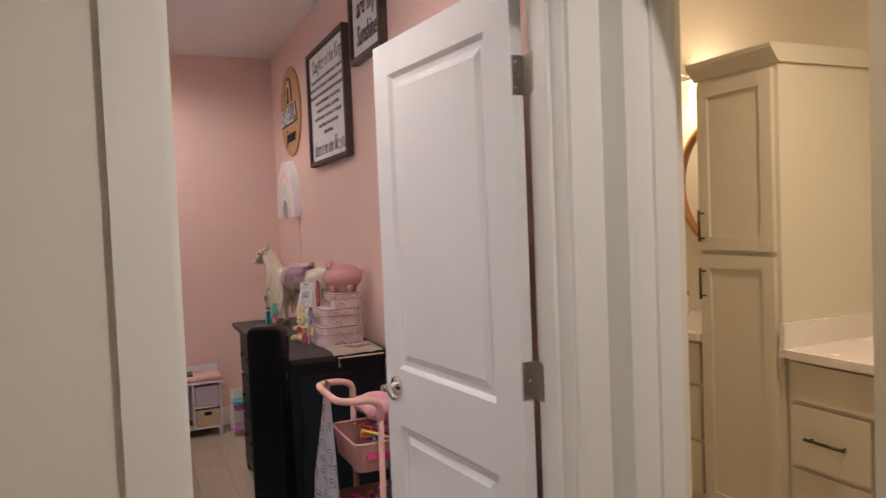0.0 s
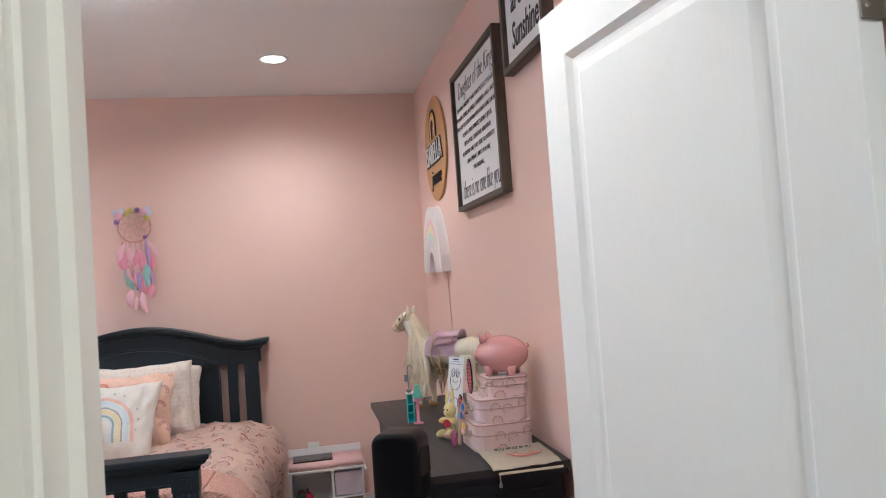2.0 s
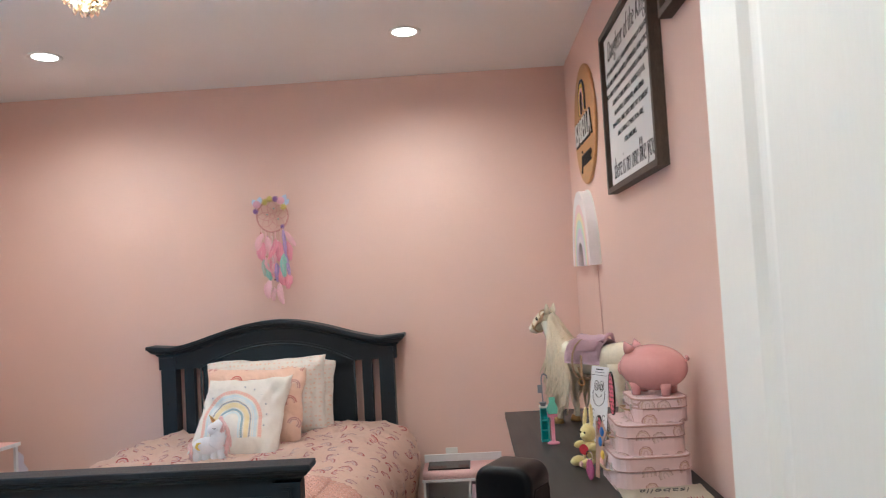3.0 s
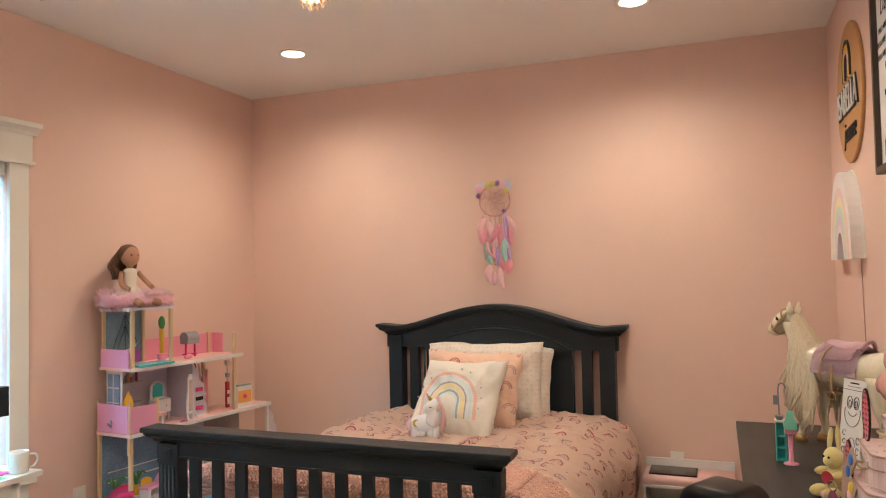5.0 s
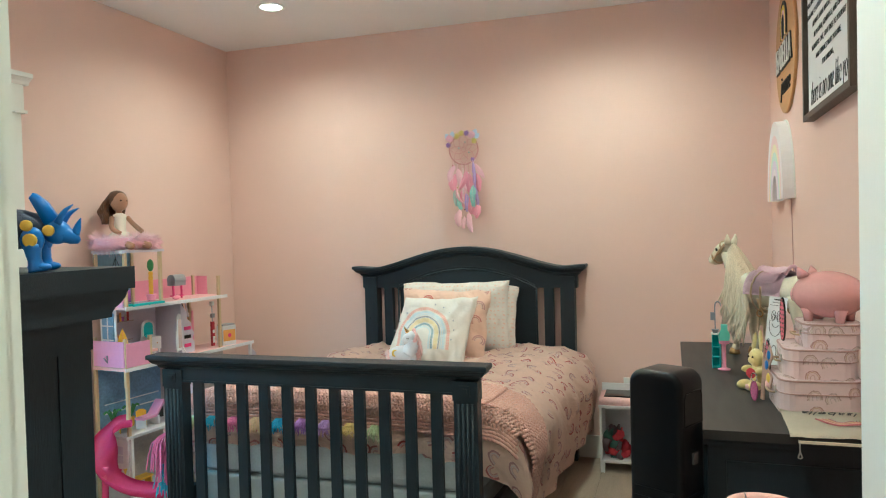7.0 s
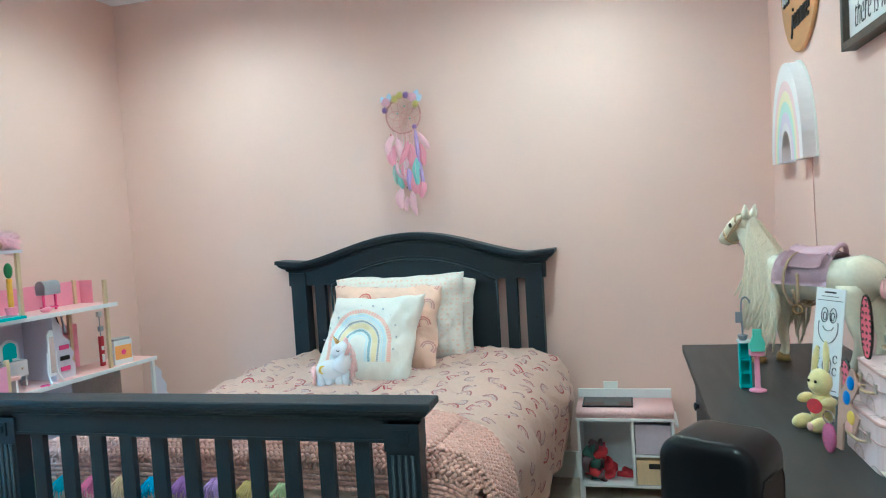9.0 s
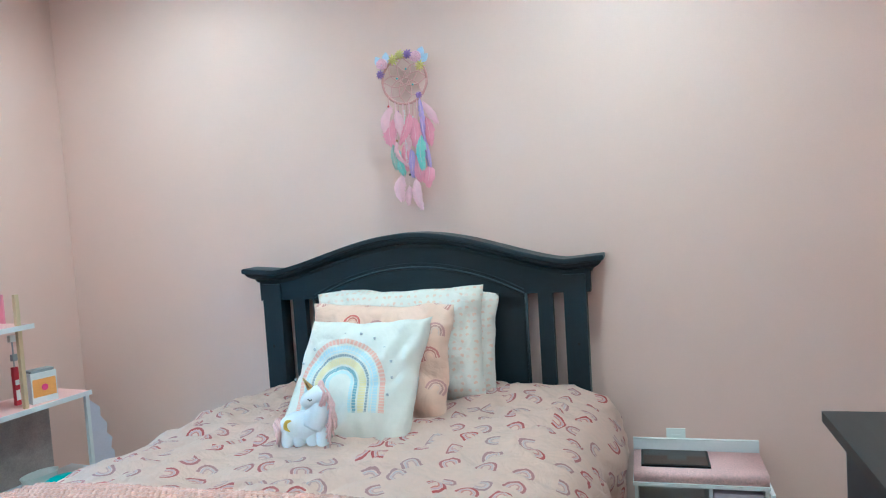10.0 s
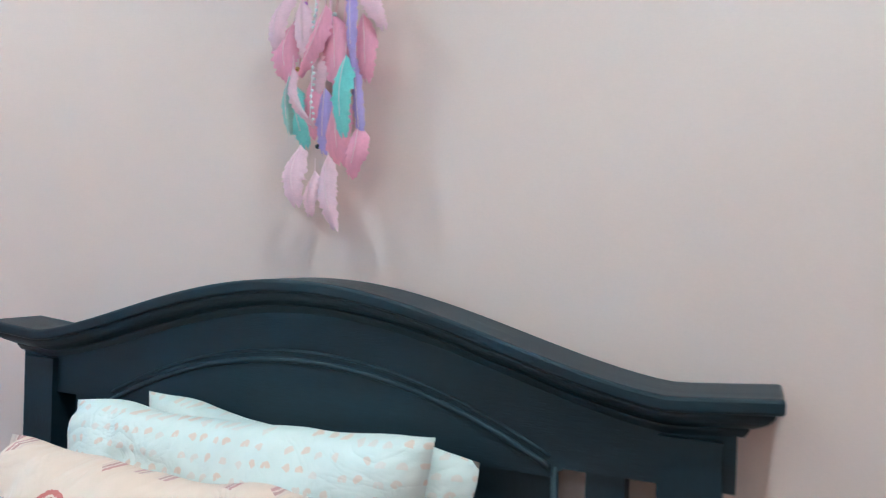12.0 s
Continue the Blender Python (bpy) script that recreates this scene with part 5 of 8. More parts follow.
bmesh.ops.solidify(bm, geom=bm.faces[:], thickness=0.003)
solo("hanging_apron", bm, SCRIBBLE, "white printed cloth with black scribbles hanging from the cart handle", "cloth", smooth=True)

# ---- pictures on the wall ----
def framed_sign(y0, y1, z0, z1, lines, label, deep=0.04, rim=0.035):
    f = thing("framed_sign", XR, (y0 + y1) / 2, (z0 + z1) / 2, label, "framed sign", group="framed signs on the wall")
    hy, hz = (y1 - y0) / 2, (z1 - z0) / 2
    part("frame_side", box(-deep, -0.001, -hy, -hy + 0.022, -hz, hz), WOODFRAME, f, bevel=0.002)
    part("frame_side", box(-deep, -0.001, hy - 0.022, hy, -hz, hz), WOODFRAME, f, bevel=0.002)
    part("frame_side", box(-deep, -0.001, -hy + 0.022, hy - 0.022, hz - 0.022, hz), WOODFRAME, f, bevel=0.002)
    part("frame_side", box(-deep, -0.001, -hy + 0.022, hy - 0.022, -hz, -hz + 0.022), WOODFRAME, f, bevel=0.002)
    back = part("print", box(-0.022, -0.012, -hy + 0.021, hy - 0.021, -hz + 0.021, hz - 0.021), PAPER, f, "white printed panel")
    for text, z, size, sh, st, bold in lines:
        m = Matrix.Translation((-0.0235, 0, z)) @ Matrix(((0, 0, -1, 0), (-1, 0, 0, 0), (0, 1, 0, 0), (0, 0, 0, 1)))
        words(text, size, m, INK, back, depth=0.0008, shear=sh, stretch=st, bold=bold)
    return f


L = [("Daughter of the King", 0.232, 0.118, 0.32, 0.60, -0.0034)]
body = ["You are uniquely and purposefully created.", "You are loved, adored, cherished, and chosen.", "You are clothed in righteousness and dignity.", "Always shine bright, radiate Jesus,", "be playful, generous, and kind.", "Beautiful one, stay true to yourself", "and embrace who you are,", "for darling,"]
L += [(t.upper(), 0.150 - 0.0435 * k, 0.030, 0, 0.95, -0.0009) for k, t in enumerate(body)]
L += [("there is no one like you", -0.238, 0.130, 0.32, 0.50, -0.0036)]
framed_sign(3.515, 4.289, 1.796, 2.448, L, "dark wood framed white sign with black lettering on the pink wall")
framed_sign(2.96, 3.40, 2.205, 2.67, [("You", 0.13, 0.14, 0.25, 0.8, 0.001), ("are my", 0.01, 0.13, 0.25, 0.75, 0.001), ("Sunshine", -0.12, 0.13, 0.25, 0.62, 0.001)], "smaller dark wood framed white sign with black script")

sign = thing("round_name_sign", XR, 4.905, 2.222, "round wooden name sign with raised black lettering", "wall sign")
SIGNWOOD = mat("honey_wood", (0.50, 0.27, 0.11), 0.5, scale=10, vary=0.15, bump=0.15, stretch=(1, 0.6, 5))
toX = Matrix(((0, 0, -1, 0), (-1, 0, 0, 0), (0, 1, 0, 0), (0, 0, 0, 1)))
part("disc", lathe([(0.296, 0.001), (0.298, 0.004), (0.298, 0.012), (0.294, 0.015)], 56, None, toX), SIGNWOOD, sign, bevel=0)
words("ISABELLA", 0.17, Matrix.Translation((-0.019, 0, -0.03)) @ toX, INK, sign, depth=0.003, stretch=0.66, bold=0.006)
words("ISABELLA", 0.17, Matrix.Translation((-0.024, 0, -0.03)) @ toX, PAPER, sign, depth=0.002, stretch=0.66, bold=-0.002)
words("joanne", 0.13, Matrix.Translation((-0.019, -0.03, -0.165)) @ toX, INK, sign, depth=0.003, stretch=0.78, shear=0.4, bold=-0.001)
for r, mt in ((0.085, INK), (0.068, YELLOW), (0.05, PALEPINK), (0.034, INK)):
    pts = [(0, -r * math.cos(math.pi * k / 14), 0.12 + r * 1.2 * math.sin(math.pi * k / 14)) for k in range(15)]
    part("rainbow_band", tube([(-0.018, y, z) for x, y, z in [(0, -r, 0.06)] + pts + [(0, r, 0.06)]], 0.006, 6, None, 2), mt, sign)

lampr = thing("rainbow_wall_lamp", XR, 5.018, 1.515, "pastel rainbow shaped wall lamp with hanging cord", "wall lamp")
def half_ring(r0, r1, z, x0, x1, n=26):
    bm = bmesh.new()
    rings = []
    for k in range(n + 1):
        a = math.pi * k / n
        ring = []
        for r in (r0, r1):
            for x in (x0, x1):
                ring.append(bm.verts.new((x, r * math.cos(a), z + 1.40 * r * math.sin(a))))
        rings.append([ring[0], ring[1], ring[3], ring[2]])
    leg0 = [bm.verts.new((v.co.x, v.co.y, 0)) for v in rings[0]]
    leg1 = [bm.verts.new((v.co.x, v.co.y, 0)) for v in rings[-1]]
    rings = [leg0] + rings + [leg1]
    for a, b in zip(rings, rings[1:]):
        for k in range(4):
            j = (k + 1) % 4
            bm.faces.new((a[k], a[j], b[j], b[k]))
    bm.faces.new(rings[0])
    bm.faces.new(rings[-1][::-1])
    bmesh.ops.recalc_face_normals(bm, faces=bm.faces)
    return bm
RL = [(0.11, 0.140, (0.74, 0.70, 0.74), "pale_lilac"), (0.140, 0.178, (0.66, 0.60, 0.74), "lavender"), (0.178, 0.216, (0.56, 0.74, 0.68), "pale_mint"), (0.216, 0.252, (0.80, 0.74, 0.52), "pale_yellow"), (0.252, 0.290, (0.80, 0.60, 0.62), "pale_rose"), (0.290, 0.352, (0.80, 0.77, 0.79), "pale_grey_lilac")]
for r0, r1, c, nm in RL:
    part("band", half_ring(r0 * 0.780, r1 * 0.780 - 0.0006, 0.0, -0.053, -0.002), mat("pastel_" + nm, c, 0.45, scale=12, vary=0.03, bump=0.03), lampr, "pastel band")
part("back_plate", half_ring(0.082, 0.279, 0.0, -0.007, -0.0005), WHITE_PLASTIC, lampr)
part("cord", tube([(-0.012, -0.23, 0.0), (-0.008, -0.222, -0.2), (-0.006, -0.23, -0.4), (-0.006, -0.24, -0.64)], 0.0022, 6), mat("pink_cord", (0.62, 0.38, 0.34), 0.5), lampr, smooth=True)

# ---- outlets ----
def outlet(m, label):
    o = tagged(new("wall_outlet"), label, "outlet")
    o.matrix_world = m
    part("cover_plate", box(-0.035, 0.035, -0.005, 0, -0.057, 0.057), WHITE_PLASTIC, o, bevel=0.003)
    for z in (-0.02, 0.02):
        part("socket", box(-0.014, 0.014, -0.007, -0.004, z - 0.013, z + 0.013), WHITE_PLASTIC, o, bevel=0.002)
    return o


outlet(pose(XL, 4.13, 0.415, 0, 0, 90), "white wall outlet with a plug and cord")
outlet(pose(0.48, YB, 0.44, 0, 0, 0), "white wall outlet above the changing table")

# ---- dreamcatcher ----
dc = thing("dreamcatcher", -0.507, YB - 0.046, 1.918, "pink dreamcatcher with felt flowers and hanging feathers", "wall decoration")
hoopM = mat("pink_wrapped_hoop", (0.60, 0.32, 0.29), 0.8, scale=60, vary=0.1, bump=0.3)
N = 28
HR = 0.094
part("hoop", tube([(HR * math.cos(2 * math.pi * k / N), 0, HR * math.sin(2 * math.pi * k / N)) for k in range(N + 1)], 0.0052, 8, None, 1), hoopM, dc, smooth=True)
bm = bmesh.new()
wr = random.Random(17)
web = [[(HR * f * math.cos(2 * math.pi * (k + 0.5 * g) / 8 + wr.uniform(-0.12, 0.12)), HR * f * math.sin(2 * math.pi * (k + 0.5 * g) / 8 + wr.uniform(-0.12, 0.12))) for k in range(8)] for g, f in enumerate((1.0, 0.68, 0.36))]
for a, b in zip(web, web[1:]):
    for k in range(8):
        for q in (b[k], b[k - 1]):
            rod((a[k][0], 0.0, a[k][1]), (q[0], 0.003, q[1]), 0.0022, 5, bm)
for k in range(8):
    rod((web[2][k][0], 0.003, web[2][k][1]), (web[2][k - 3][0], 0.003, web[2][k - 3][1]), 0.0018, 5, bm)
part("web", bm, mat("pale_pink_thread", (0.66, 0.38, 0.35), 0.7), dc)
FELT = {"rose": (0.82, 0.50, 0.62), "violet": (0.30, 0.17, 0.44), "mustard": (0.66, 0.56, 0.18), "sky": (0.58, 0.68, 0.84)}
for x, z, lean in ((-0.100, 0.094, -28), (-0.072, 0.104, 8), (0.074, 0.112, 24), (0.084, 0.090, 48)):
    petal = part("felt_petal", prism([(0.016 * math.sin(math.pi * k / 8), -0.02 + 0.05 * k / 8) for k in range(9)] + [(-0.016 * math.sin(math.pi * k / 8), -0.02 + 0.05 * k / 8) for k in range(7, 0, -1)], -0.003, 0.003), mat("felt_sky", FELT["sky"], 0.95, scale=60, vary=0.15, bump=0.4), dc, "pale blue felt petal")
    petal.matrix_basis = pose(x, -0.008, z - 0.015, 0, lean, 0)
for x, z in ((-0.086, 0.070), (0.058, 0.086)):
    bm = bmesh.new()
    for q in range(26):
        a, r = q * 0.62, 0.004 + 0.0185 * q / 26
        tube([(x + r * math.cos(a), -0.020 + 0.012 * q / 26, z + r * math.sin(a)), (x + r * math.cos(a + 0.35) * 1.02, -0.026 + 0.012 * q / 26, z + r * math.sin(a + 0.35) * 1.02), (x + r * math.cos(a + 0.7), -0.020 + 0.012 * q / 26, z + r * math.sin(a + 0.7))], 0.0045, 6, bm, 3)
    part("felt_rose", bm, mat("felt_rose", FELT["rose"], 0.95, scale=60, vary=0.15, bump=0.4), dc, "rolled pink felt rose", smooth=True)
for k, (x, z, c, r) in enumerate(((-0.095, 0.031, "violet", 0.019), (-0.037, 0.084, "mustard", 0.024), (-0.008, 0.101, "mustard", 0.022), (0.025, 0.100, "violet", 0.020), (0.074, 0.050, "mustard", 0.023), (0.062, -0.066, "violet", 0.014))):
    bm = bmesh.new()
    for layer, (n, rr) in enumerate(((9, r), (7, r * 0.62))):
        for q in range(n):
            a = q * 2 * math.pi / n + k + layer * 0.4
            tube([(x, -0.016 - 0.006 * layer, z), (x + rr * 0.6 * math.cos(a), -0.020 - 0.007 * layer, z + rr * 0.6 * math.sin(a)), (x + rr * math.cos(a), -0.015 - 0.007 * layer, z + rr * math.sin(a))], 0.004, 6, bm, 3, [0.003, 0.0046, 0.0012], flat=0.6)
    part("felt_flower", bm, mat("felt_" + c, FELT[c], 0.95, scale=60, vary=0.15, bump=0.4), dc, smooth=True)
fmats = {"p": mat("pink_feather", (0.80, 0.35, 0.46), 0.8, scale=50, vary=0.15, bump=0.2, stretch=(3, 1, 0.4)), "q": mat("light_pink_feather", (0.86, 0.56, 0.63), 0.8, scale=50, vary=0.12, bump=0.2), "t": mat("turquoise_feather", (0.34, 0.66, 0.60), 0.8, scale=50, vary=0.15, bump=0.2), "v": mat("violet_feather", (0.50, 0.36, 0.70), 0.8, scale=50, vary=0.15, bump=0.2), "g": mat("sage_feather", (0.42, 0.56, 0.50), 0.8, scale=50, vary=0.2, bump=0.2)}
QUILL = mat("pale_quill", (0.82, 0.58, 0.60), 0.6)
for fm, tone in (("p", (0.85, 0.38, 0.5)), ("q", (0.9, 0.6, 0.66)), ("t", (0.4, 0.7, 0.65)), ("v", (0.6, 0.5, 0.8)), ("g", (0.5, 0.6, 0.55))):
    let_light_through(fmats[fm], tone, 0.2)


def feather(x, z, ln, w, lean, curl, mt, depth=0.0, fluff=0.2):
    """A curved vane hanging from (x, z), with barbs at its edge and a quill."""
    bm = bmesh.new()
    n = 30
    fr = random.Random(int(abs(x) * 9000 + abs(z) * 5000 + ln * 700))
    rows, spine = [], []
    for k in range(n + 1):
        t = k / n
        ww = 1.08 * w * math.sin(math.pi * min(1.0, 0.04 + 0.95 * t ** 0.8)) ** 0.55
        c = Vector((x + lean * t + curl * math.sin(math.pi * t), -0.012 - depth - 0.014 * math.sin(t * 2.6), z - ln * t))
        spine.append(c)
        row = []
        for q in (-1.0, -0.7, -0.35, 0.0, 0.35, 0.7, 1.0):
            j = 1 + (fr.uniform(-fluff, fluff) if abs(q) == 1 else 0)
            row.append(bm.verts.new(c + Vector((ww * q * j, 0.007 * q * q, -0.010 * abs(q) * j))))
        rows.append(row)
    for a, b in zip(rows, rows[1:]):
        for i in range(6):
            bm.faces.new((a[i], b[i], b[i + 1], a[i + 1]))
    f = part("feather", bm, fmats[mt], dc, smooth=True)
    part("quill", tube([p + Vector((0, -0.0012, 0)) for p in [spine[0] + Vector((0, 0, 0.02))] + spine[:25:6]], 0.0006, 5, None, 3), QUILL, f, smooth=True)
    return f


for e in ((-0.064, -0.094, 0.105, 0.020, -0.026, -0.008, "q", 0.004), (-0.058, -0.150, 0.105, 0.027, -0.004, -0.010, "p", 0.0), (-0.033, -0.118, 0.105, 0.019, 0.014, 0.004, "q", 0.014), (0.020, -0.134, 0.118, 0.018, -0.048, 0.012, "p", 0.018), (0.026, -0.145, 0.125, 0.026, 0.014, 0.008, "p", 0.006),
          (0.064, -0.075, 0.170, 0.010, 0.012, 0.004, "v", 0.012), (0.070, -0.220, 0.165, 0.010, 0.024, 0.004, "v", 0.002), (0.078, -0.090, 0.090, 0.018, 0.056, 0.004, "q", 0.010), (0.084, -0.150, 0.115, 0.019, 0.014, 0.006, "p", 0.0),
          (0.064, -0.225, 0.135, 0.019, 0.002, -0.004, "t", 0.018), (-0.050, -0.265, 0.110, 0.020, 0.030, -0.002, "t", 0.002), (-0.060, -0.250, 0.100, 0.012, 0.008, 0.0, "g", 0.008), (-0.042, -0.240, 0.102, 0.010, 0.052, -0.018, "q", 0.020),
          (0.014, -0.275, 0.112, 0.017, 0.004, 0.004, "v", 0.004), (0.048, -0.290, 0.118, 0.028, 0.008, -0.004, "p", 0.006), (0.088, -0.345, 0.085, 0.020, -0.012, 0.008, "p", 0.010), (-0.014, -0.250, 0.110, 0.018, 0.004, 0.004, "p", 0.0),
          (-0.032, -0.375, 0.105, 0.022, -0.002, -0.008, "q", 0.006), (0.030, -0.395, 0.125, 0.018, 0.022, -0.006, "q", 0.012), (-0.004, -0.420, 0.075, 0.014, -0.006, 0.0, "q", 0.0), (0.000, -0.190, 0.090, 0.018, 0.0, 0.006, "q", 0.002)):
    feather(*e)
for k, (x, z1) in enumerate(((-0.072, -0.10), (-0.045, -0.24), (-0.032, -0.125), (-0.012, -0.17), (0.004, -0.38), (0.014, -0.24), (0.032, -0.15), (0.048, -0.21), (0.068, -0.10))):
    z0 = -math.sqrt(HR * HR - x * x)
    st = part("string", rod((x, -0.004, z0), (x * 0.96, -0.014, min(z1, z0 - 0.02)), 0.0022, 5), (mat("pale_pink_thread", (0.66, 0.38, 0.35), 0.7), fmats["q"])[k % 2], dc)
    part("bead", ball(x * 0.96, -0.018, min(z1, z0 - 0.02), 0.0045, None, None, None, 8, 6), (RED, GOLD, PURPLE, WHITE_PLASTIC, INK, RED, WHITE_PLASTIC, TEAL, RED)[k], st, smooth=True)
chain = part("bead_chain", rod((0.002, -0.034, -0.12), (-0.002, -0.036, -0.345), 0.0008, 5), WHITE_PLASTIC, dc, "white bead chain")
for q in range(22):
    part("bead", ball(0.002 + 0.003 * math.sin(q), -0.036, -0.125 - 0.010 * q, 0.0028, None, None, None, 7, 5), WHITE_PLASTIC, chain, smooth=True)
for x, z in ((-0.03, 0.01), (0.035, -0.02), (0.01, 0.045)):
    part("bead", ball(x, -0.004, z, 0.004, None, None, None, 8, 6), TEAL, dc, smooth=True)

# ---- chandelier ----
ch = thing("chandelier", -0.52, 3.51, CEIL, "small gold chandelier with tiers of lit amber crystals", "chandelier")
part("ceiling_canopy", lathe([(0.06, 0), (0.06, -0.01), (0.02, -0.03), (0.006, -0.035)], 28), GOLD, ch, smooth=True)
part("stem", rod((0, 0, -0.03), (0, 0, -0.30), 0.005, 10), GOLD, ch)
for tier, (r, z, cnt) in enumerate(((0.135, -0.15, 26), (0.11, -0.19, 22), (0.085, -0.23, 18), (0.06, -0.265, 13), (0.035, -0.295, 8))):
    rg = part("tier_ring", tube([(r * math.cos(2 * math.pi * k / 24), r * math.sin(2 * math.pi * k / 24), z) for k in range(25)], 0.004, 6, None, 1), GOLD, ch, smooth=True)
    for k in range(cnt):
        a = 2 * math.pi * k / cnt
        part("crystal", lathe([(0.003, 0), (0.011, -0.016), (0.009, -0.03), (0.001, -0.042)], 6, None, Matrix.Translation((r * math.cos(a), r * math.sin(a), z))), CRYSTAL, rg)
part("drop_crystal", lathe([(0.004, -0.30), (0.013, -0.325), (0.012, -0.335), (0.001, -0.347)], 10), CRYSTAL, ch, "faceted drop crystal")
for k in range(4):
    a = k * math.pi / 2
    part("bulb", ball(0.05 * math.cos(a), 0.05 * math.sin(a), -0.17, 0.012, 0.012, 0.022), BULB, ch, "lit candle bulb", smooth=True)
# ceiling vent near the window
vent = thing("ceiling_vent", -1.93, 3.55, CEIL, "white metal ceiling vent", "vent")
part("vent_frame", box(-0.08, 0.08, -0.17, 0.17, -0.006, 0.0), WHITE_PLASTIC, vent, bevel=0.002)
# dark strips on the solid plate paint the shade in the vent's openings
for k in range(7):
    part("vent_slat", box(-0.066 + k * 0.02, -0.056 + k * 0.02, -0.15, 0.15, -0.009, -0.005), HOLE_SHADE, vent)

# ---- things on the dresser ----
DZ = 0.8875
PEARL = mat("pearl_white_vinyl", (0.80, 0.75, 0.60), 0.22, scale=12, vary=0.08, bump=0.02, coat=0.4)
MANE = mat("cream_doll_hair", (0.76, 0.68, 0.52), 0.45, scale=90, vary=0.25, bump=0.3, stretch=(4, 4, 0.3))
SADDLE = mat("mauve_saddle", (0.55, 0.34, 0.42), 0.5, scale=20, vary=0.08, bump=0.1)
STRAP = mat("tan_strap", (0.42, 0.30, 0.18), 0.5, scale=20, vary=0.1)
HOOF = mat("gold_hoof", (0.40, 0.26, 0.10), 0.35, metal=0.6, scale=20)
DARK = mat("dark_eye", (0.01, 0.008, 0.006), 0.2, bump=0)
P = [(tube([(-0.215, 0, 0.27), (-0.17, 0, 0.275), (-0.08, 0, 0.262), (0.02, 0, 0.262), (0.09, 0, 0.275), (0.13, 0, 0.285)], 0.06, 16, None, 5, [0.035, 0.072, 0.066, 0.066, 0.068, 0.045], flat=0.85), PEARL),
     (tube([(0.09, 0, 0.285), (0.13, 0, 0.33), (0.165, 0, 0.39), (0.185, 0, 0.425)], 0.05, 14, None, 5, [0.058, 0.046, 0.036, 0.032], flat=0.65), PEARL),
     (tube([(0.17, 0, 0.432), (0.20, 0, 0.425), (0.235, 0, 0.398), (0.255, 0, 0.378), (0.262, 0, 0.368)], 0.03, 12, None, 5, [0.032, 0.037, 0.028, 0.025, 0.017], flat=0.8), PEARL),
     (lathe([(0.012, 0), (0.011, 0.02), (0.002, 0.045)], 8, None, pose(0.172, -0.016, 0.447, 8, -6, 0)), PEARL), (lathe([(0.012, 0), (0.011, 0.02), (0.002, 0.045)], 8, None, pose(0.172, 0.016, 0.447, -8, -6, 0)), PEARL),
     (ball(0.212, -0.024, 0.425, 0.007, 0.004, 0.008), DARK), (ball(0.214, 0.029, 0.427, 0.008, 0.004, 0.008), DARK), (ball(0.262, -0.008, 0.374, 0.005, 0.003, 0.004), SADDLE)]
for x, s, top in ((0.09, -1, 0.25), (0.115, 1, 0.25), (-0.165, -1, 0.26), (-0.15, 1, 0.26)):
    y = s * 0.036
    kx = 0.012 if x > 0 else -0.02
    P += [(tube([(x, y, top), (x + kx * 0.4, y, 0.16), (x + kx, y, 0.11), (x + kx * 0.3, y, 0.05), (x + 0.008, y, 0.022)], 0.02, 10, None, 4, [0.036, 0.022, 0.016, 0.012, 0.014]), PEARL), (lathe([(0.021, 0), (0.019, 0.012), (0.014, 0.026)], 12, None, Matrix.Translation((x + 0.012, y, 0))), HOOF)]
rnd = random.Random(7)
for k in range(120):
    t = k / 119
    bx, bz = 0.158 - 0.085 * t, 0.448 - 0.13 * t
    s = 1 if k % 4 else -1
    ln = 0.22 + 0.10 * rnd.random() * (1 - 0.3 * t)
    P.append((tube([(bx, 0, bz), (bx - 0.005, s * (0.030 + 0.026 * t), bz - 0.03), (bx - 0.022 + rnd.uniform(-0.02, 0.012), s * (0.056 + 0.012 * rnd.random()), bz - ln * 0.55), (bx - 0.005 + rnd.uniform(-0.025, 0.035), s * (0.058 + 0.014 * rnd.random()), bz - ln)], 0.005, 5, None, 3, [0.006, 0.007, 0.006, 0.002]), MANE))
for k in range(14):
    P.append((tube([(-0.235, 0, 0.30), (-0.265, rnd.uniform(-0.012, 0.012), 0.26), (-0.265 + rnd.uniform(-0.01, 0.015), rnd.uniform(-0.02, 0.02), 0.16), (-0.255, rnd.uniform(-0.02, 0.02), 0.08)], 0.007, 5, None, 3), MANE))
def saddle_shell(x0, x1, r, a0, a1, thick=0.004, cz=0.262, flat=0.95):
    """A curved flap over the horse's back."""
    bm = bmesh.new()
    rows = []
    for i in range(9):
        x = x0 + (x1 - x0) * i / 8
        lift = 0.012 * (2 * i / 8 - 1) ** 2
        rows.append([bm.verts.new((x, flat * r * math.sin(radians(a0 + (a1 - a0) * k / 18)), cz + (r + lift * max(0, math.cos(radians(a0 + (a1 - a0) * k / 18)))) * math.cos(radians(a0 + (a1 - a0) * k / 18)))) for k in range(19)])
    for a, b in zip(rows, rows[1:]):
        for k in range(18):
            bm.faces.new((a[k], a[k + 1], b[k + 1], b[k]))
    bmesh.ops.solidify(bm, geom=bm.faces[:], thickness=-thick)
    bmesh.ops.recalc_face_normals(bm, faces=bm.faces)
    return bm


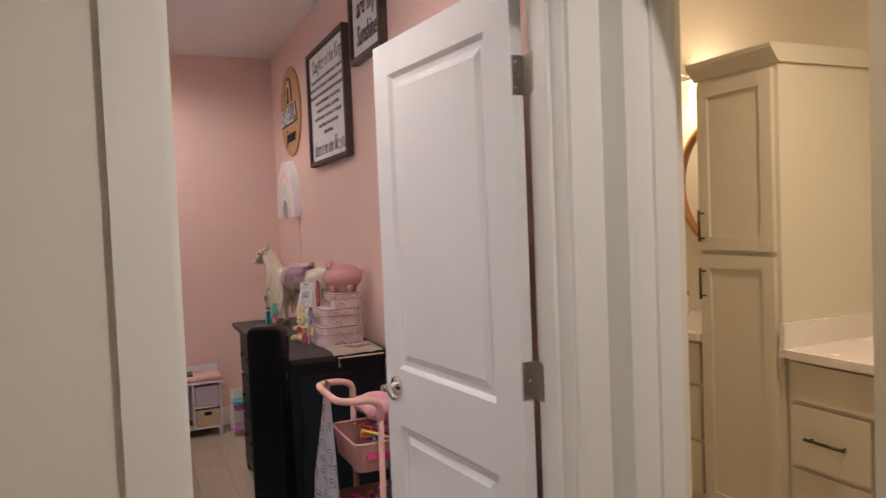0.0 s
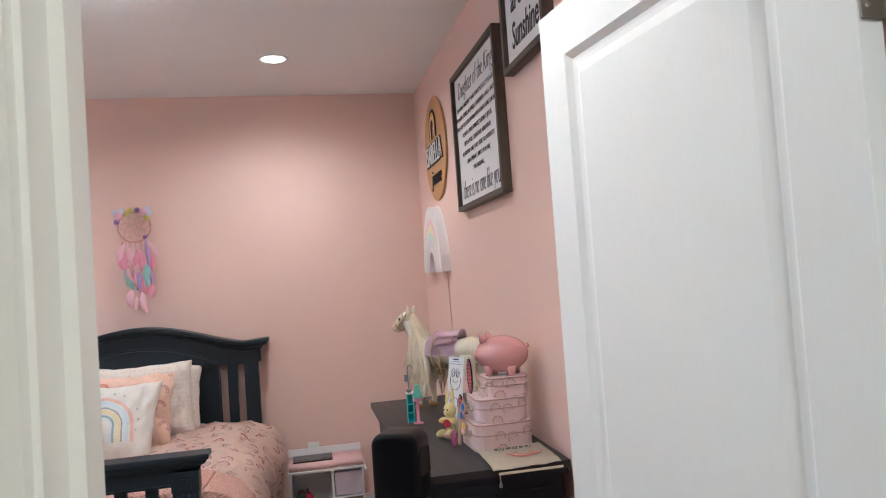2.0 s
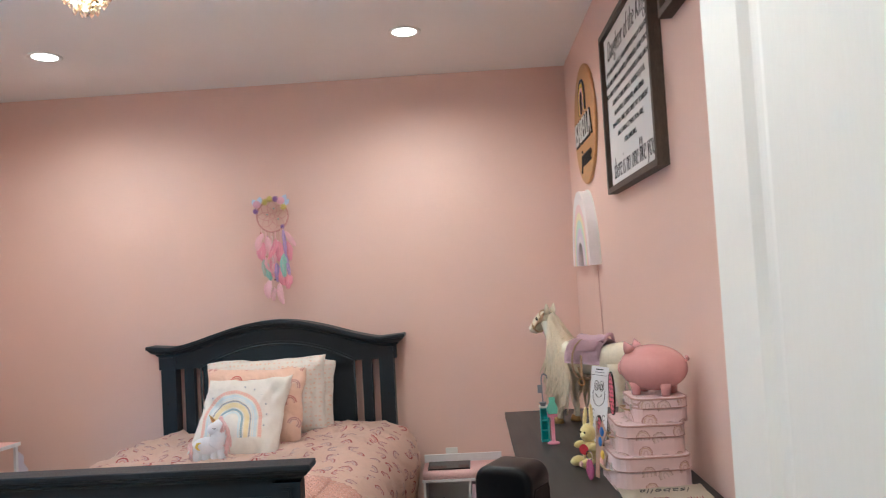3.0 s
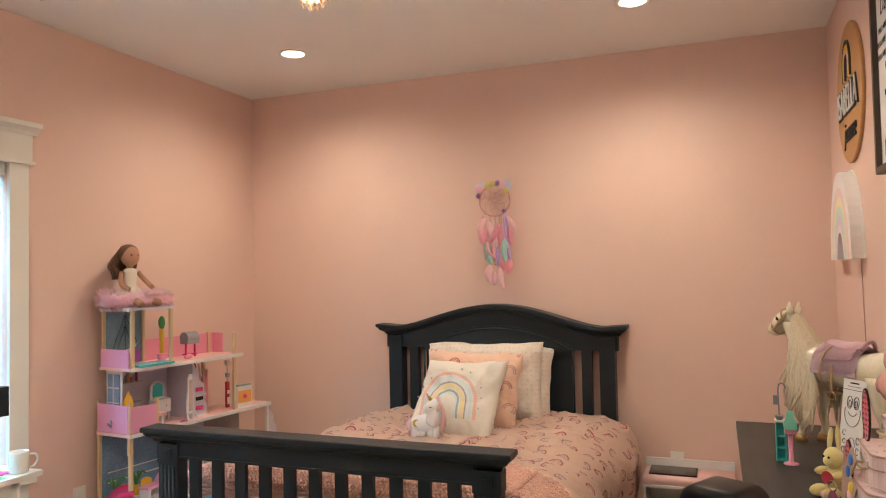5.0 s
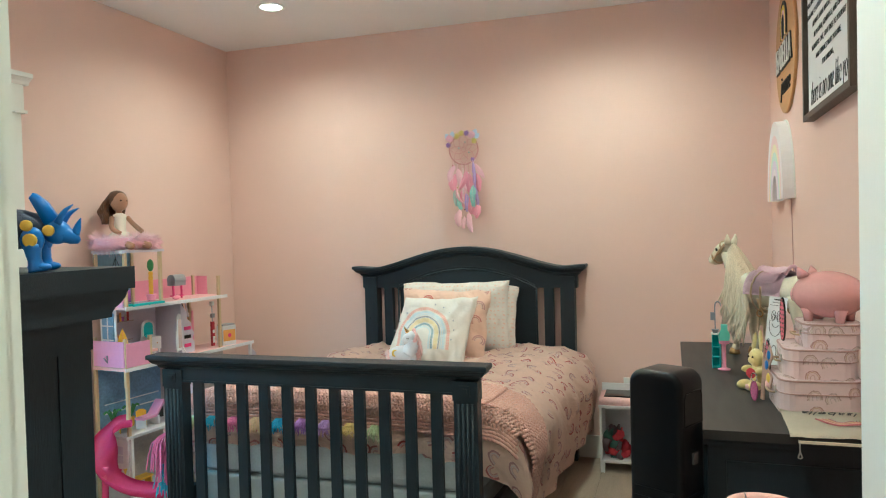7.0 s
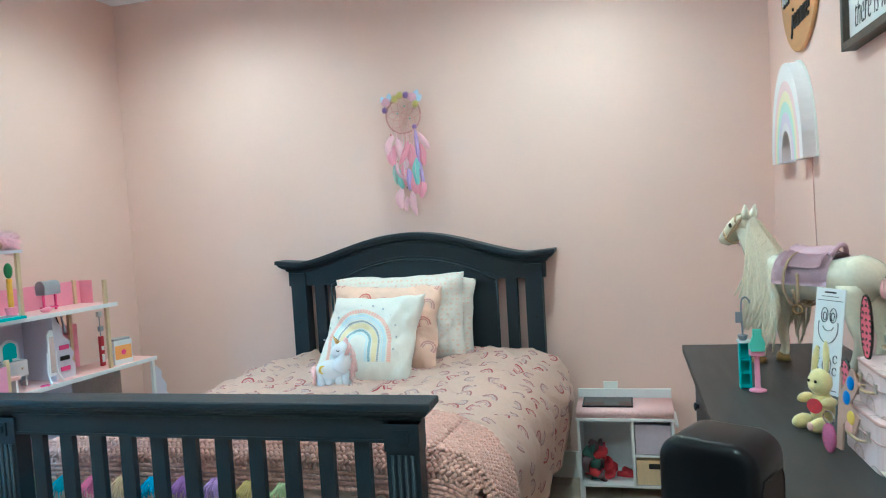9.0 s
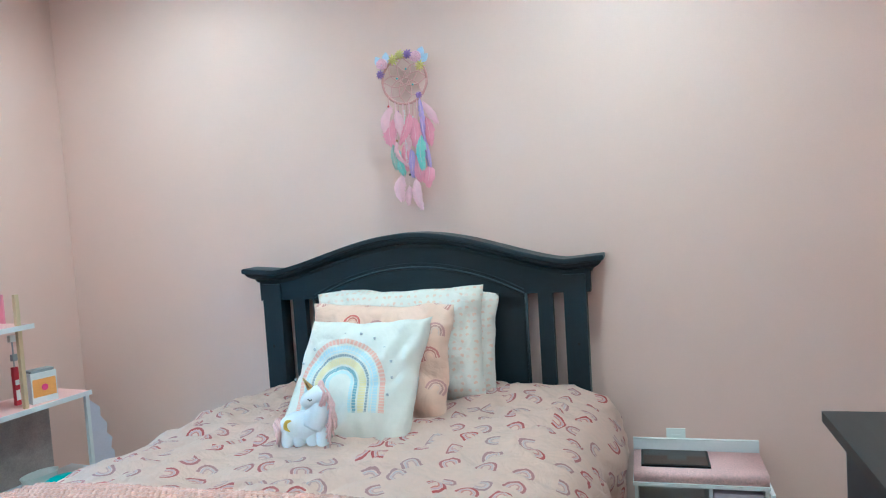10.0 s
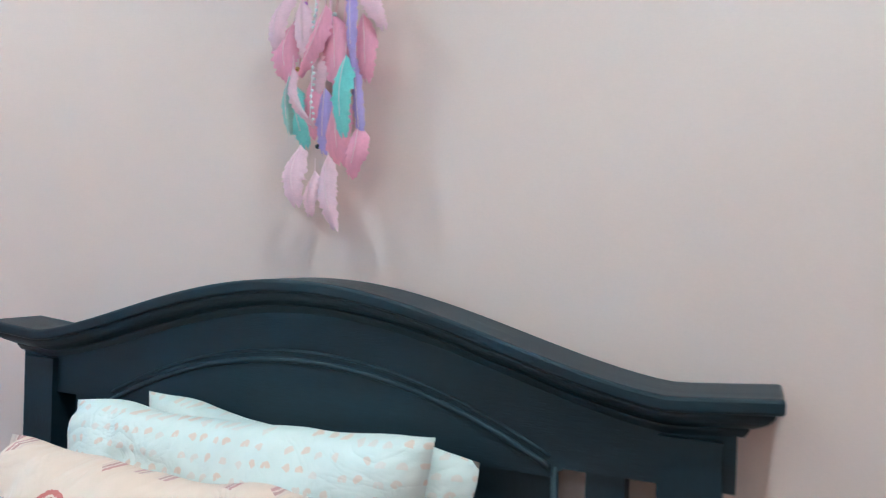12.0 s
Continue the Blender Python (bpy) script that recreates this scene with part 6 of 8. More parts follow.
SADDLE_PAD = mat("lilac_saddle_pad", (0.62, 0.44, 0.52), 0.7, scale=30, vary=0.1, bump=0.2)
P += [(saddle_shell(-0.105, 0.055, 0.073, -96, 96), SADDLE_PAD), (saddle_shell(-0.085, 0.030, 0.079, -58, 58, 0.006), SADDLE),
      (tube([(-0.085, 0, 0.352), (-0.06, 0, 0.347), (-0.02, 0, 0.342), (0.02, 0, 0.350), (0.032, 0, 0.362)], 0.012, 12, None, 5, [0.006, 0.010, 0.010, 0.009, 0.005], flat=2.4), SADDLE),
      (tube([(-0.096, -0.034, 0.340), (-0.104, -0.015, 0.362), (-0.106, 0.0, 0.367), (-0.104, 0.015, 0.362), (-0.096, 0.034, 0.340)], 0.007, 8, None, 4), SADDLE)]
P += [(tube([(0.012, 0.078 * math.sin(k * math.pi / 8), 0.262 + 0.083 * math.cos(k * math.pi / 8)) for k in range(-8, 9)], 0.006, 6, None, 1, flat=0.5), STRAP)]
for s in (-1, 1):
    P += [(tube([(-0.03, s * 0.078, 0.29), (-0.034, s * 0.081, 0.25), (-0.03, s * 0.080, 0.20)], 0.004, 6, None, 4), STRAP), (tube([(-0.03 + 0.013 * math.sin(a), s * 0.080, 0.186 + 0.013 * math.cos(a)) for a in [k * math.pi / 6 for k in range(13)]], 0.003, 6, None, 1), HOOF)]
P += [(tube([(-0.01, -0.07, 0.24), (-0.01, -0.05, 0.20), (-0.01, 0, 0.186), (-0.01, 0.05, 0.20), (-0.01, 0.07, 0.24)], 0.005, 6, None, 4), STRAP), (tube([(0.175, -0.031, 0.45), (0.19, -0.034, 0.42), (0.222, -0.026, 0.40), (0.238, 0, 0.405), (0.222, 0.026, 0.40), (0.19, 0.034, 0.42), (0.175, 0.031, 0.45)], 0.0035, 6, None, 3), STRAP),
      (tube([(0.245, -0.02, 0.378), (0.22, -0.035, 0.35), (0.16, -0.062, 0.33), (0.05, -0.06, 0.345)], 0.002, 5, None, 4), SADDLE)]
for s in (-1, 1):
    P += [(tube([(0.178, s * 0.026, 0.452), (0.192, s * 0.034, 0.430), (0.215, s * 0.033, 0.402), (0.232, s * 0.027, 0.385)], 0.0038, 6, None, 4), STRAP), (ball(0.234, s * 0.028, 0.388, 0.007, 0.003, 0.007, None, 8, 6), HOOF)]
P += [(tube([(0.238 + 0.012 * math.sin(a), 0.027 * math.cos(a), 0.392 + 0.024 * math.sin(a)) for a in [k * math.pi / 8 for k in range(17)]], 0.004, 6, None, 1), STRAP),
      (tube([(0.190 + 0.016 * math.sin(a), 0.034 * math.cos(a), 0.436 + 0.026 * math.sin(a)) for a in [k * math.pi / 8 for k in range(9)]], 0.0035, 6, None, 1), STRAP)]
fused("toy_horse", P, "pearly white toy horse with long cream mane and mauve saddle", "toy horse", pose(1.085, 4.145, DZ, 0, 0, 132) @ Matrix.Diagonal((1.06, 1.02, 0.968, 1)))

# stacked rainbow-print cardboard suitcases
CASEPRINT = arcs("rainbow_print_cardboard", (0.68, 0.52, 0.53), [(0.004, 0.0065, (0.50, 0.34, 0.32)), (0.008, 0.0105, (0.62, 0.46, 0.46)), (0.012, 0.0145, (0.52, 0.36, 0.28)), (0.0155, 0.0185, (0.42, 0.25, 0.23))], 0.056, density=0.85, rough=0.45, jitter=0.6, turn=0.8)


def uv_box_faces(bm):
    uvl = bm.loops.layers.uv.verify()
    for f in bm.faces:
        n = f.normal
        for lp in f.loops:
            c = lp.vert.co
            lp[uvl].uv = (c.x + c.y * 0.7, c.z + 0.3) if abs(n.z) < 0.5 else (c.x, c.y)


def suitcase(x, y, z, w, d, h, rz, label):
    s = thing("suitcase_box", x, y, z, label, "storage box", rz=rz, group="stacked suitcase boxes")
    def rr(w, d, r=0.036):
        out = []
        for cx, cy, a0 in ((w / 2 - r, d / 2 - r, 0), (-w / 2 + r, d / 2 - r, 90), (-w / 2 + r, -d / 2 + r, 180), (w / 2 - r, -d / 2 + r, 270)):
            for k in range(5):
                a = radians(a0 + k * 22.5)
                out.append((cx + r * math.cos(a), cy + r * math.sin(a)))
        return out
    for nm, z0, z1, e in (("case_bottom", 0.0, h * 0.6, 0.0), ("case_lid", h * 0.6 + 0.0015, h - 0.0005, 0.0015)):
        bm = prism(rr(w + e, d + e), z0, z1, axis='z')
        bm.normal_update()
        uv_box_faces(bm)
        part(nm, bm, CASEPRINT, s)
    part("metal_edge", tube([(px, py, h - 0.002) for px, py in rr(w, d)] + [(w / 2, d / 2 - 0.036, h - 0.002)], 0.0028, 6, None, 1), mat("rose_edge_trim", (0.42, 0.26, 0.24), 0.4), s)
    part("lid_lip", tube([(px, py, h * 0.6) for px, py in rr(w + 0.002, d + 0.002)] + [(w / 2 + 0.001, d / 2 - 0.035, h * 0.6)], 0.0018, 6, None, 1), mat("rose_edge_trim", (0.42, 0.26, 0.24), 0.4), s)
    part("handle", tube([(-w / 2, -0.03, h * 0.45), (-w / 2 - 0.014, -0.025, h * 0.47), (-w / 2 - 0.016, 0.025, h * 0.47), (-w / 2, 0.03, h * 0.45)], 0.003, 6), STRAP, s, "small metal handle", smooth=True)
    for y2 in (-0.045, 0.045):
        part("clasp", box(-w / 2 - 0.004, -w / 2, y2 - 0.006, y2 + 0.006, h * 0.5, h * 0.72), NICKEL, s, bevel=0.001)
    return s


suitcase(1.108, 3.39, DZ, 0.205, 0.225, 0.092, 2, "large pink suitcase box printed with rainbows")
suitcase(1.116, 3.395, DZ + 0.0925, 0.182, 0.200, 0.080, -1, "medium pink suitcase box printed with rainbows")
suitcase(1.148, 3.40, DZ + 0.173, 0.150, 0.165, 0.066, 1, "small pink suitcase box printed with rainbows")
# piggy bank
PIGM = mat("glazed_pink_ceramic", (0.66, 0.33, 0.33), 0.15, scale=10, vary=0.04, bump=0.0, coat=0.6)
P = [(ball(0, 0, 0.083, 0.104, 0.080, 0.073, None, 32, 20), PIGM), (lathe([(0.024, 0), (0.022, 0.016), (0.016, 0.019)], 18, None, pose(-0.088, 0, 0.078, 0, -90, 0)), PIGM), (lathe([(0.018, 0), (0.014, 0.014), (0.002, 0.034)], 12, None, pose(-0.058, -0.036, 0.138, 18, -22, 0)), PIGM), (lathe([(0.018, 0), (0.014, 0.014), (0.002, 0.034)], 12, None, pose(-0.058, 0.036, 0.138, -18, -22, 0)), PIGM), (ball(-0.088, -0.028, 0.100, 0.0035), DARK), (ball(-0.088, 0.028, 0.100, 0.0035), DARK), (tube([(0.09, 0, 0.10), (0.105, 0.004, 0.11), (0.104, -0.006, 0.12)], 0.005, 6), PIGM)]
for x in (-0.045, 0.045):
    for y in (-0.035, 0.035):
        P.append((lathe([(0.013, 0), (0.015, 0.02), (0.022, 0.04)], 14, None, Matrix.Translation((x, y, 0))), PIGM))
fused("piggy_bank", P, "shiny pink ceramic piggy bank on the stacked boxes", "piggy bank", pose(1.152, 3.40, DZ + 0.2395, 0, 0, -32) @ Matrix.Diagonal((0.93, 0.93, 0.90, 1)))

# canvas pouch hanging over the dresser's edge
bm = bmesh.new()
rows = []
for j in range(13):
    row = []
    for i in range(17):
        u, v = i / 16, j / 12
        x = 1.008 + 0.225 * u - 0.008 * (1 - v)
        y = 3.05 + 0.245 * v + 0.01 * u
        z = DZ + 0.010 + 0.008 * math.sin(math.pi * u) * math.sin(math.pi * v) + 0.004 * noise.noise(Vector((u * 6, v * 6, 3)))
        if y < 3.085:
            z -= (3.085 - y) * 0.25
        row.append(bm.verts.new((x, y, z)))
    rows.append(row)
for j in range(12):
    for i in range(16):
        bm.faces.new((rows[j][i], rows[j][i + 1], rows[j + 1][i + 1], rows[j + 1][i]))
bmesh.ops.solidify(bm, geom=bm.faces[:], thickness=0.008)
bmesh.ops.recalc_face_normals(bm, faces=bm.faces)
pouch = thing("canvas_pouch", 1.0, 3.05, DZ, "cream canvas zip pouch with script name and red rainbow", "pouch")
for v in bm.verts:
    v.co -= Vector((1.0, 3.05, DZ))
part("pouch_body", bm, CREAMCLOTH, pouch, smooth=True)
part("zip", box(0.018, 0.225, -0.004, 0.002, -0.012, -0.006), mat("zip_tape", (0.70, 0.62, 0.50), 0.7), pouch)
part("zip_pull", tube([(0.02, -0.004, -0.01), (0.02, -0.008, -0.03), (0.024, -0.008, -0.045), (0.016, -0.008, -0.045), (0.02, -0.008, -0.03)], 0.0018, 6), NICKEL, pouch, smooth=True)
words("isabella", 0.046, Matrix.Translation((0.12, 0.17, 0.021)) @ Matrix.Rotation(radians(180), 4, 'Z'), INK, pouch, depth=0.0006, shear=0.4, bold=-0.0008)
for r, c in ((0.060, (0.45, 0.12, 0.14)), (0.053, (0.66, 0.40, 0.30)), (0.046, (0.55, 0.22, 0.20)), (0.039, (0.62, 0.45, 0.25)), (0.032, (0.40, 0.16, 0.20))):
    part("printed_arch", tube([(0.135 - r * math.cos(math.pi * k / 12), 0.115 - r * 0.8 * math.sin(math.pi * k / 12), 0.020 + 0.002 * math.sin(k)) for k in range(13)], 0.0022, 6, None, 1, flat=0.5), mat("arch_print_%d" % int(r * 1000), c, 0.8), pouch)

# yellow plush bunny
BUN = mat("yellow_plush", (0.76, 0.66, 0.30), 0.95, scale=90, vary=0.1, bump=0.6, sheen=0.5)
bun = thing("plush_bunny", 0.985, 3.572, DZ, "small yellow plush bunny sitting on the dresser", "stuffed toy", rz=-55)
bun.scale = (0.86, 0.86, 0.92)
for nm, c, r, m, mt in (("body", (0, 0, 0.045), (0.030, 0.027, 0.045), None, BUN), ("head", (0, -0.006, 0.108), (0.029, 0.027, 0.032), None, BUN), ("muzzle", (0, -0.026, 0.102), (0.015, 0.012, 0.012), None, BUN),
                         ("ear", (-0.017, 0.0, 0.158), (0.009, 0.006, 0.036), Matrix.Rotation(0.2, 4, 'Y'), BUN), ("ear", (0.013, 0.002, 0.166), (0.009, 0.006, 0.040), None, BUN), ("leg", (-0.025, -0.040, 0.018), (0.014, 0.032, 0.017), None, BUN), ("leg", (0.025, -0.040, 0.018), (0.014, 0.032, 0.017), None, BUN),
                         ("arm", (-0.034, -0.018, 0.068), (0.011, 0.026, 0.012), None, BUN), ("arm", (0.034, -0.018, 0.068), (0.011, 0.026, 0.012), None, BUN), ("paw_pad", (0.025, -0.070, 0.02), (0.009, 0.004, 0.010), None, PALEPINK), ("eye", (-0.010, -0.032, 0.114), (0.0035, 0.003, 0.0035), None, DARK), ("eye", (0.010, -0.032, 0.114), (0.0035, 0.003, 0.0035), None, DARK)):
    part(nm, ball(*c, *r, None, 16, 10, m), mt, bun, smooth=True)
tag = thing("swing_tag", 0.961, 3.534, DZ + 0.058, "red heart-shaped paper tag on the bunny", "tag")
part("tag_card", lathe([(0.016, 0), (0.016, 0.0015)], 16, None, pose(0, 0, 0, 90, 0, -40)), RED, tag)
# drawing card leaning by the horse
card = thing("drawing_card", 1.055, 3.86, DZ, "white card with a drawn face leaning on the dresser", "card", rz=-58)
lean = Matrix.Rotation(radians(-8), 4, 'X')
cb = part("card_sheet", box(-0.044, 0.044, -0.001, 0.001, 0, 0.262), PAPER, card)
cb.matrix_basis = lean


def drawn(cx, cz, rx, rz, a0=0.0, a1=360.0, n=22):
    """A pen line round part of an oval on the card."""
    part("drawn_line", tube([(cx + rx * math.cos(radians(a0 + (a1 - a0) * k / n)), -0.0016, cz + rz * math.sin(radians(a0 + (a1 - a0) * k / n))) for k in range(n + 1)], 0.0010, 4, None, 1), INK, cb)


for sx in (-1, 1):
    drawn(sx * 0.013, 0.195, 0.010, 0.018)
    drawn(sx * 0.012, 0.192, 0.005, 0.010)
drawn(0, 0.172, 0.017, 0.016, 200, 340)
drawn(0, 0.165, 0.030, 0.040, 160, 380)
drawn(0.004, 0.070, 0.013, 0.024)
for cx, cz, rx, rz in ((-0.026, 0.105, 0.006, 0.008), (-0.024, 0.080, 0.005, 0.007), (-0.026, 0.055, 0.006, 0.008), (-0.020, 0.030, 0.007, 0.006), (0.028, 0.088, 0.006, 0.010), (0.028, 0.058, 0.006, 0.010)):
    drawn(cx, cz, rx, rz, 20, 330, 12)
for x, w, z in ((0, 0.034, 0.250), (0, 0.050, 0.241), (0, 0.076, 0.231), (0, 0.076, 0.010)):
    part("written_line", box(x - w / 2, x + w / 2, -0.0022, -0.001, z, z + (0.004 if w < 0.04 else 0.0014)), INK, cb)
# ladybird-pattern fans and a wooden butterfly
SPOT = arcs("red_black_dot_print", (0.62, 0.10, 0.16), [(0.0, 0.004, (0.01, 0.01, 0.01))], 0.013, jitter=0.2)
for x, y, z, h, rz, rx in ((1.042, 3.46, 1.122, 0.125, -78, 0), (0.999, 3.445, 1.006, 0.112, -80, 0)):
    f = tagged(new("ladybird_wing"), "red oval cut-out with black dots", "cut-out")
    f.matrix_world = pose(x, y, z, rx, 0, rz)
    bm = prism([(0.019 * math.cos(2 * math.pi * k / 20), h / 2 * math.sin(2 * math.pi * k / 20)) for k in range(20)], -0.002, 0.002)
    uvl = bm.loops.layers.uv.verify()
    for fc in bm.faces:
        for lp in fc.loops:
            lp[uvl].uv = (lp.vert.co.x, lp.vert.co.z)
    part("wing_board", bm, SPOT, f)
    part("wing_rim", tube([(0.019 * math.cos(2 * math.pi * k / 20), 0, h / 2 * math.sin(2 * math.pi * k / 20)) for k in range(21)], 0.0028, 6, None, 1), DARK, f)
bf = tagged(new("painted_butterfly"), "flat wooden butterfly painted blue, yellow and violet", "cut-out")
bf.matrix_world = pose(0.986, 3.44, DZ + 0.086, -4, 0, -72)
part("butterfly_board", prism([(-0.006, -0.085), (0.012, -0.085), (0.014, -0.03), (0.045, -0.05), (0.06, -0.01), (0.03, 0.01), (0.055, 0.05), (0.03, 0.08), (0.004, 0.03), (-0.004, 0.075)], -0.002, 0.002), mat("bare_craft_wood", (0.45, 0.30, 0.24), 0.6), bf)
for x, z, mt in ((0.03, 0.05, BLUE), (0.035, -0.015, YELLOW), (0.02, 0.02, BLUE), (0.03, -0.035, PALEPINK)):
    part("painted_spot", ball(x, -0.002, z, 0.012, 0.002, 0.014, None, 8, 6), mt, bf, smooth=True)
kr = tagged(new("sequin_keyring"), "sparkly pink heart keyring", "keyring")
kr.matrix_world = pose(0.957, 3.41, DZ + 0.031, 0, 0, -55)
part("heart", ball(0, 0, 0, 0.016, 0.006, 0.030, None, 14, 10), mat("pink_glitter", (0.60, 0.16, 0.34), 0.2, metal=0.5, scale=300, vary=0.5, bump=0.8), kr, smooth=True)
part("ring", tube([(0.012 * math.cos(2 * math.pi * k / 14), 0, 0.040 + 0.012 * math.sin(2 * math.pi * k / 14)) for k in range(15)], 0.0018, 6, None, 1), CHROME, kr)
# hair-styling toy set: teal box with mint cup, pink stand, grey hook
st = thing("toy_styling_stand", 0.885, 3.90, DZ, "teal and pink plastic toy salon shelf and mint chair", "toy")
st.scale = (0.84, 0.84, 0.94)
case = part("teal_case", box(-0.020, -0.016, 0.0, 0.034, 0, 0.128), TEAL, st, "teal open shelf", bevel=0.001)
part("case_side", box(0.010, 0.014, 0.0, 0.034, 0, 0.128), TEAL, case, bevel=0.001)
part("case_back", box(-0.016, 0.010, 0.030, 0.034, 0, 0.128), TEAL, case)
for z in (0.002, 0.04, 0.078):
    part("case_shelf", box(-0.016, 0.010, 0.002, 0.030, z, z + 0.003), TEAL, case)
part("white_top", box(-0.022, 0.016, -0.002, 0.036, 0.128, 0.134), WHITE_PLASTIC, case, "white top", bevel=0.001)
part("basin", lathe([(0.010, 0.134), (0.015, 0.146), (0.016, 0.148), (0.012, 0.147)], 16, None, Matrix.Translation((-0.006, 0.016, 0))), mat("grey_toy_plastic", (0.22, 0.23, 0.27), 0.4), case, "grey basin", smooth=True)
chair = part("pink_column", lathe([(0.026, 0), (0.026, 0.003), (0.012, 0.007), (0.008, 0.010), (0.008, 0.092), (0.012, 0.100)], 20, None, Matrix.Translation((0.026, -0.024, 0))), mat("toy_pink_plastic", (0.78, 0.30, 0.45), 0.35), st, "pink pedestal", smooth=True)
part("chair_seat", box(0.006, 0.046, -0.042, -0.008, 0.100, 0.114), mat("toy_pink_plastic", (0.78, 0.30, 0.45), 0.35), chair, "pink seat", bevel=0.005, seg=3)
part("chair_back", prism([(0.006, 0.112), (0.004, 0.135), (0.010, 0.150), (0.013, 0.155), (0.013, 0.174), (0.039, 0.174), (0.039, 0.155), (0.042, 0.150), (0.048, 0.135), (0.046, 0.112)], -0.048, -0.038), MINT, chair, "mint chair back", bevel=0.003)
for x in (0.004, 0.044):
    part("armrest", box(x, x + 0.004, -0.040, -0.012, 0.118, 0.132), MINT, chair, bevel=0.0015)
part("hook", tube([(-0.004, 0.030, 0.13), (-0.006, 0.030, 0.23), (0.002, 0.026, 0.252), (0.014, 0.022, 0.248), (0.018, 0.020, 0.236)], 0.0028, 6), mat("grey_toy_plastic", (0.22, 0.23, 0.27), 0.4), st, "grey hook", smooth=True)
part("grey_block", box(-0.024, -0.004, 0.022, 0.032, 0.182, 0.212), mat("grey_toy_plastic", (0.22, 0.23, 0.27), 0.4), st, bevel=0.002)

# ---- dollhouse on the left wall ----
dh = thing("dollhouse", -1.985, 4.20, 0, "tall four-storey wooden dollhouse in pink, lilac and white", "dollhouse", rz=82.8)
DHM = pose(-1.985, 4.20, 0, 0, 0, 82.8)
NIGHT = mat("dusk_blue_print", (0.16, 0.27, 0.36), 0.5, scale=14, vary=0.25, bump=0.0)
BEACH = mat("beach_blue_print", (0.20, 0.34, 0.52), 0.5, scale=10, vary=0.3, bump=0.0)
TILEPR = mat("white_tile_print", (0.66, 0.64, 0.66), 0.45, scale=20, vary=0.1)
GREYWOOD = mat("greige_print", (0.42, 0.36, 0.34), 0.5, scale=20, vary=0.2)
ORCHID = mat("orchid_pink_board", (0.74, 0.33, 0.52), 0.4, scale=10, vary=0.04, bump=0.02)
GREEN = mat("leaf_green", (0.06, 0.25, 0.07), 0.5, scale=40, vary=0.2)
SURF = mat("surfboard_yellow", (0.80, 0.46, 0.04), 0.35, scale=30, vary=0.1)
ORANGE = mat("orange_print", (0.80, 0.38, 0.10), 0.45)
GREYPL = mat("silver_grey_plastic", (0.32, 0.33, 0.36), 0.35, scale=20, vary=0.08)
HD = 0.235


def dp(name, x0, x1, y0, y1, z0, z1, m, label="", bevel=0.0015, parent=None):
    return part(name, box(x0, x1, y0, y1, z0, z1), m, parent or dh, label, bevel=bevel)


# storeys
dp("platform", -0.03, 1.04, 0.0, HD, 0.355, 0.37, TILEPR)
dp("platform", -0.03, 0.965, -0.012, HD, 0.715, 0.73, PALEPINK, "pink floor with white edge")
dp("platform_edge", -0.033, 0.968, -0.016, -0.012, 0.713, 0.732, WHITEBOARD)
dp("platform", -0.012, 0.74, -0.008, HD, 1.035, 1.05, PALEPINK)
dp("platform_edge", -0.015, 0.743, -0.012, -0.008, 1.033, 1.052, WHITEBOARD)
dp("platform", -0.02, 1.0, -0.005, HD, 0.0, 0.02, WHITEBOARD)
roof = dp("roof", -0.015, 0.255, -0.01, HD, 1.335, 1.347, LILAC)
for k in range(7):
    part("scallop", rod((-0.018, 0.01 + k * 0.034, 1.338), (0.03, 0.01 + k * 0.034, 1.345), 0.010, 8), WHITEBOARD, roof)
# posts
for x, y, z0, z1, mt in ((0.0, 0.004, 1.05, 1.335, BRIGHTWOOD), (0.0, HD - 0.012, 1.05, 1.335, BRIGHTWOOD), (0.235, 0.004, 1.05, 1.335, BRIGHTWOOD), (0.235, HD - 0.014, 1.05, 1.335, BRIGHTWOOD),
                         (0.685, 0.004, 0.73, 1.17, BRIGHTWOOD), (0.69, HD - 0.02, 1.05, 1.17, BRIGHTWOOD), (-0.025, -0.008, 0.63, 0.885, BRIGHTWOOD), (-0.025, HD - 0.014, 0.0, 0.885, BRIGHTWOOD), (0.135, -0.008, 0.715, 0.885, BRIGHTWOOD),
                         (-0.012, 0.002, 0.37, 0.715, BRIGHTWOOD), (0.62, HD - 0.05, 0.73, 1.035, BRIGHTWOOD), (0.95, 0.0, 0.37, 0.715, WHITEBOARD), (0.0, 0.002, 0.02, 0.355, WHITEBOARD)):
    dp("post", x, x + 0.016, y, y + 0.016, z0, z1, mt, bevel=0.002)
# boards and printed walls
dp("back_wall", 0.0, 0.13, HD - 0.006, HD, 1.05, 1.335, NIGHT, "printed dusk harbour scene")
dp("back_wall", 0.015, 0.23, HD - 0.008, HD - 0.003, 1.05, 1.335, NIGHT, "printed dusk harbour scene")
dp("rail_board", -0.012, -0.006, 0.015, HD - 0.01, 1.05, 1.14, ORCHID, "pink rail board")
dp("rail_board", 0.25, 0.74, HD - 0.008, HD, 1.05, 1.165, PINKPLY, "pink rail board")
dp("rail_board", 0.734, 0.74, HD - 0.09, HD - 0.01, 1.05, 1.165, PINKPLY, "pink rail board")
dp("rail_board", -0.03, -0.024, 0.0, HD - 0.01, 0.735, 0.87, ORCHID, "pink balcony board")
dp("rail_board", -0.02, 0.135, -0.01, -0.004, 0.735, 0.86, ORCHID, "pink balcony board")
dp("back_wall", 0.03, 0.42, HD - 0.006, HD, 0.73, 1.035, LILAC, "lilac printed wall")
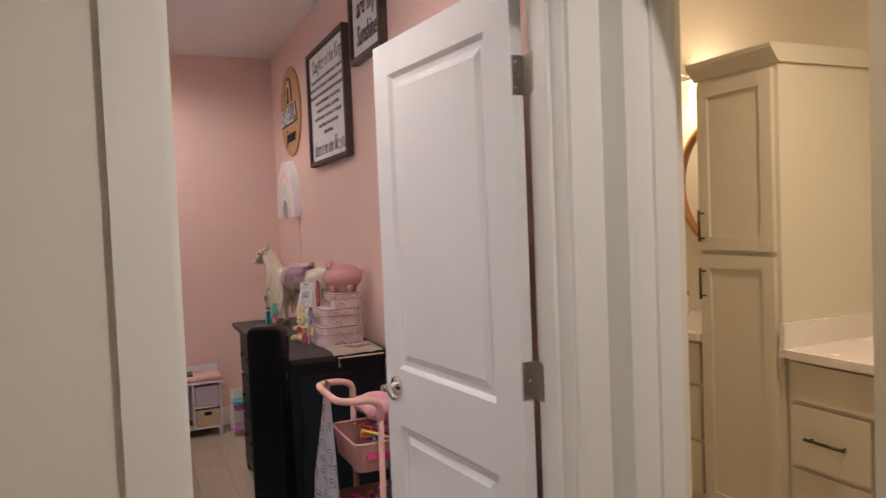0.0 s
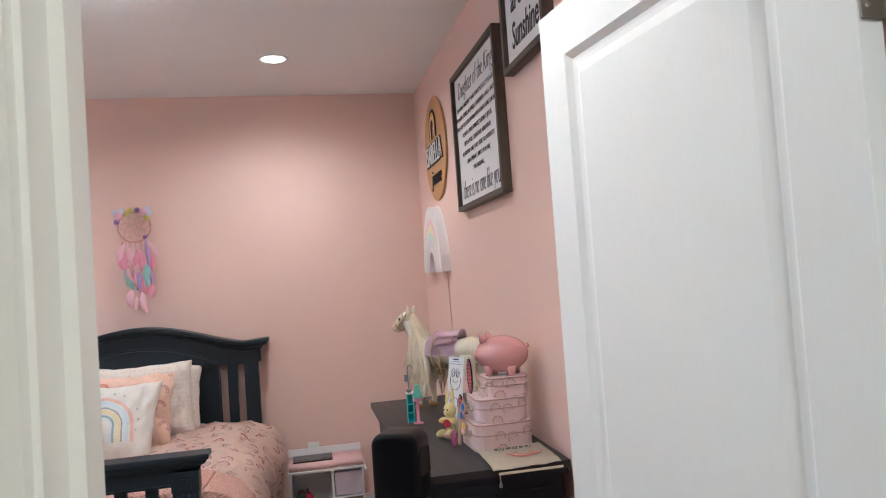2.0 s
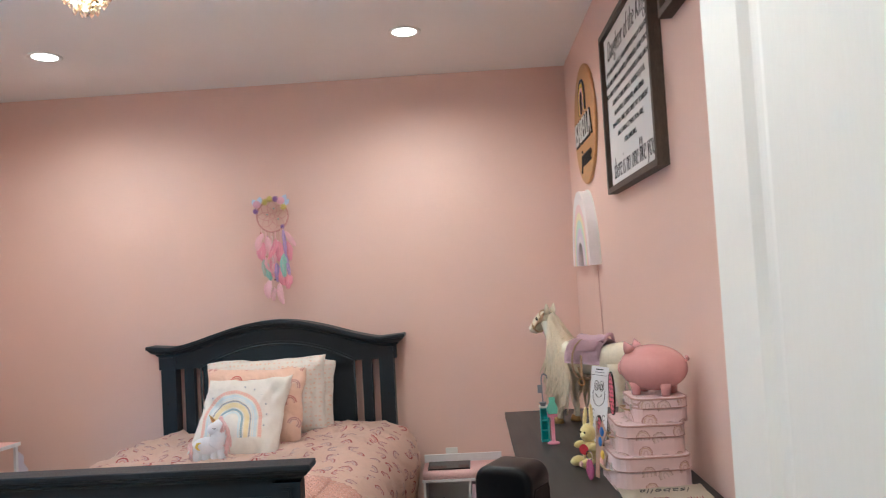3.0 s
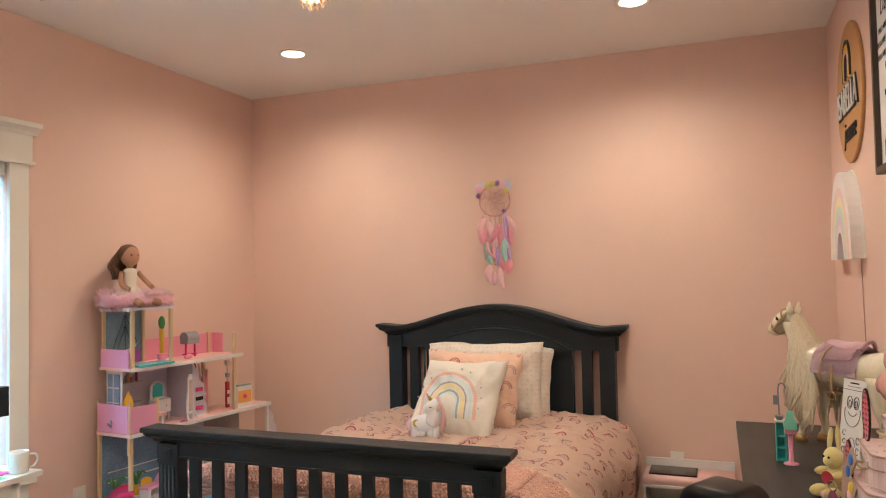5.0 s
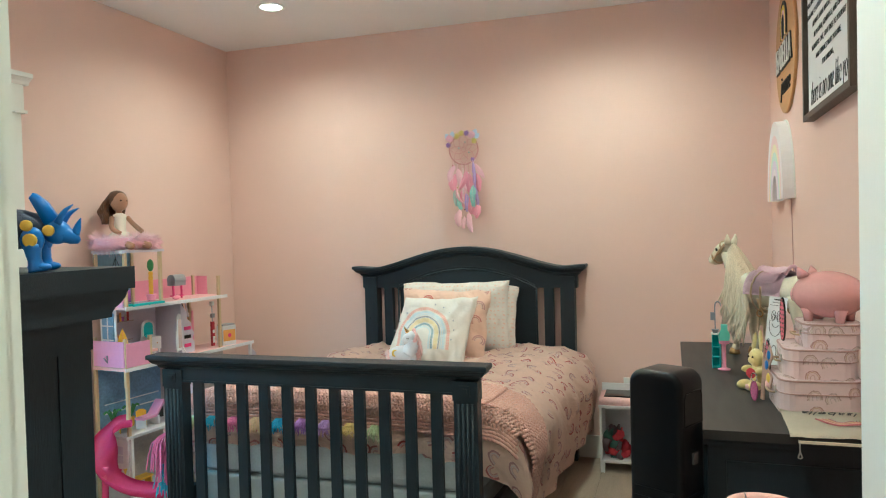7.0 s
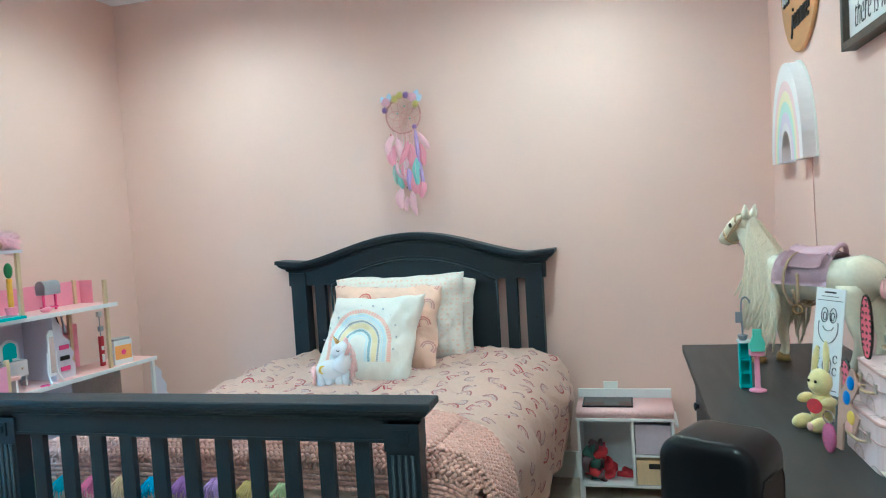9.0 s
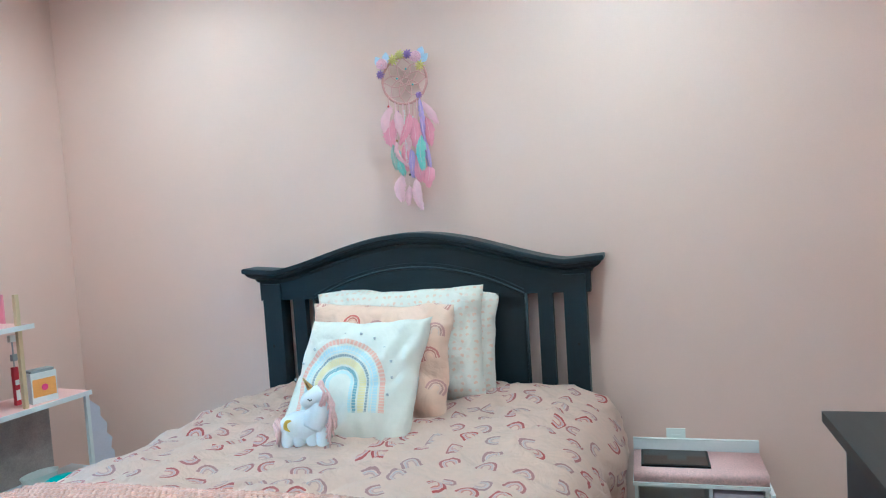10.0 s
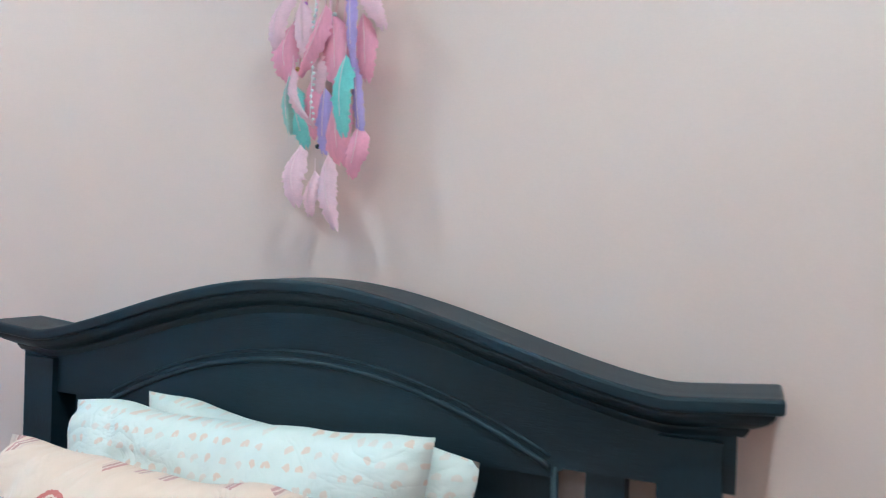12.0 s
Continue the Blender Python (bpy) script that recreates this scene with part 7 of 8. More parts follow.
dp("side_wall", 0.028, 0.034, HD - 0.12, HD, 0.73, 1.035, WHITEBOARD, "white printed wall with window")
dp("divider", 0.40, 0.408, 0.03, HD, 0.73, 1.035, LILAC)
dp("back_wall", 0.42, 0.70, HD - 0.006, HD, 0.73, 0.95, PINKPLY, "pink low back wall")
dp("back_wall", 0.0, 0.42, HD - 0.006, HD, 0.37, 0.715, BEACH, "printed beach terrace scene")
dp("back_wall", 0.42, 0.95, HD - 0.006, HD, 0.37, 0.715, GREYWOOD, "printed kitchen wall")
dp("divider", 0.46, 0.468, 0.02, HD, 0.37, 0.715, LILAC)
dp("back_wall", 0.0, 1.0, HD - 0.006, HD, 0.02, 0.355, GREYWOOD, "printed ground-floor wall")
dp("side_wall", -0.005, 0.001, 0.02, HD, 0.02, 0.355, WHITEBOARD, "white printed wall with lilac window")
dp("window_print", -0.008, -0.004, 0.06, 0.19, 0.22, 0.31, LILAC)
dp("window_bar", -0.0095, -0.007, 0.058, 0.192, 0.262, 0.268, WHITEBOARD)
dp("window_bar", -0.0095, -0.007, 0.10, 0.105, 0.22, 0.31, WHITEBOARD)
dp("window_bar", -0.0095, -0.007, 0.145, 0.15, 0.22, 0.31, WHITEBOARD)
for k in range(5):
    part("pennant", prism([(0.03 + k * 0.04, 0.20 - 0.012 * math.sin(k)), (0.06 + k * 0.04, 0.20 - 0.012 * math.sin(k + 1)), (0.045 + k * 0.04, 0.165)], -0.0085, -0.006, axis='x'), (YELLOW, HOTPINK, TEAL, ORANGE, PURPLE)[k], dh)
# printed window, shelves and words on the third storey
dp("window_print", 0.022, 0.028, HD - 0.105, HD - 0.02, 0.80, 1.01, BEACH)
for z in (0.865, 0.94):
    dp("window_bar", 0.019, 0.0225, HD - 0.105, HD - 0.02, z, z + 0.006, WHITEBOARD)
dp("window_bar", 0.019, 0.0225, HD - 0.066, HD - 0.06, 0.80, 1.01, WHITEBOARD)
for x0, x1, z in ((0.10, 0.24, 0.945), (0.08, 0.23, 0.84)):
    dp("printed_shelf", x0, x1, HD - 0.011, HD - 0.006, z, z + 0.005, GREYWOOD)
for k in range(6):
    dp("printed_book", 0.11 + k * 0.017, 0.122 + k * 0.017, HD - 0.011, HD - 0.006, 0.95, 0.975 + 0.012 * (k % 3), (RED, GREYWOOD, ORANGE, PURPLE, GREYWOOD, RED)[k])
words("LOVE", 0.045, Matrix.Translation((0.12, HD - 0.009, 0.862)) @ Matrix.Rotation(radians(90), 4, 'X'), ORANGE, dh, depth=0.001, bold=0.002)
# printed boat at dusk, and bands across the terrace scene
yb = HD - 0.0105
part("printed_sea", prism([(0.02, 1.055), (0.225, 1.055), (0.225, 1.12), (0.17, 1.115), (0.10, 1.125), (0.02, 1.118)], yb, yb + 0.002), PURPLE, dh, "printed dusk sea")
part("printed_hull", prism([(0.05, 1.12), (0.09, 1.092), (0.16, 1.095), (0.215, 1.16), (0.15, 1.125), (0.09, 1.118)], yb - 0.002, yb), WHITEBOARD, dh, "printed white boat")
part("printed_hull", prism([(0.07, 1.102), (0.10, 1.085), (0.15, 1.087), (0.18, 1.110), (0.15, 1.098), (0.10, 1.098)], yb - 0.0035, yb - 0.002), RED, dh, "printed red keel")
for x0, z0, x1, z1 in ((0.13, 1.10, 0.13, 1.31), (0.13, 1.305, 0.055, 1.13), (0.13, 1.305, 0.20, 1.16), (0.13, 1.25, 0.085, 1.13), (0.13, 1.25, 0.17, 1.14)):
    part("printed_rigging", rod((x0, yb - 0.002, z0), (x1, yb - 0.002, z1), 0.0014, 4), DARK, dh)
for z0, z1, mt in ((0.505, 0.511, WHITEBOARD), (0.455, 0.462, WHITEBOARD)):
    dp("printed_band", 0.03, 0.40, HD - 0.0095, HD - 0.0065, z0, z1, mt)
# scalloped stair board at the far end, ladder rails
part("scalloped_end", prism([(0.98, 0.37), (1.085, 0.37), (1.085, 0.43), (1.07, 0.45), (1.08, 0.49), (1.055, 0.52), (1.06, 0.56), (1.03, 0.60), (1.03, 0.64), (0.985, 0.68), (0.975, 0.70), (0.965, 0.70), (0.965, 0.37)], 0.02, 0.028), LILAC, dh, "lilac scalloped end board")
part("scalloped_board", prism([(0.43, 0.73), (0.53, 0.73), (0.53, 0.79), (0.515, 0.81), (0.53, 0.84), (0.51, 0.87), (0.51, 0.90), (0.475, 0.93), (0.475, 0.97), (0.45, 1.0), (0.43, 1.035)], 0.06, 0.068), LILAC, dh, "lilac scalloped divider")
for k in range(3):
    dp("printed_sign", 0.45, 0.50, 0.056, 0.06, 0.765 + k * 0.05, 0.785 + k * 0.05, (HOTPINK, DARK, HOTPINK)[k])


def tp(kind, parts_, label, cat, at, rz=0):
    """A toy with parts: (name, bmesh, material) placed in the dollhouse."""
    o = tagged(new(kind), label, cat, "toys in the dollhouse")
    o.matrix_world = DHM @ pose(*at, 0, 0, rz)
    for nm, bm, mt in parts_:
        part(nm, bm, mt, o)
    return o


tp("toy_pool", [("rim", box(0.0, 0.21, 0.0, 0.11, 0.0, 0.012), TEAL), ("water", box(0.012, 0.198, 0.01, 0.10, 0.012, 0.0135), mat("pool_water_blue", (0.15, 0.55, 0.60), 0.1))], "teal toy swimming pool on the dollhouse terrace", "toy pool", (0.03, -0.02, 1.0505))
tp("toy_palm", [("pot", lathe([(0.02, 0), (0.028, 0.04), (0.024, 0.042)], 14), PINKPLY), ("trunk", lathe([(0.012, 0.04)] + [(0.011 + 0.002 * (k % 2), 0.05 + k * 0.012) for k in range(11)], 10), SURF), ("crown", ball(0, 0, 0.205, 0.018, 0.018, 0.035), GREEN)], "toy palm with ringed yellow trunk in a pink pot", "toy plant", (0.285, 0.13, 1.0505))
tp("toy_grill", [("leg", box(-0.035, -0.028, -0.01, 0.0, 0, 0.075), HOTPINK), ("leg", box(0.028, 0.035, -0.01, 0.0, 0, 0.075), HOTPINK), ("grill_body", box(-0.042, 0.042, -0.03, 0.03, 0.075, 0.105), GREYPL), ("lid", lathe([(0.033, -0.042), (0.033, 0.042)], 16, None, Matrix.Translation((0, 0, 0.108)) @ Matrix.Rotation(radians(90), 4, 'Y')), GREYPL), ("shelf", box(-0.035, 0.035, -0.02, 0.02, 0.012, 0.018), HOTPINK)], "silver toy barbecue grill on pink legs", "toy grill", (0.475, 0.13, 1.0505))
fused("toy_slipper", [(ball(0, 0, 0.012, 0.028, 0.013, 0.012), PINKPLY)], "pink toy slipper on the terrace", "toy shoe", DHM @ pose(0.40, 0.06, 1.0505), group="toy slippers")
fused("toy_slipper", [(ball(0, 0, 0.012, 0.028, 0.013, 0.012), PINKPLY)], "pink toy slipper on the terrace", "toy shoe", DHM @ pose(0.43, 0.085, 1.0505, 0, 0, 14), group="toy slippers")
tp("toy_surfboard", [("board", prism([(0.030 * math.sin(math.pi * (k / 12) ** 0.85), 0.20 * k / 12) for k in range(13)] + [(-0.030 * math.sin(math.pi * (k / 12) ** 0.85), 0.20 * k / 12) for k in range(11, 0, -1)], -0.003, 0.003), SURF), ("stripe", box(-0.003, 0.003, -0.0042, -0.003, 0.02, 0.18), ORANGE)], "yellow toy surfboard leaning in the dollhouse", "toy surfboard", (0.045, 0.09, 0.7305), -30)
bm = bmesh.new()
for k in range(7):
    tube([(0, 0, 0), (0.012 * (k - 3), 0, 0.04), (0.018 * (k - 3), -0.01, 0.055 + 0.01 * (k % 2))], 0.004, 5, bm, 3)
tp("toy_plant", [("leaves", bm, GREYPL)], "grey-green toy plant on the balcony", "toy plant", (-0.005, 0.12, 0.7305))
tp("toy_vanity", [("leg", box(-0.045, -0.04, -0.02, -0.015, 0, 0.05), WHITEBOARD), ("leg", box(0.04, 0.045, -0.02, -0.015, 0, 0.05), WHITEBOARD), ("leg", box(-0.045, -0.04, 0.015, 0.02, 0, 0.05), WHITEBOARD), ("leg", box(0.04, 0.045, 0.015, 0.02, 0, 0.05), WHITEBOARD), ("cabinet", box(-0.05, 0.05, -0.025, 0.025, 0.05, 0.12), WHITEBOARD), ("drawer_knob", ball(0.02, -0.027, 0.085, 0.004), GOLD),
                   ("mirror_frame", prism([(-0.045, 0.12)] + [(-0.045 * math.cos(math.pi * k / 10), 0.18 + 0.035 * math.sin(math.pi * k / 10)) for k in range(11)] + [(0.045, 0.12)], 0.018, 0.024), WHITEBOARD), ("mirror", prism([(-0.032, 0.13)] + [(-0.032 * math.cos(math.pi * k / 10), 0.178 + 0.025 * math.sin(math.pi * k / 10)) for k in range(11)] + [(0.032, 0.13)], 0.0155, 0.0178), TEAL), ("ornament", ball(-0.02, 0, 0.128, 0.016, 0.012, 0.010), TEAL)], "white toy vanity table with teal mirror", "toy furniture", (0.27, 0.13, 0.7305))
tp("toy_bench", [("seat", box(-0.08, 0.08, -0.025, 0.025, 0.055, 0.07), PALEPINK), ("leg", box(-0.07, -0.06, -0.02, 0.02, 0, 0.055), WHITEBOARD), ("leg", box(0.06, 0.07, -0.02, 0.02, 0, 0.055), WHITEBOARD)], "pale pink toy bench on the balcony", "toy furniture", (0.14, 0.05, 0.7305))
tp("toy_mirror", [("frame", prism([(-0.026, 0.03), (-0.022, 0.22), (-0.01, 0.24), (0.01, 0.24), (0.022, 0.22), (0.026, 0.03)], -0.003, 0.003), WHITEBOARD), ("mirror", prism([(-0.018, 0.045), (-0.015, 0.21), (0.015, 0.21), (0.018, 0.045)], -0.0045, -0.003), MIRROR), ("leg", tube([(-0.04, -0.02, 0), (-0.03, 0, 0.05), (-0.028, 0, 0.14)], 0.004, 6), WHITEBOARD), ("leg", tube([(0.04, -0.02, 0), (0.03, 0, 0.05), (0.028, 0, 0.14)], 0.004, 6), WHITEBOARD)], "white standing toy mirror", "toy furniture", (0.385, 0.03, 0.7305), 12)
rnd = random.Random(5)
P = []
for k in range(9):
    x = 0.46 + rnd.uniform(-0.04, 0.05)
    P.append((tube([(x, 0.10, 1.03), (x + 0.006, 0.095, 0.98), (x + rnd.uniform(-0.015, 0.02), 0.09, 0.90 + rnd.uniform(0, 0.04))], 0.012, 7, None, 3, [0.005, 0.014, 0.018], flat=0.4), (DARK, LILAC, GREYPL, DARK)[k % 4]))
fused("hanging_doll_clothes", P, "dark and grey doll clothes hanging in the dollhouse", "doll clothes", DHM)
tp("toy_fridge", [("fridge_body", box(-0.05, 0.05, -0.03, 0.03, 0, 0.12), WHITEBOARD), ("front_print", box(-0.045, 0.045, -0.0315, -0.03, 0.025, 0.095), ORANGE), ("badge", lathe([(0.013, 0), (0.013, 0.001)], 14, None, pose(0, -0.0325, 0.06, 90, 0, 0)), HOTPINK), ("top_tray", box(-0.045, 0.045, -0.025, 0.025, 0.12, 0.13), GREYPL)], "white and orange toy cooler with a badge", "toy", (0.79, 0.05, 0.7305), -10)
tp("toy_phone_stand", [("red_pole", box(-0.010, 0.010, -0.008, 0.008, 0, 0.15), RED), ("thin_pole", rod((0, 0, 0.15), (0, 0, 0.25), 0.003, 6), GREYPL), ("block", box(-0.012, 0.012, -0.008, 0.008, 0.25, 0.275), WHITE_PLASTIC), ("block", box(-0.008, 0.014, -0.008, 0.008, 0.175, 0.2), GREYPL), ("poster_line", box(-0.008, 0.008, -0.0095, -0.008, 0.02, 0.06), WHITE_PLASTIC), ("poster_line", box(-0.008, 0.008, -0.0095, -0.008, 0.08, 0.10), WHITE_PLASTIC)], "red and white toy sign stand", "toy", (0.725, 0.10, 0.7305))
fused("toy_disc", [(lathe([(0.022, 0), (0.02, 0.004)], 14), HOTPINK)], "small red-pink toy disc on the floor", "toy", DHM @ pose(0.32, 0.005, 0.7305))
tp("toy_lounger", [("bed", prism([(-0.09, 0.05), (0.02, 0.045), (0.09, 0.11), (0.095, 0.125), (0.085, 0.125), (0.015, 0.06), (-0.09, 0.062)], -0.03, 0.03), ORCHID), ("leg", box(-0.08, -0.07, -0.03, 0.03, 0, 0.05), WHITEBOARD), ("leg", box(0.03, 0.04, -0.03, 0.03, 0, 0.05), WHITEBOARD)], "orchid pink toy sun lounger", "toy furniture", (0.20, 0.08, 0.3705), 10)
for ux, uy in ((0.03, 0.17), (0.16, 0.18)):
    bm = bmesh.new()
    for k in range(8):
        a = k * math.pi / 4
        tube([(0, 0, 0.05), (0.03 * math.cos(a), 0.02 * math.sin(a), 0.11), (0.055 * math.cos(a), 0.03 * math.sin(a), 0.105)], 0.004, 5, bm, 3)
    tp("toy_palm", [("pot", lathe([(0.014, 0), (0.02, 0.05)], 10), SURF), ("fronds", bm, GREEN)], "green toy palm in a yellow pot", "toy plant", (ux, uy, 0.3705))
    tp("toy_chair", [("seat", box(-0.025, 0.025, -0.02, 0.02, 0.035, 0.042), SURF), ("backrest", prism([(-0.025, 0.042), (-0.028, 0.08), (-0.012, 0.092), (0.012, 0.092), (0.028, 0.08), (0.025, 0.042)], 0.016, 0.02), SURF), ("leg", box(-0.022, -0.018, -0.018, 0.018, 0, 0.035), SURF), ("leg", box(0.018, 0.022, -0.018, 0.018, 0, 0.035), SURF)], "yellow wicker toy chair", "toy furniture", (ux + 0.01, uy - 0.07, 0.3705), -30)
tp("toy_tub", [("tub", lathe([(0.05, 0), (0.065, 0.05), (0.068, 0.055), (0.06, 0.052), (0.045, 0.01)], 20, None, Matrix.Diagonal((1.2, 0.7, 1, 1))), WHITE_PLASTIC)], "small white toy bathtub in the dollhouse", "toy furniture", (0.80, 0.12, 0.3705))
fused("teal_cloth_scrap", [(ball(0, 0, 0.02, 0.075, 0.05, 0.024, None, 12, 8), TEAL)], "crumpled teal cloth in the dollhouse", "cloth", DHM @ pose(0.83, 0.04, 0.3705))
tp("toy_table", [("tabletop", box(-0.05, 0.05, -0.03, 0.03, 0.07, 0.08), SURF), ("leg", box(-0.045, -0.035, -0.025, 0.025, 0, 0.07), SURF), ("leg", box(0.035, 0.045, -0.025, 0.025, 0, 0.07), SURF)], "small wooden toy table", "toy furniture", (0.15, 0.10, 0.0205))
tp("toy_screen", [("screen", box(-0.045, 0.045, -0.004, 0.004, 0.0, 0.06), DARK), ("stand", box(-0.02, 0.02, -0.01, 0.01, -0.0, 0.004), GREYPL)], "small dark toy television set", "toy", (0.33, 0.17, 0.3705))

# pink slide
sl = thing("toy_slide", -1.99, 4.16, 0, "glossy hot pink plastic toy slide beside the dollhouse", "toy slide", rz=0)
bm = bmesh.new()
path_pts = [(0.02, 0.03, 0.43), (-0.03, -0.02, 0.42), (-0.06, -0.06, 0.36), (-0.05, -0.10, 0.27), (0.0, -0.11, 0.18), (0.09, -0.08, 0.12), (0.19, -0.03, 0.095), (0.28, 0.02, 0.09)]
pp = []
vv = [Vector(p) for p in path_pts]
ext = [2 * vv[0] - vv[1]] + vv + [2 * vv[-1] - vv[-2]]
for i in range(1, len(ext) - 2):
    a, b, c, d = ext[i - 1:i + 3]
    for k in range(6):
        t = k / 6
        pp.append(0.5 * ((2 * b) + (c - a) * t + (2 * a - 5 * b + 4 * c - d) * t * t + (3 * b - a - 3 * c + d) * t ** 3))
rows = []
for i, p in enumerate(pp):
    d = (pp[min(i + 1, len(pp) - 1)] - pp[max(i - 1, 0)])
    side = Vector((d.y, -d.x, 0)).normalized()
    row = []
    for k in range(9):
        s = -1 + k / 4
        row.append(bm.verts.new(p + side * (0.070 * s) + Vector((0, 0, 0.050 * s * s * s * s))))
    rows.append(row)
for a, b in zip(rows, rows[1:]):
    for k in range(8):
        bm.faces.new((a[k], a[k + 1], b[k + 1], b[k]))
bmesh.ops.solidify(bm, geom=bm.faces[:], thickness=0.006)
part("chute", bm, HOTPINK, sl, smooth=True)
part("leg", tube([(-0.04, -0.10, 0.25), (-0.04, -0.105, 0.1), (-0.045, -0.11, 0.0)], 0.016, 10, None, 4, flat=0.6), HOTPINK, sl, smooth=True)
part("leg", tube([(0.17, -0.04, 0.09), (0.17, -0.045, 0.05), (0.17, -0.05, 0.0)], 0.014, 10, None, 4, flat=0.6), HOTPINK, sl, smooth=True)

# doll on the roof: one plain mesh
SKIN = mat("tan_vinyl", (0.40, 0.20, 0.12), 0.4, scale=20, vary=0.03, bump=0.0)
HAIR = mat("brown_doll_hair", (0.11, 0.045, 0.02), 0.45, scale=60, vary=0.3, bump=0.4)
DRESS = arcs("cream_print_dress", (0.76, 0.68, 0.58), [(0.0, 0.006, (0.62, 0.35, 0.32))], 0.03)
P = [(ball(0, 0, 0.262, 0.046, 0.047, 0.053, None, 16, 12), SKIN), (tube([(0, 0.004, 0.215), (0, 0.002, 0.19)], 0.016, 10), SKIN), (tube([(0, 0, 0.045), (0, 0, 0.12), (0, 0, 0.185), (0, 0, 0.20)], 0.04, 14, None, 4, [0.05, 0.036, 0.042, 0.022], flat=0.8), DRESS),
     (tube([(-0.045, 0, 0.18), (-0.06, -0.02, 0.12), (-0.04, -0.06, 0.09)], 0.013, 8, None, 4), SKIN), (tube([(0.045, 0, 0.18), (0.062, -0.03, 0.14), (0.06, -0.10, 0.10)], 0.013, 8, None, 4), SKIN),
     (tube([(-0.028, -0.02, 0.035), (-0.04, -0.09, 0.035), (-0.045, -0.16, 0.022)], 0.02, 9, None, 4, [0.028, 0.022, 0.018]), SKIN), (tube([(0.028, -0.02, 0.035), (0.05, -0.09, 0.035), (0.06, -0.16, 0.022)], 0.02, 9, None, 4, [0.028, 0.022, 0.018]), SKIN),
     (lathe([(0.085, 0.03), (0.075, 0.06), (0.04, 0.10)], 18), DRESS), (ball(-0.017, -0.040, 0.266, 0.005), DARK), (ball(0.017, -0.040, 0.266, 0.005), DARK),
     (ball(0, 0.014, 0.276, 0.052, 0.047, 0.048, None, 18, 14), HAIR)]
rnd = random.Random(9)
for k in range(70):
    a = math.pi * (0.02 + 0.96 * k / 69)
    r = 0.044
    x0, y0 = r * math.cos(a), 0.012 + r * math.sin(a)
    w = rnd.uniform(0.8, 1.25)
    j = [rnd.uniform(-0.012, 0.012) for _ in range(6)]
    P.append((tube([(x0 * 0.7, y0 * 0.7, 0.312), (x0 * 1.12, y0 * 1.12 + 0.004, 0.275), (x0 * 1.15 + j[0], y0 * 1.5 * w + 0.012, 0.245), (x0 * 1.05 + j[1], y0 * 1.75 * w + 0.022 + j[2], 0.212), (x0 * 0.95 + j[3], y0 * 1.55 * w + 0.014, 0.178), (x0 * 0.9 + j[4], y0 * 1.6 * w + 0.020 + j[5], 0.145)], 0.008, 6, None, 3, [0.006, 0.009, 0.010, 0.011, 0.009, 0.004]), HAIR))
fused("doll", P, "brown-haired doll in a cream dress sitting on the dollhouse roof", "doll", DHM @ pose(0.085, 0.125, 1.3475, 0, 0, -6))
FUR = mat("pink_marabou_fluff", (0.80, 0.42, 0.50), 0.95, scale=60, vary=0.12, bump=0.4, sheen=0.6)
rnd = random.Random(12)
bm = bmesh.new()
for k in range(5200):
    t = rnd.random()
    a = 2 * math.pi * t
    c = Vector((0.11 + 0.16 * math.cos(a), 0.115 + 0.095 * math.sin(a), 1.392 + 0.008 * math.sin(a * 3)))
    d = Vector((rnd.gauss(0, 1), rnd.gauss(0, 1), rnd.gauss(0, 0.9))).normalized()
    s = d.orthogonal().normalized() * 0.0012
    ln = 0.036 + 0.040 * rnd.random()
    tip = c + d * ln + Vector((0, 0, -0.006))
    mid = c + d * ln * 0.5
    w = s.cross(d)
    v0, v1, v2, v3 = bm.verts.new(c + s), bm.verts.new(c - s), bm.verts.new(mid + w * 2.2), bm.verts.new(tip)
    bm.faces.new((v0, v1, v2))
    bm.faces.new((v0, v2, v3))
    bm.faces.new((v1, v3, v2))
tube([(0.11 + 0.16 * math.cos(2 * math.pi * k / 20), 0.115 + 0.095 * math.sin(2 * math.pi * k / 20), 1.384) for k in range(21)], 0.033, 10, bm, 1)
boa = solo("feather_boa", bm, FUR, "fluffy pale pink feather boa coiled round the doll", "feather boa", smooth=True)
boa.matrix_world = DHM

# ---- white side table by the window with a mug ----
tb = thing("side_table", -2.065, 3.28, 0, "small white painted table under the window", "table")
TX, TY, TZ = 0.155, 0.36, 0.71
part("tabletop", box(-TX, TX, -TY, TY, TZ - 0.022, TZ), TRIM, tb, bevel=0.003)
part("apron", box(-TX + 0.03, TX - 0.03, -TY + 0.03, TY - 0.075, TZ - 0.12, TZ - 0.022), TRIM, tb, bevel=0.003)
for x in (-TX + 0.04, TX - 0.04):
    for y in (-TY + 0.05, TY - 0.10):
        part("leg", rod((x, y, TZ - 0.03), (x * 1.1, y, 0), 0.02, 10, None, 0.014), TRIM, tb, smooth=True)
mug = thing("mug", -1.965, 3.575, TZ, "white ceramic mug on the table", "mug")
part("cup", lathe([(0.030, 0), (0.036, 0.003), (0.037, 0.04), (0.038, 0.085), (0.036, 0.087), (0.034, 0.083), (0.033, 0.02), (0.001, 0.012)], 28, closed=False), mat("white_glazed_ceramic", (0.78, 0.76, 0.72), 0.15, bump=0), mug, smooth=True)
part("handle", tube([(0.02, 0.030, 0.07), (0.032, 0.05, 0.066), (0.038, 0.056, 0.045), (0.03, 0.048, 0.022), (0.02, 0.032, 0.018)], 0.005, 8), mat("white_glazed_ceramic", (0.78, 0.76, 0.72), 0.15), mug, smooth=True)
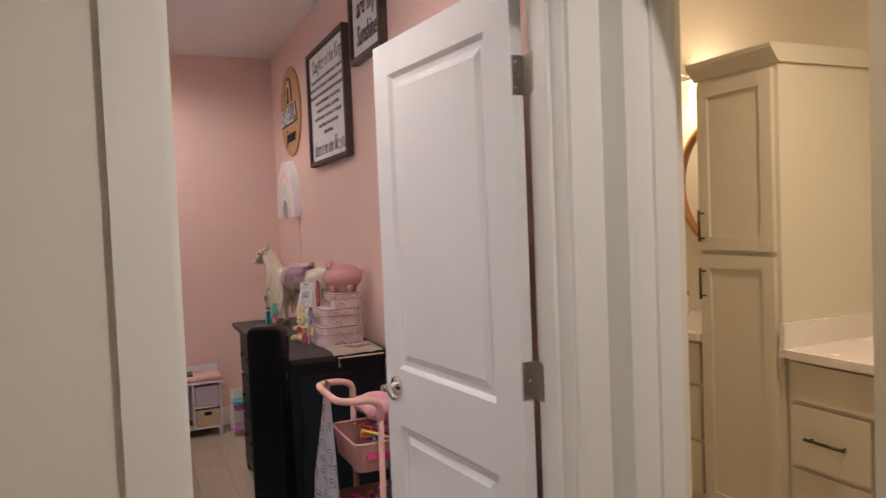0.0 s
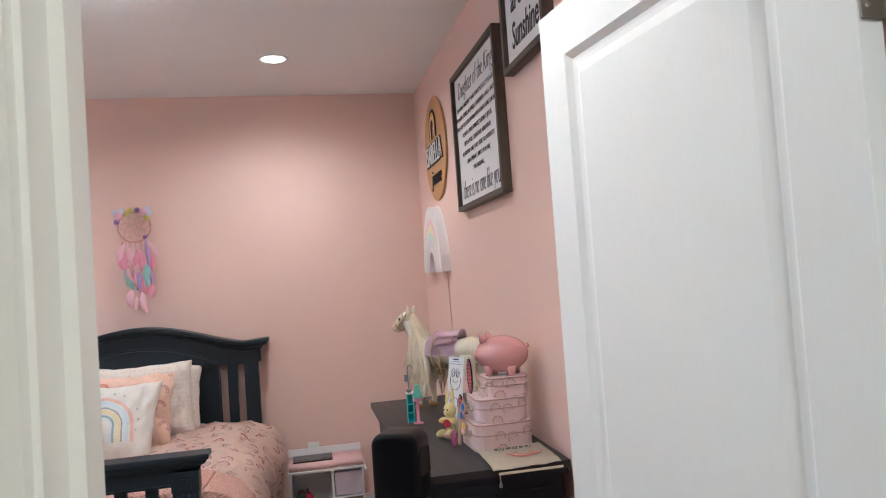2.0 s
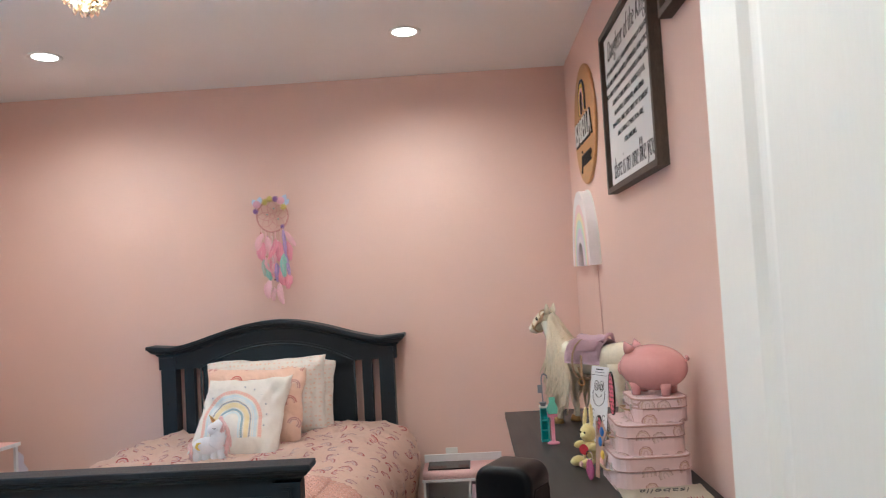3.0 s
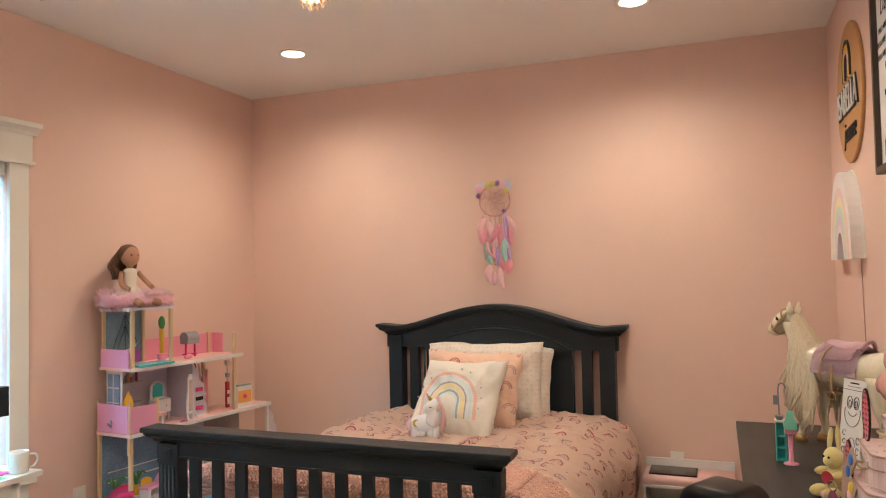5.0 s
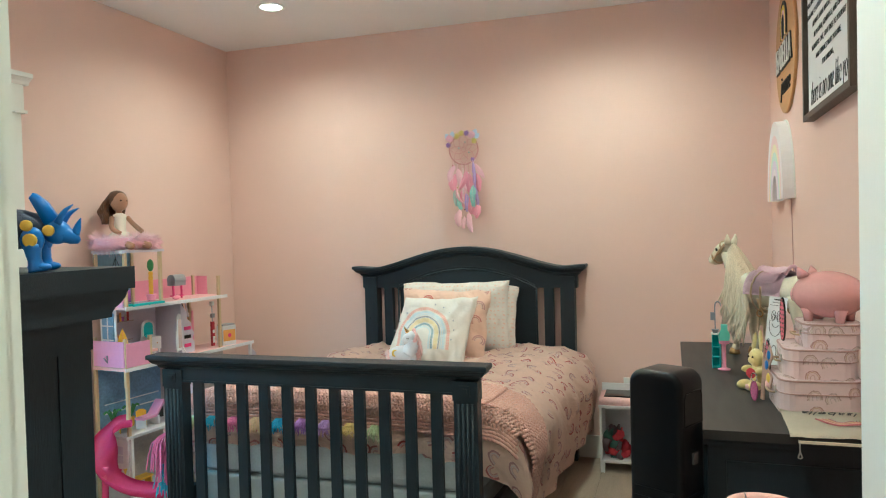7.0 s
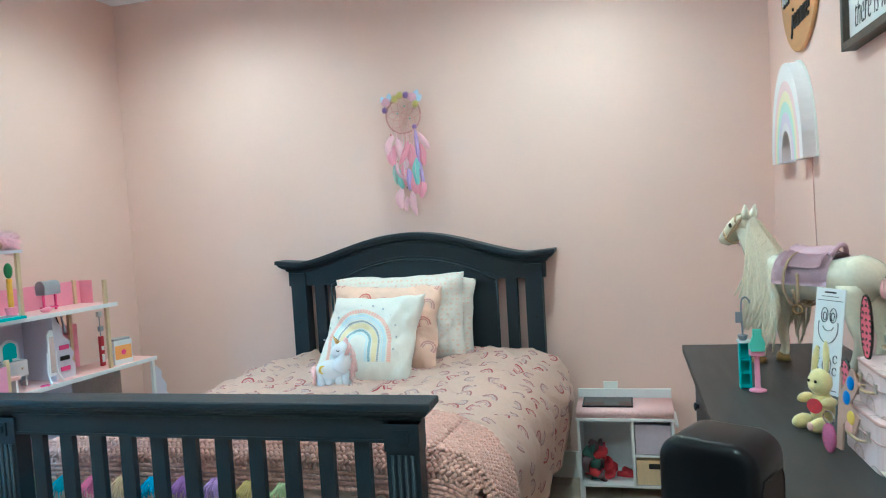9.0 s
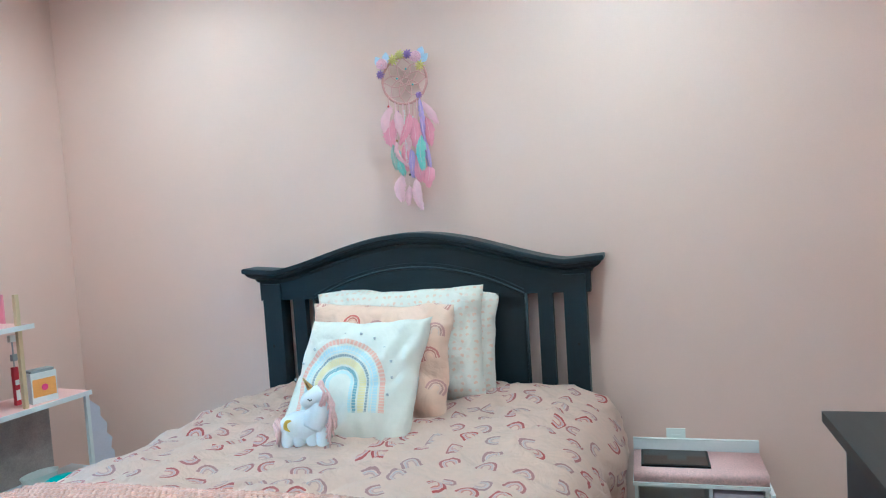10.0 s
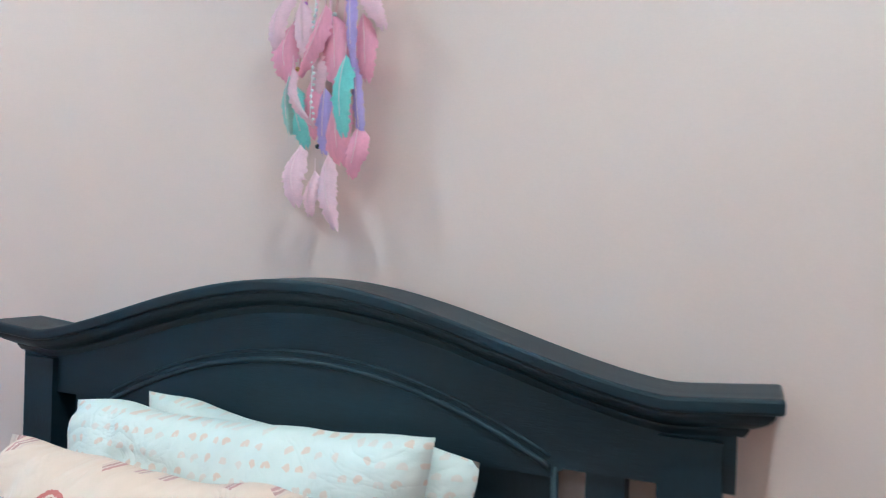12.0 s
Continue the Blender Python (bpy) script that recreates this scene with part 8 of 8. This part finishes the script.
solo("green_paper", box(-2.18, -1.93, 3.20, 3.50, TZ + 0.0008, TZ + 0.0022), mat("mint_paper", (0.25, 0.60, 0.42), 0.7, scale=10), "mint green paper sheet on the table", "paper")
scis = thing("scissors", -2.04, 3.53, TZ, "pink handled scissors on the table", "scissors")
for s in (-1, 1):
    part("grip", tube([(0.0, s * 0.004, 0.005), (0.03, s * 0.02, 0.006), (0.055, s * 0.018, 0.006), (0.05, s * 0.006, 0.006), (0.02, s * 0.006, 0.006)], 0.004, 6), HOTPINK, scis, smooth=True)
    part("blade", prism([(0.0, 0.003 * s), (-0.08, 0.0), (0.0, -0.006 * s)], 0.0035 + 0.001 * s, 0.0045 + 0.001 * s, axis='z'), NICKEL, scis)
tagged(new("remote_control"), "dark blue-black remote control on the table", "remote control")
rc = bpy.data.objects["remote_control"]
rc.matrix_world = pose(-1.99, 3.42, TZ + 0.002, 0, 0, 30)
part("remote_body", box(-0.022, 0.022, -0.06, 0.06, 0, 0.016), BLACK_PLASTIC, rc, bevel=0.004)
for k in range(4):
    part("button", box(-0.012, 0.012, -0.045 + k * 0.022, -0.033 + k * 0.022, 0.016, 0.0175), GREYPL, rc)

# pink toy at the far side of the bed
pw = thing("toy_wand", -1.30, 5.28, 0, "pink plastic toy wand standing on the floor by the bed", "toy")
part("stick", rod((0, 0, 0), (0, 0, 0.56), 0.008, 8), HOTPINK, pw)
part("star", prism([((0.035 if k % 2 == 0 else 0.017) * math.sin(math.pi * k / 5), 0.585 + (0.035 if k % 2 == 0 else 0.017) * math.cos(math.pi * k / 5)) for k in range(10)], -0.008, 0.008), HOTPINK, pw, bevel=0.003)

# ---- bathroom ----
def pull(parent, p, q, off):
    """A straight bar pull with two posts; off points away from the front."""
    p, q, off = Vector(p), Vector(q), Vector(off)
    h = part("handle", rod(p + off, q + off, 0.0065, 8), PEWTER, parent, "dark brushed pewter bar pull", smooth=True)
    d = (q - p) * 0.1
    part("handle_post", rod(p + d, p + d + off, 0.004, 8), PEWTER, h)
    part("handle_post", rod(q - d, q - d + off, 0.004, 8), PEWTER, h)
    return h


def shaker(name, parent, x, y0, y1, z0, z1, rail=0.06):
    """A shaker front facing -x at x, with recessed field."""
    d = part(name, box(x - 0.010, x, y0 + 0.002, y1 - 0.002, z0 + 0.002, z1 - 0.002), CABINET, parent)
    part("stile", box(x - 0.020, x - 0.010, y0, y0 + rail, z0, z1), CABINET, d, bevel=0.0015)
    part("stile", box(x - 0.020, x - 0.010, y1 - rail, y1, z0, z1), CABINET, d, bevel=0.0015)
    part("rail", box(x - 0.020, x - 0.010, y0 + rail, y1 - rail, z0, z0 + rail), CABINET, d, bevel=0.0015)
    part("rail", box(x - 0.020, x - 0.010, y0 + rail, y1 - rail, z1 - rail, z1), CABINET, d, bevel=0.0015)
    return d


tw = thing("linen_cabinet", 2.62, 2.15, 0, "tall cream linen cabinet with two shaker doors and crown", "cabinet")
part("body", box(0.0, 0.548, 0.0, 0.44, 0.09, 2.06), CABINET, tw, bevel=0.002)
part("toe_kick", box(0.05, 0.548, 0.0, 0.44, 0.0, 0.09), CABINET, tw)
part("crown", sweep([(0.0, 2.03), (-0.01, 2.035), (-0.05, 2.085), (-0.055, 2.10), (-0.055, 2.105), (0.548, 2.105), (0.548, 2.03)], -0.012, 0.452, axis='y'), CABINET, tw)
up = shaker("door", tw, 0.0, 0.02, 0.425, 1.27, 2.01)
lo = shaker("door", tw, 0.0, 0.02, 0.425, 0.11, 1.25)
pull(up, (-0.02, 0.395, 1.31), (-0.02, 0.395, 1.45), (-0.03, 0, 0))
pull(lo, (-0.02, 0.395, 1.05), (-0.02, 0.395, 1.19), (-0.03, 0, 0))


def vanity(y0, y1, label):
    v = thing("vanity_cabinet", 2.62, y0, 0, label, "vanity", group="bathroom vanities")
    w = y1 - y0
    part("body", box(0.02, 0.548, 0, w, 0.09, 0.845), CABINET, v)
    part("toe_kick", box(0.07, 0.548, 0, w, 0.0, 0.09), CABINET, v)
    return v


va = vanity(0.55, 2.148, "cream vanity cabinet with drawers and dark pewter pulls")
W = 2.148 - 0.55
for z0, z1 in ((0.12, 0.40), (0.42, 0.66)):
    d = part("drawer_front", box(0.0, 0.02, W - 0.36, W - 0.03, z0, z1), CABINET, va, bevel=0.002)
    pull(d, (0.0, W - 0.28, (z0 + z1) / 2), (0.0, W - 0.11, (z0 + z1) / 2), (-0.03, 0, 0))
part("false_front", box(0.0, 0.02, W - 0.86, W - 0.03, 0.68, 0.83), CABINET, va, bevel=0.002)
dd = shaker("door", va, 0.02, W - 0.86, W - 0.38, 0.12, 0.66)
pull(dd, (0.0, W - 0.42, 0.44), (0.0, W - 0.42, 0.60), (-0.03, 0, 0))
ct = thing("worktop", 2.60, 0.55, 0.847, "white quartz worktop with upstand on the vanity", "worktop")
part("slab", box(-0.01, 0.568, 0, W, 0.0, 0.033), QUARTZ, ct, bevel=0.003)
part("side_splash", box(0.0, 0.568, W - 0.02, W, 0.033, 0.135), QUARTZ, ct, bevel=0.002)
part("basin", box(0.15, 0.42, W - 0.75, W - 0.30, 0.0332, 0.036), mat("white_basin", (0.8, 0.78, 0.75), 0.2), ct, "inset white basin", bevel=0.001)
sb = thing("soap_bottle", 3.05, 2.0, 0.881, "clear and pink soap bottle on the worktop", "bottle")
part("bottle_body", lathe([(0.025, 0), (0.027, 0.01), (0.027, 0.09), (0.012, 0.11)], 20), mat("pink_soap", (0.6, 0.2, 0.22), 0.2), sb, smooth=True)
part("pump", tube([(0, 0, 0.11), (0, 0, 0.15), (-0.03, 0, 0.152)], 0.005, 8), BLACK_PLASTIC, sb, smooth=True)
vb = vanity(2.595, 3.58, "cream vanity cabinet beyond the linen cabinet")
for z0, z1 in ((0.12, 0.36), (0.38, 0.62), (0.64, 0.83)):
    d = part("drawer_front", box(0.0, 0.02, 0.02, 0.40, z0, z1), CABINET, vb, bevel=0.002)
    pull(d, (0.0, 0.12, (z0 + z1) / 2), (0.0, 0.30, (z0 + z1) / 2), (-0.03, 0, 0))
    d = part("drawer_front", box(0.0, 0.02, 0.42, 0.96, z0, z1), CABINET, vb, bevel=0.002)
    pull(d, (0.0, 0.60, (z0 + z1) / 2), (0.0, 0.78, (z0 + z1) / 2), (-0.03, 0, 0))
cu = thing("worktop", 2.60, 2.595, 0.847, "white quartz worktop beyond the linen cabinet", "worktop")
part("slab", box(-0.01, 0.568, 0, 0.985, 0.0, 0.033), QUARTZ, cu, bevel=0.003)
part("back_splash", box(0.55, 0.568, 0, 0.985, 0.033, 0.135), QUARTZ, cu, bevel=0.002)
jar = thing("jar", 3.0, 3.15, 0.881, "white lidded jar on the worktop", "jar")
part("jar_body", lathe([(0.04, 0), (0.045, 0.005), (0.045, 0.10), (0.04, 0.105)], 24), WHITE_PLASTIC, jar, smooth=True)
part("lid", lathe([(0.046, 0.106), (0.046, 0.125), (0.01, 0.135)], 24), GREYPL, jar, "grey lid", smooth=True)
mir = thing("round_mirror", 3.165, 2.93, 1.60, "round mirror in a honey wood frame on the bathroom wall", "mirror")
toW = Matrix.Rotation(radians(-90), 4, 'Y')
part("mirror_glass", lathe([(0.345, 0.0), (0.345, 0.008)], 56, None, toW), MIRROR, mir)
part("frame", tube([(-0.012, 0.36 * math.cos(2 * math.pi * k / 48), 0.36 * math.sin(2 * math.pi * k / 48)) for k in range(49)], 0.020, 10, None, 1), mat("honey_wood_frame", (0.38, 0.17, 0.05), 0.45, scale=20, vary=0.2), mir, smooth=True)
sc = thing("wall_sconce", 3.168, 3.22, 2.13, "nickel bathroom wall lamp with glowing glass bulb", "wall lamp")
part("back_bar", box(-0.02, 0.0, -0.25, 0.06, 0.06, 0.09), NICKEL, sc, bevel=0.003)
part("arm", tube([(-0.01, 0, 0.08), (-0.09, 0, 0.085), (-0.11, 0, 0.05)], 0.008, 8), NICKEL, sc, smooth=True)
part("socket", lathe([(0.014, 0.055), (0.03, 0.03), (0.032, 0.02)], 18, None, Matrix.Translation((-0.11, 0, 0))), NICKEL, sc, smooth=True)
part("bulb", ball(-0.11, 0, -0.03, 0.03, 0.03, 0.045), BULB, sc, "glowing glass bulb", smooth=True)

# ---- floor planks ----
PW, PL = 0.185, 1.22
rnd = random.Random(3)
x = XL
while x < 3.2:
    x1 = min(x + PW, 3.17)
    y = -1.3 - rnd.uniform(0.0, PL)
    while y < YB:
        y0, y1 = max(y, -1.3), min(y + PL, YB)
        if y1 - y0 > 0.02 and x1 - x > 0.02 and not (x1 < -0.9 and y1 < YN) and not (x > XR and y0 > 3.6):
            ob = part("plank", box(x + 0.0012, x1 - 0.0012, y0 + 0.0012, y1 - 0.0012, -0.006, 0.0), PLANK, floor)
        y += PL
    x += PW
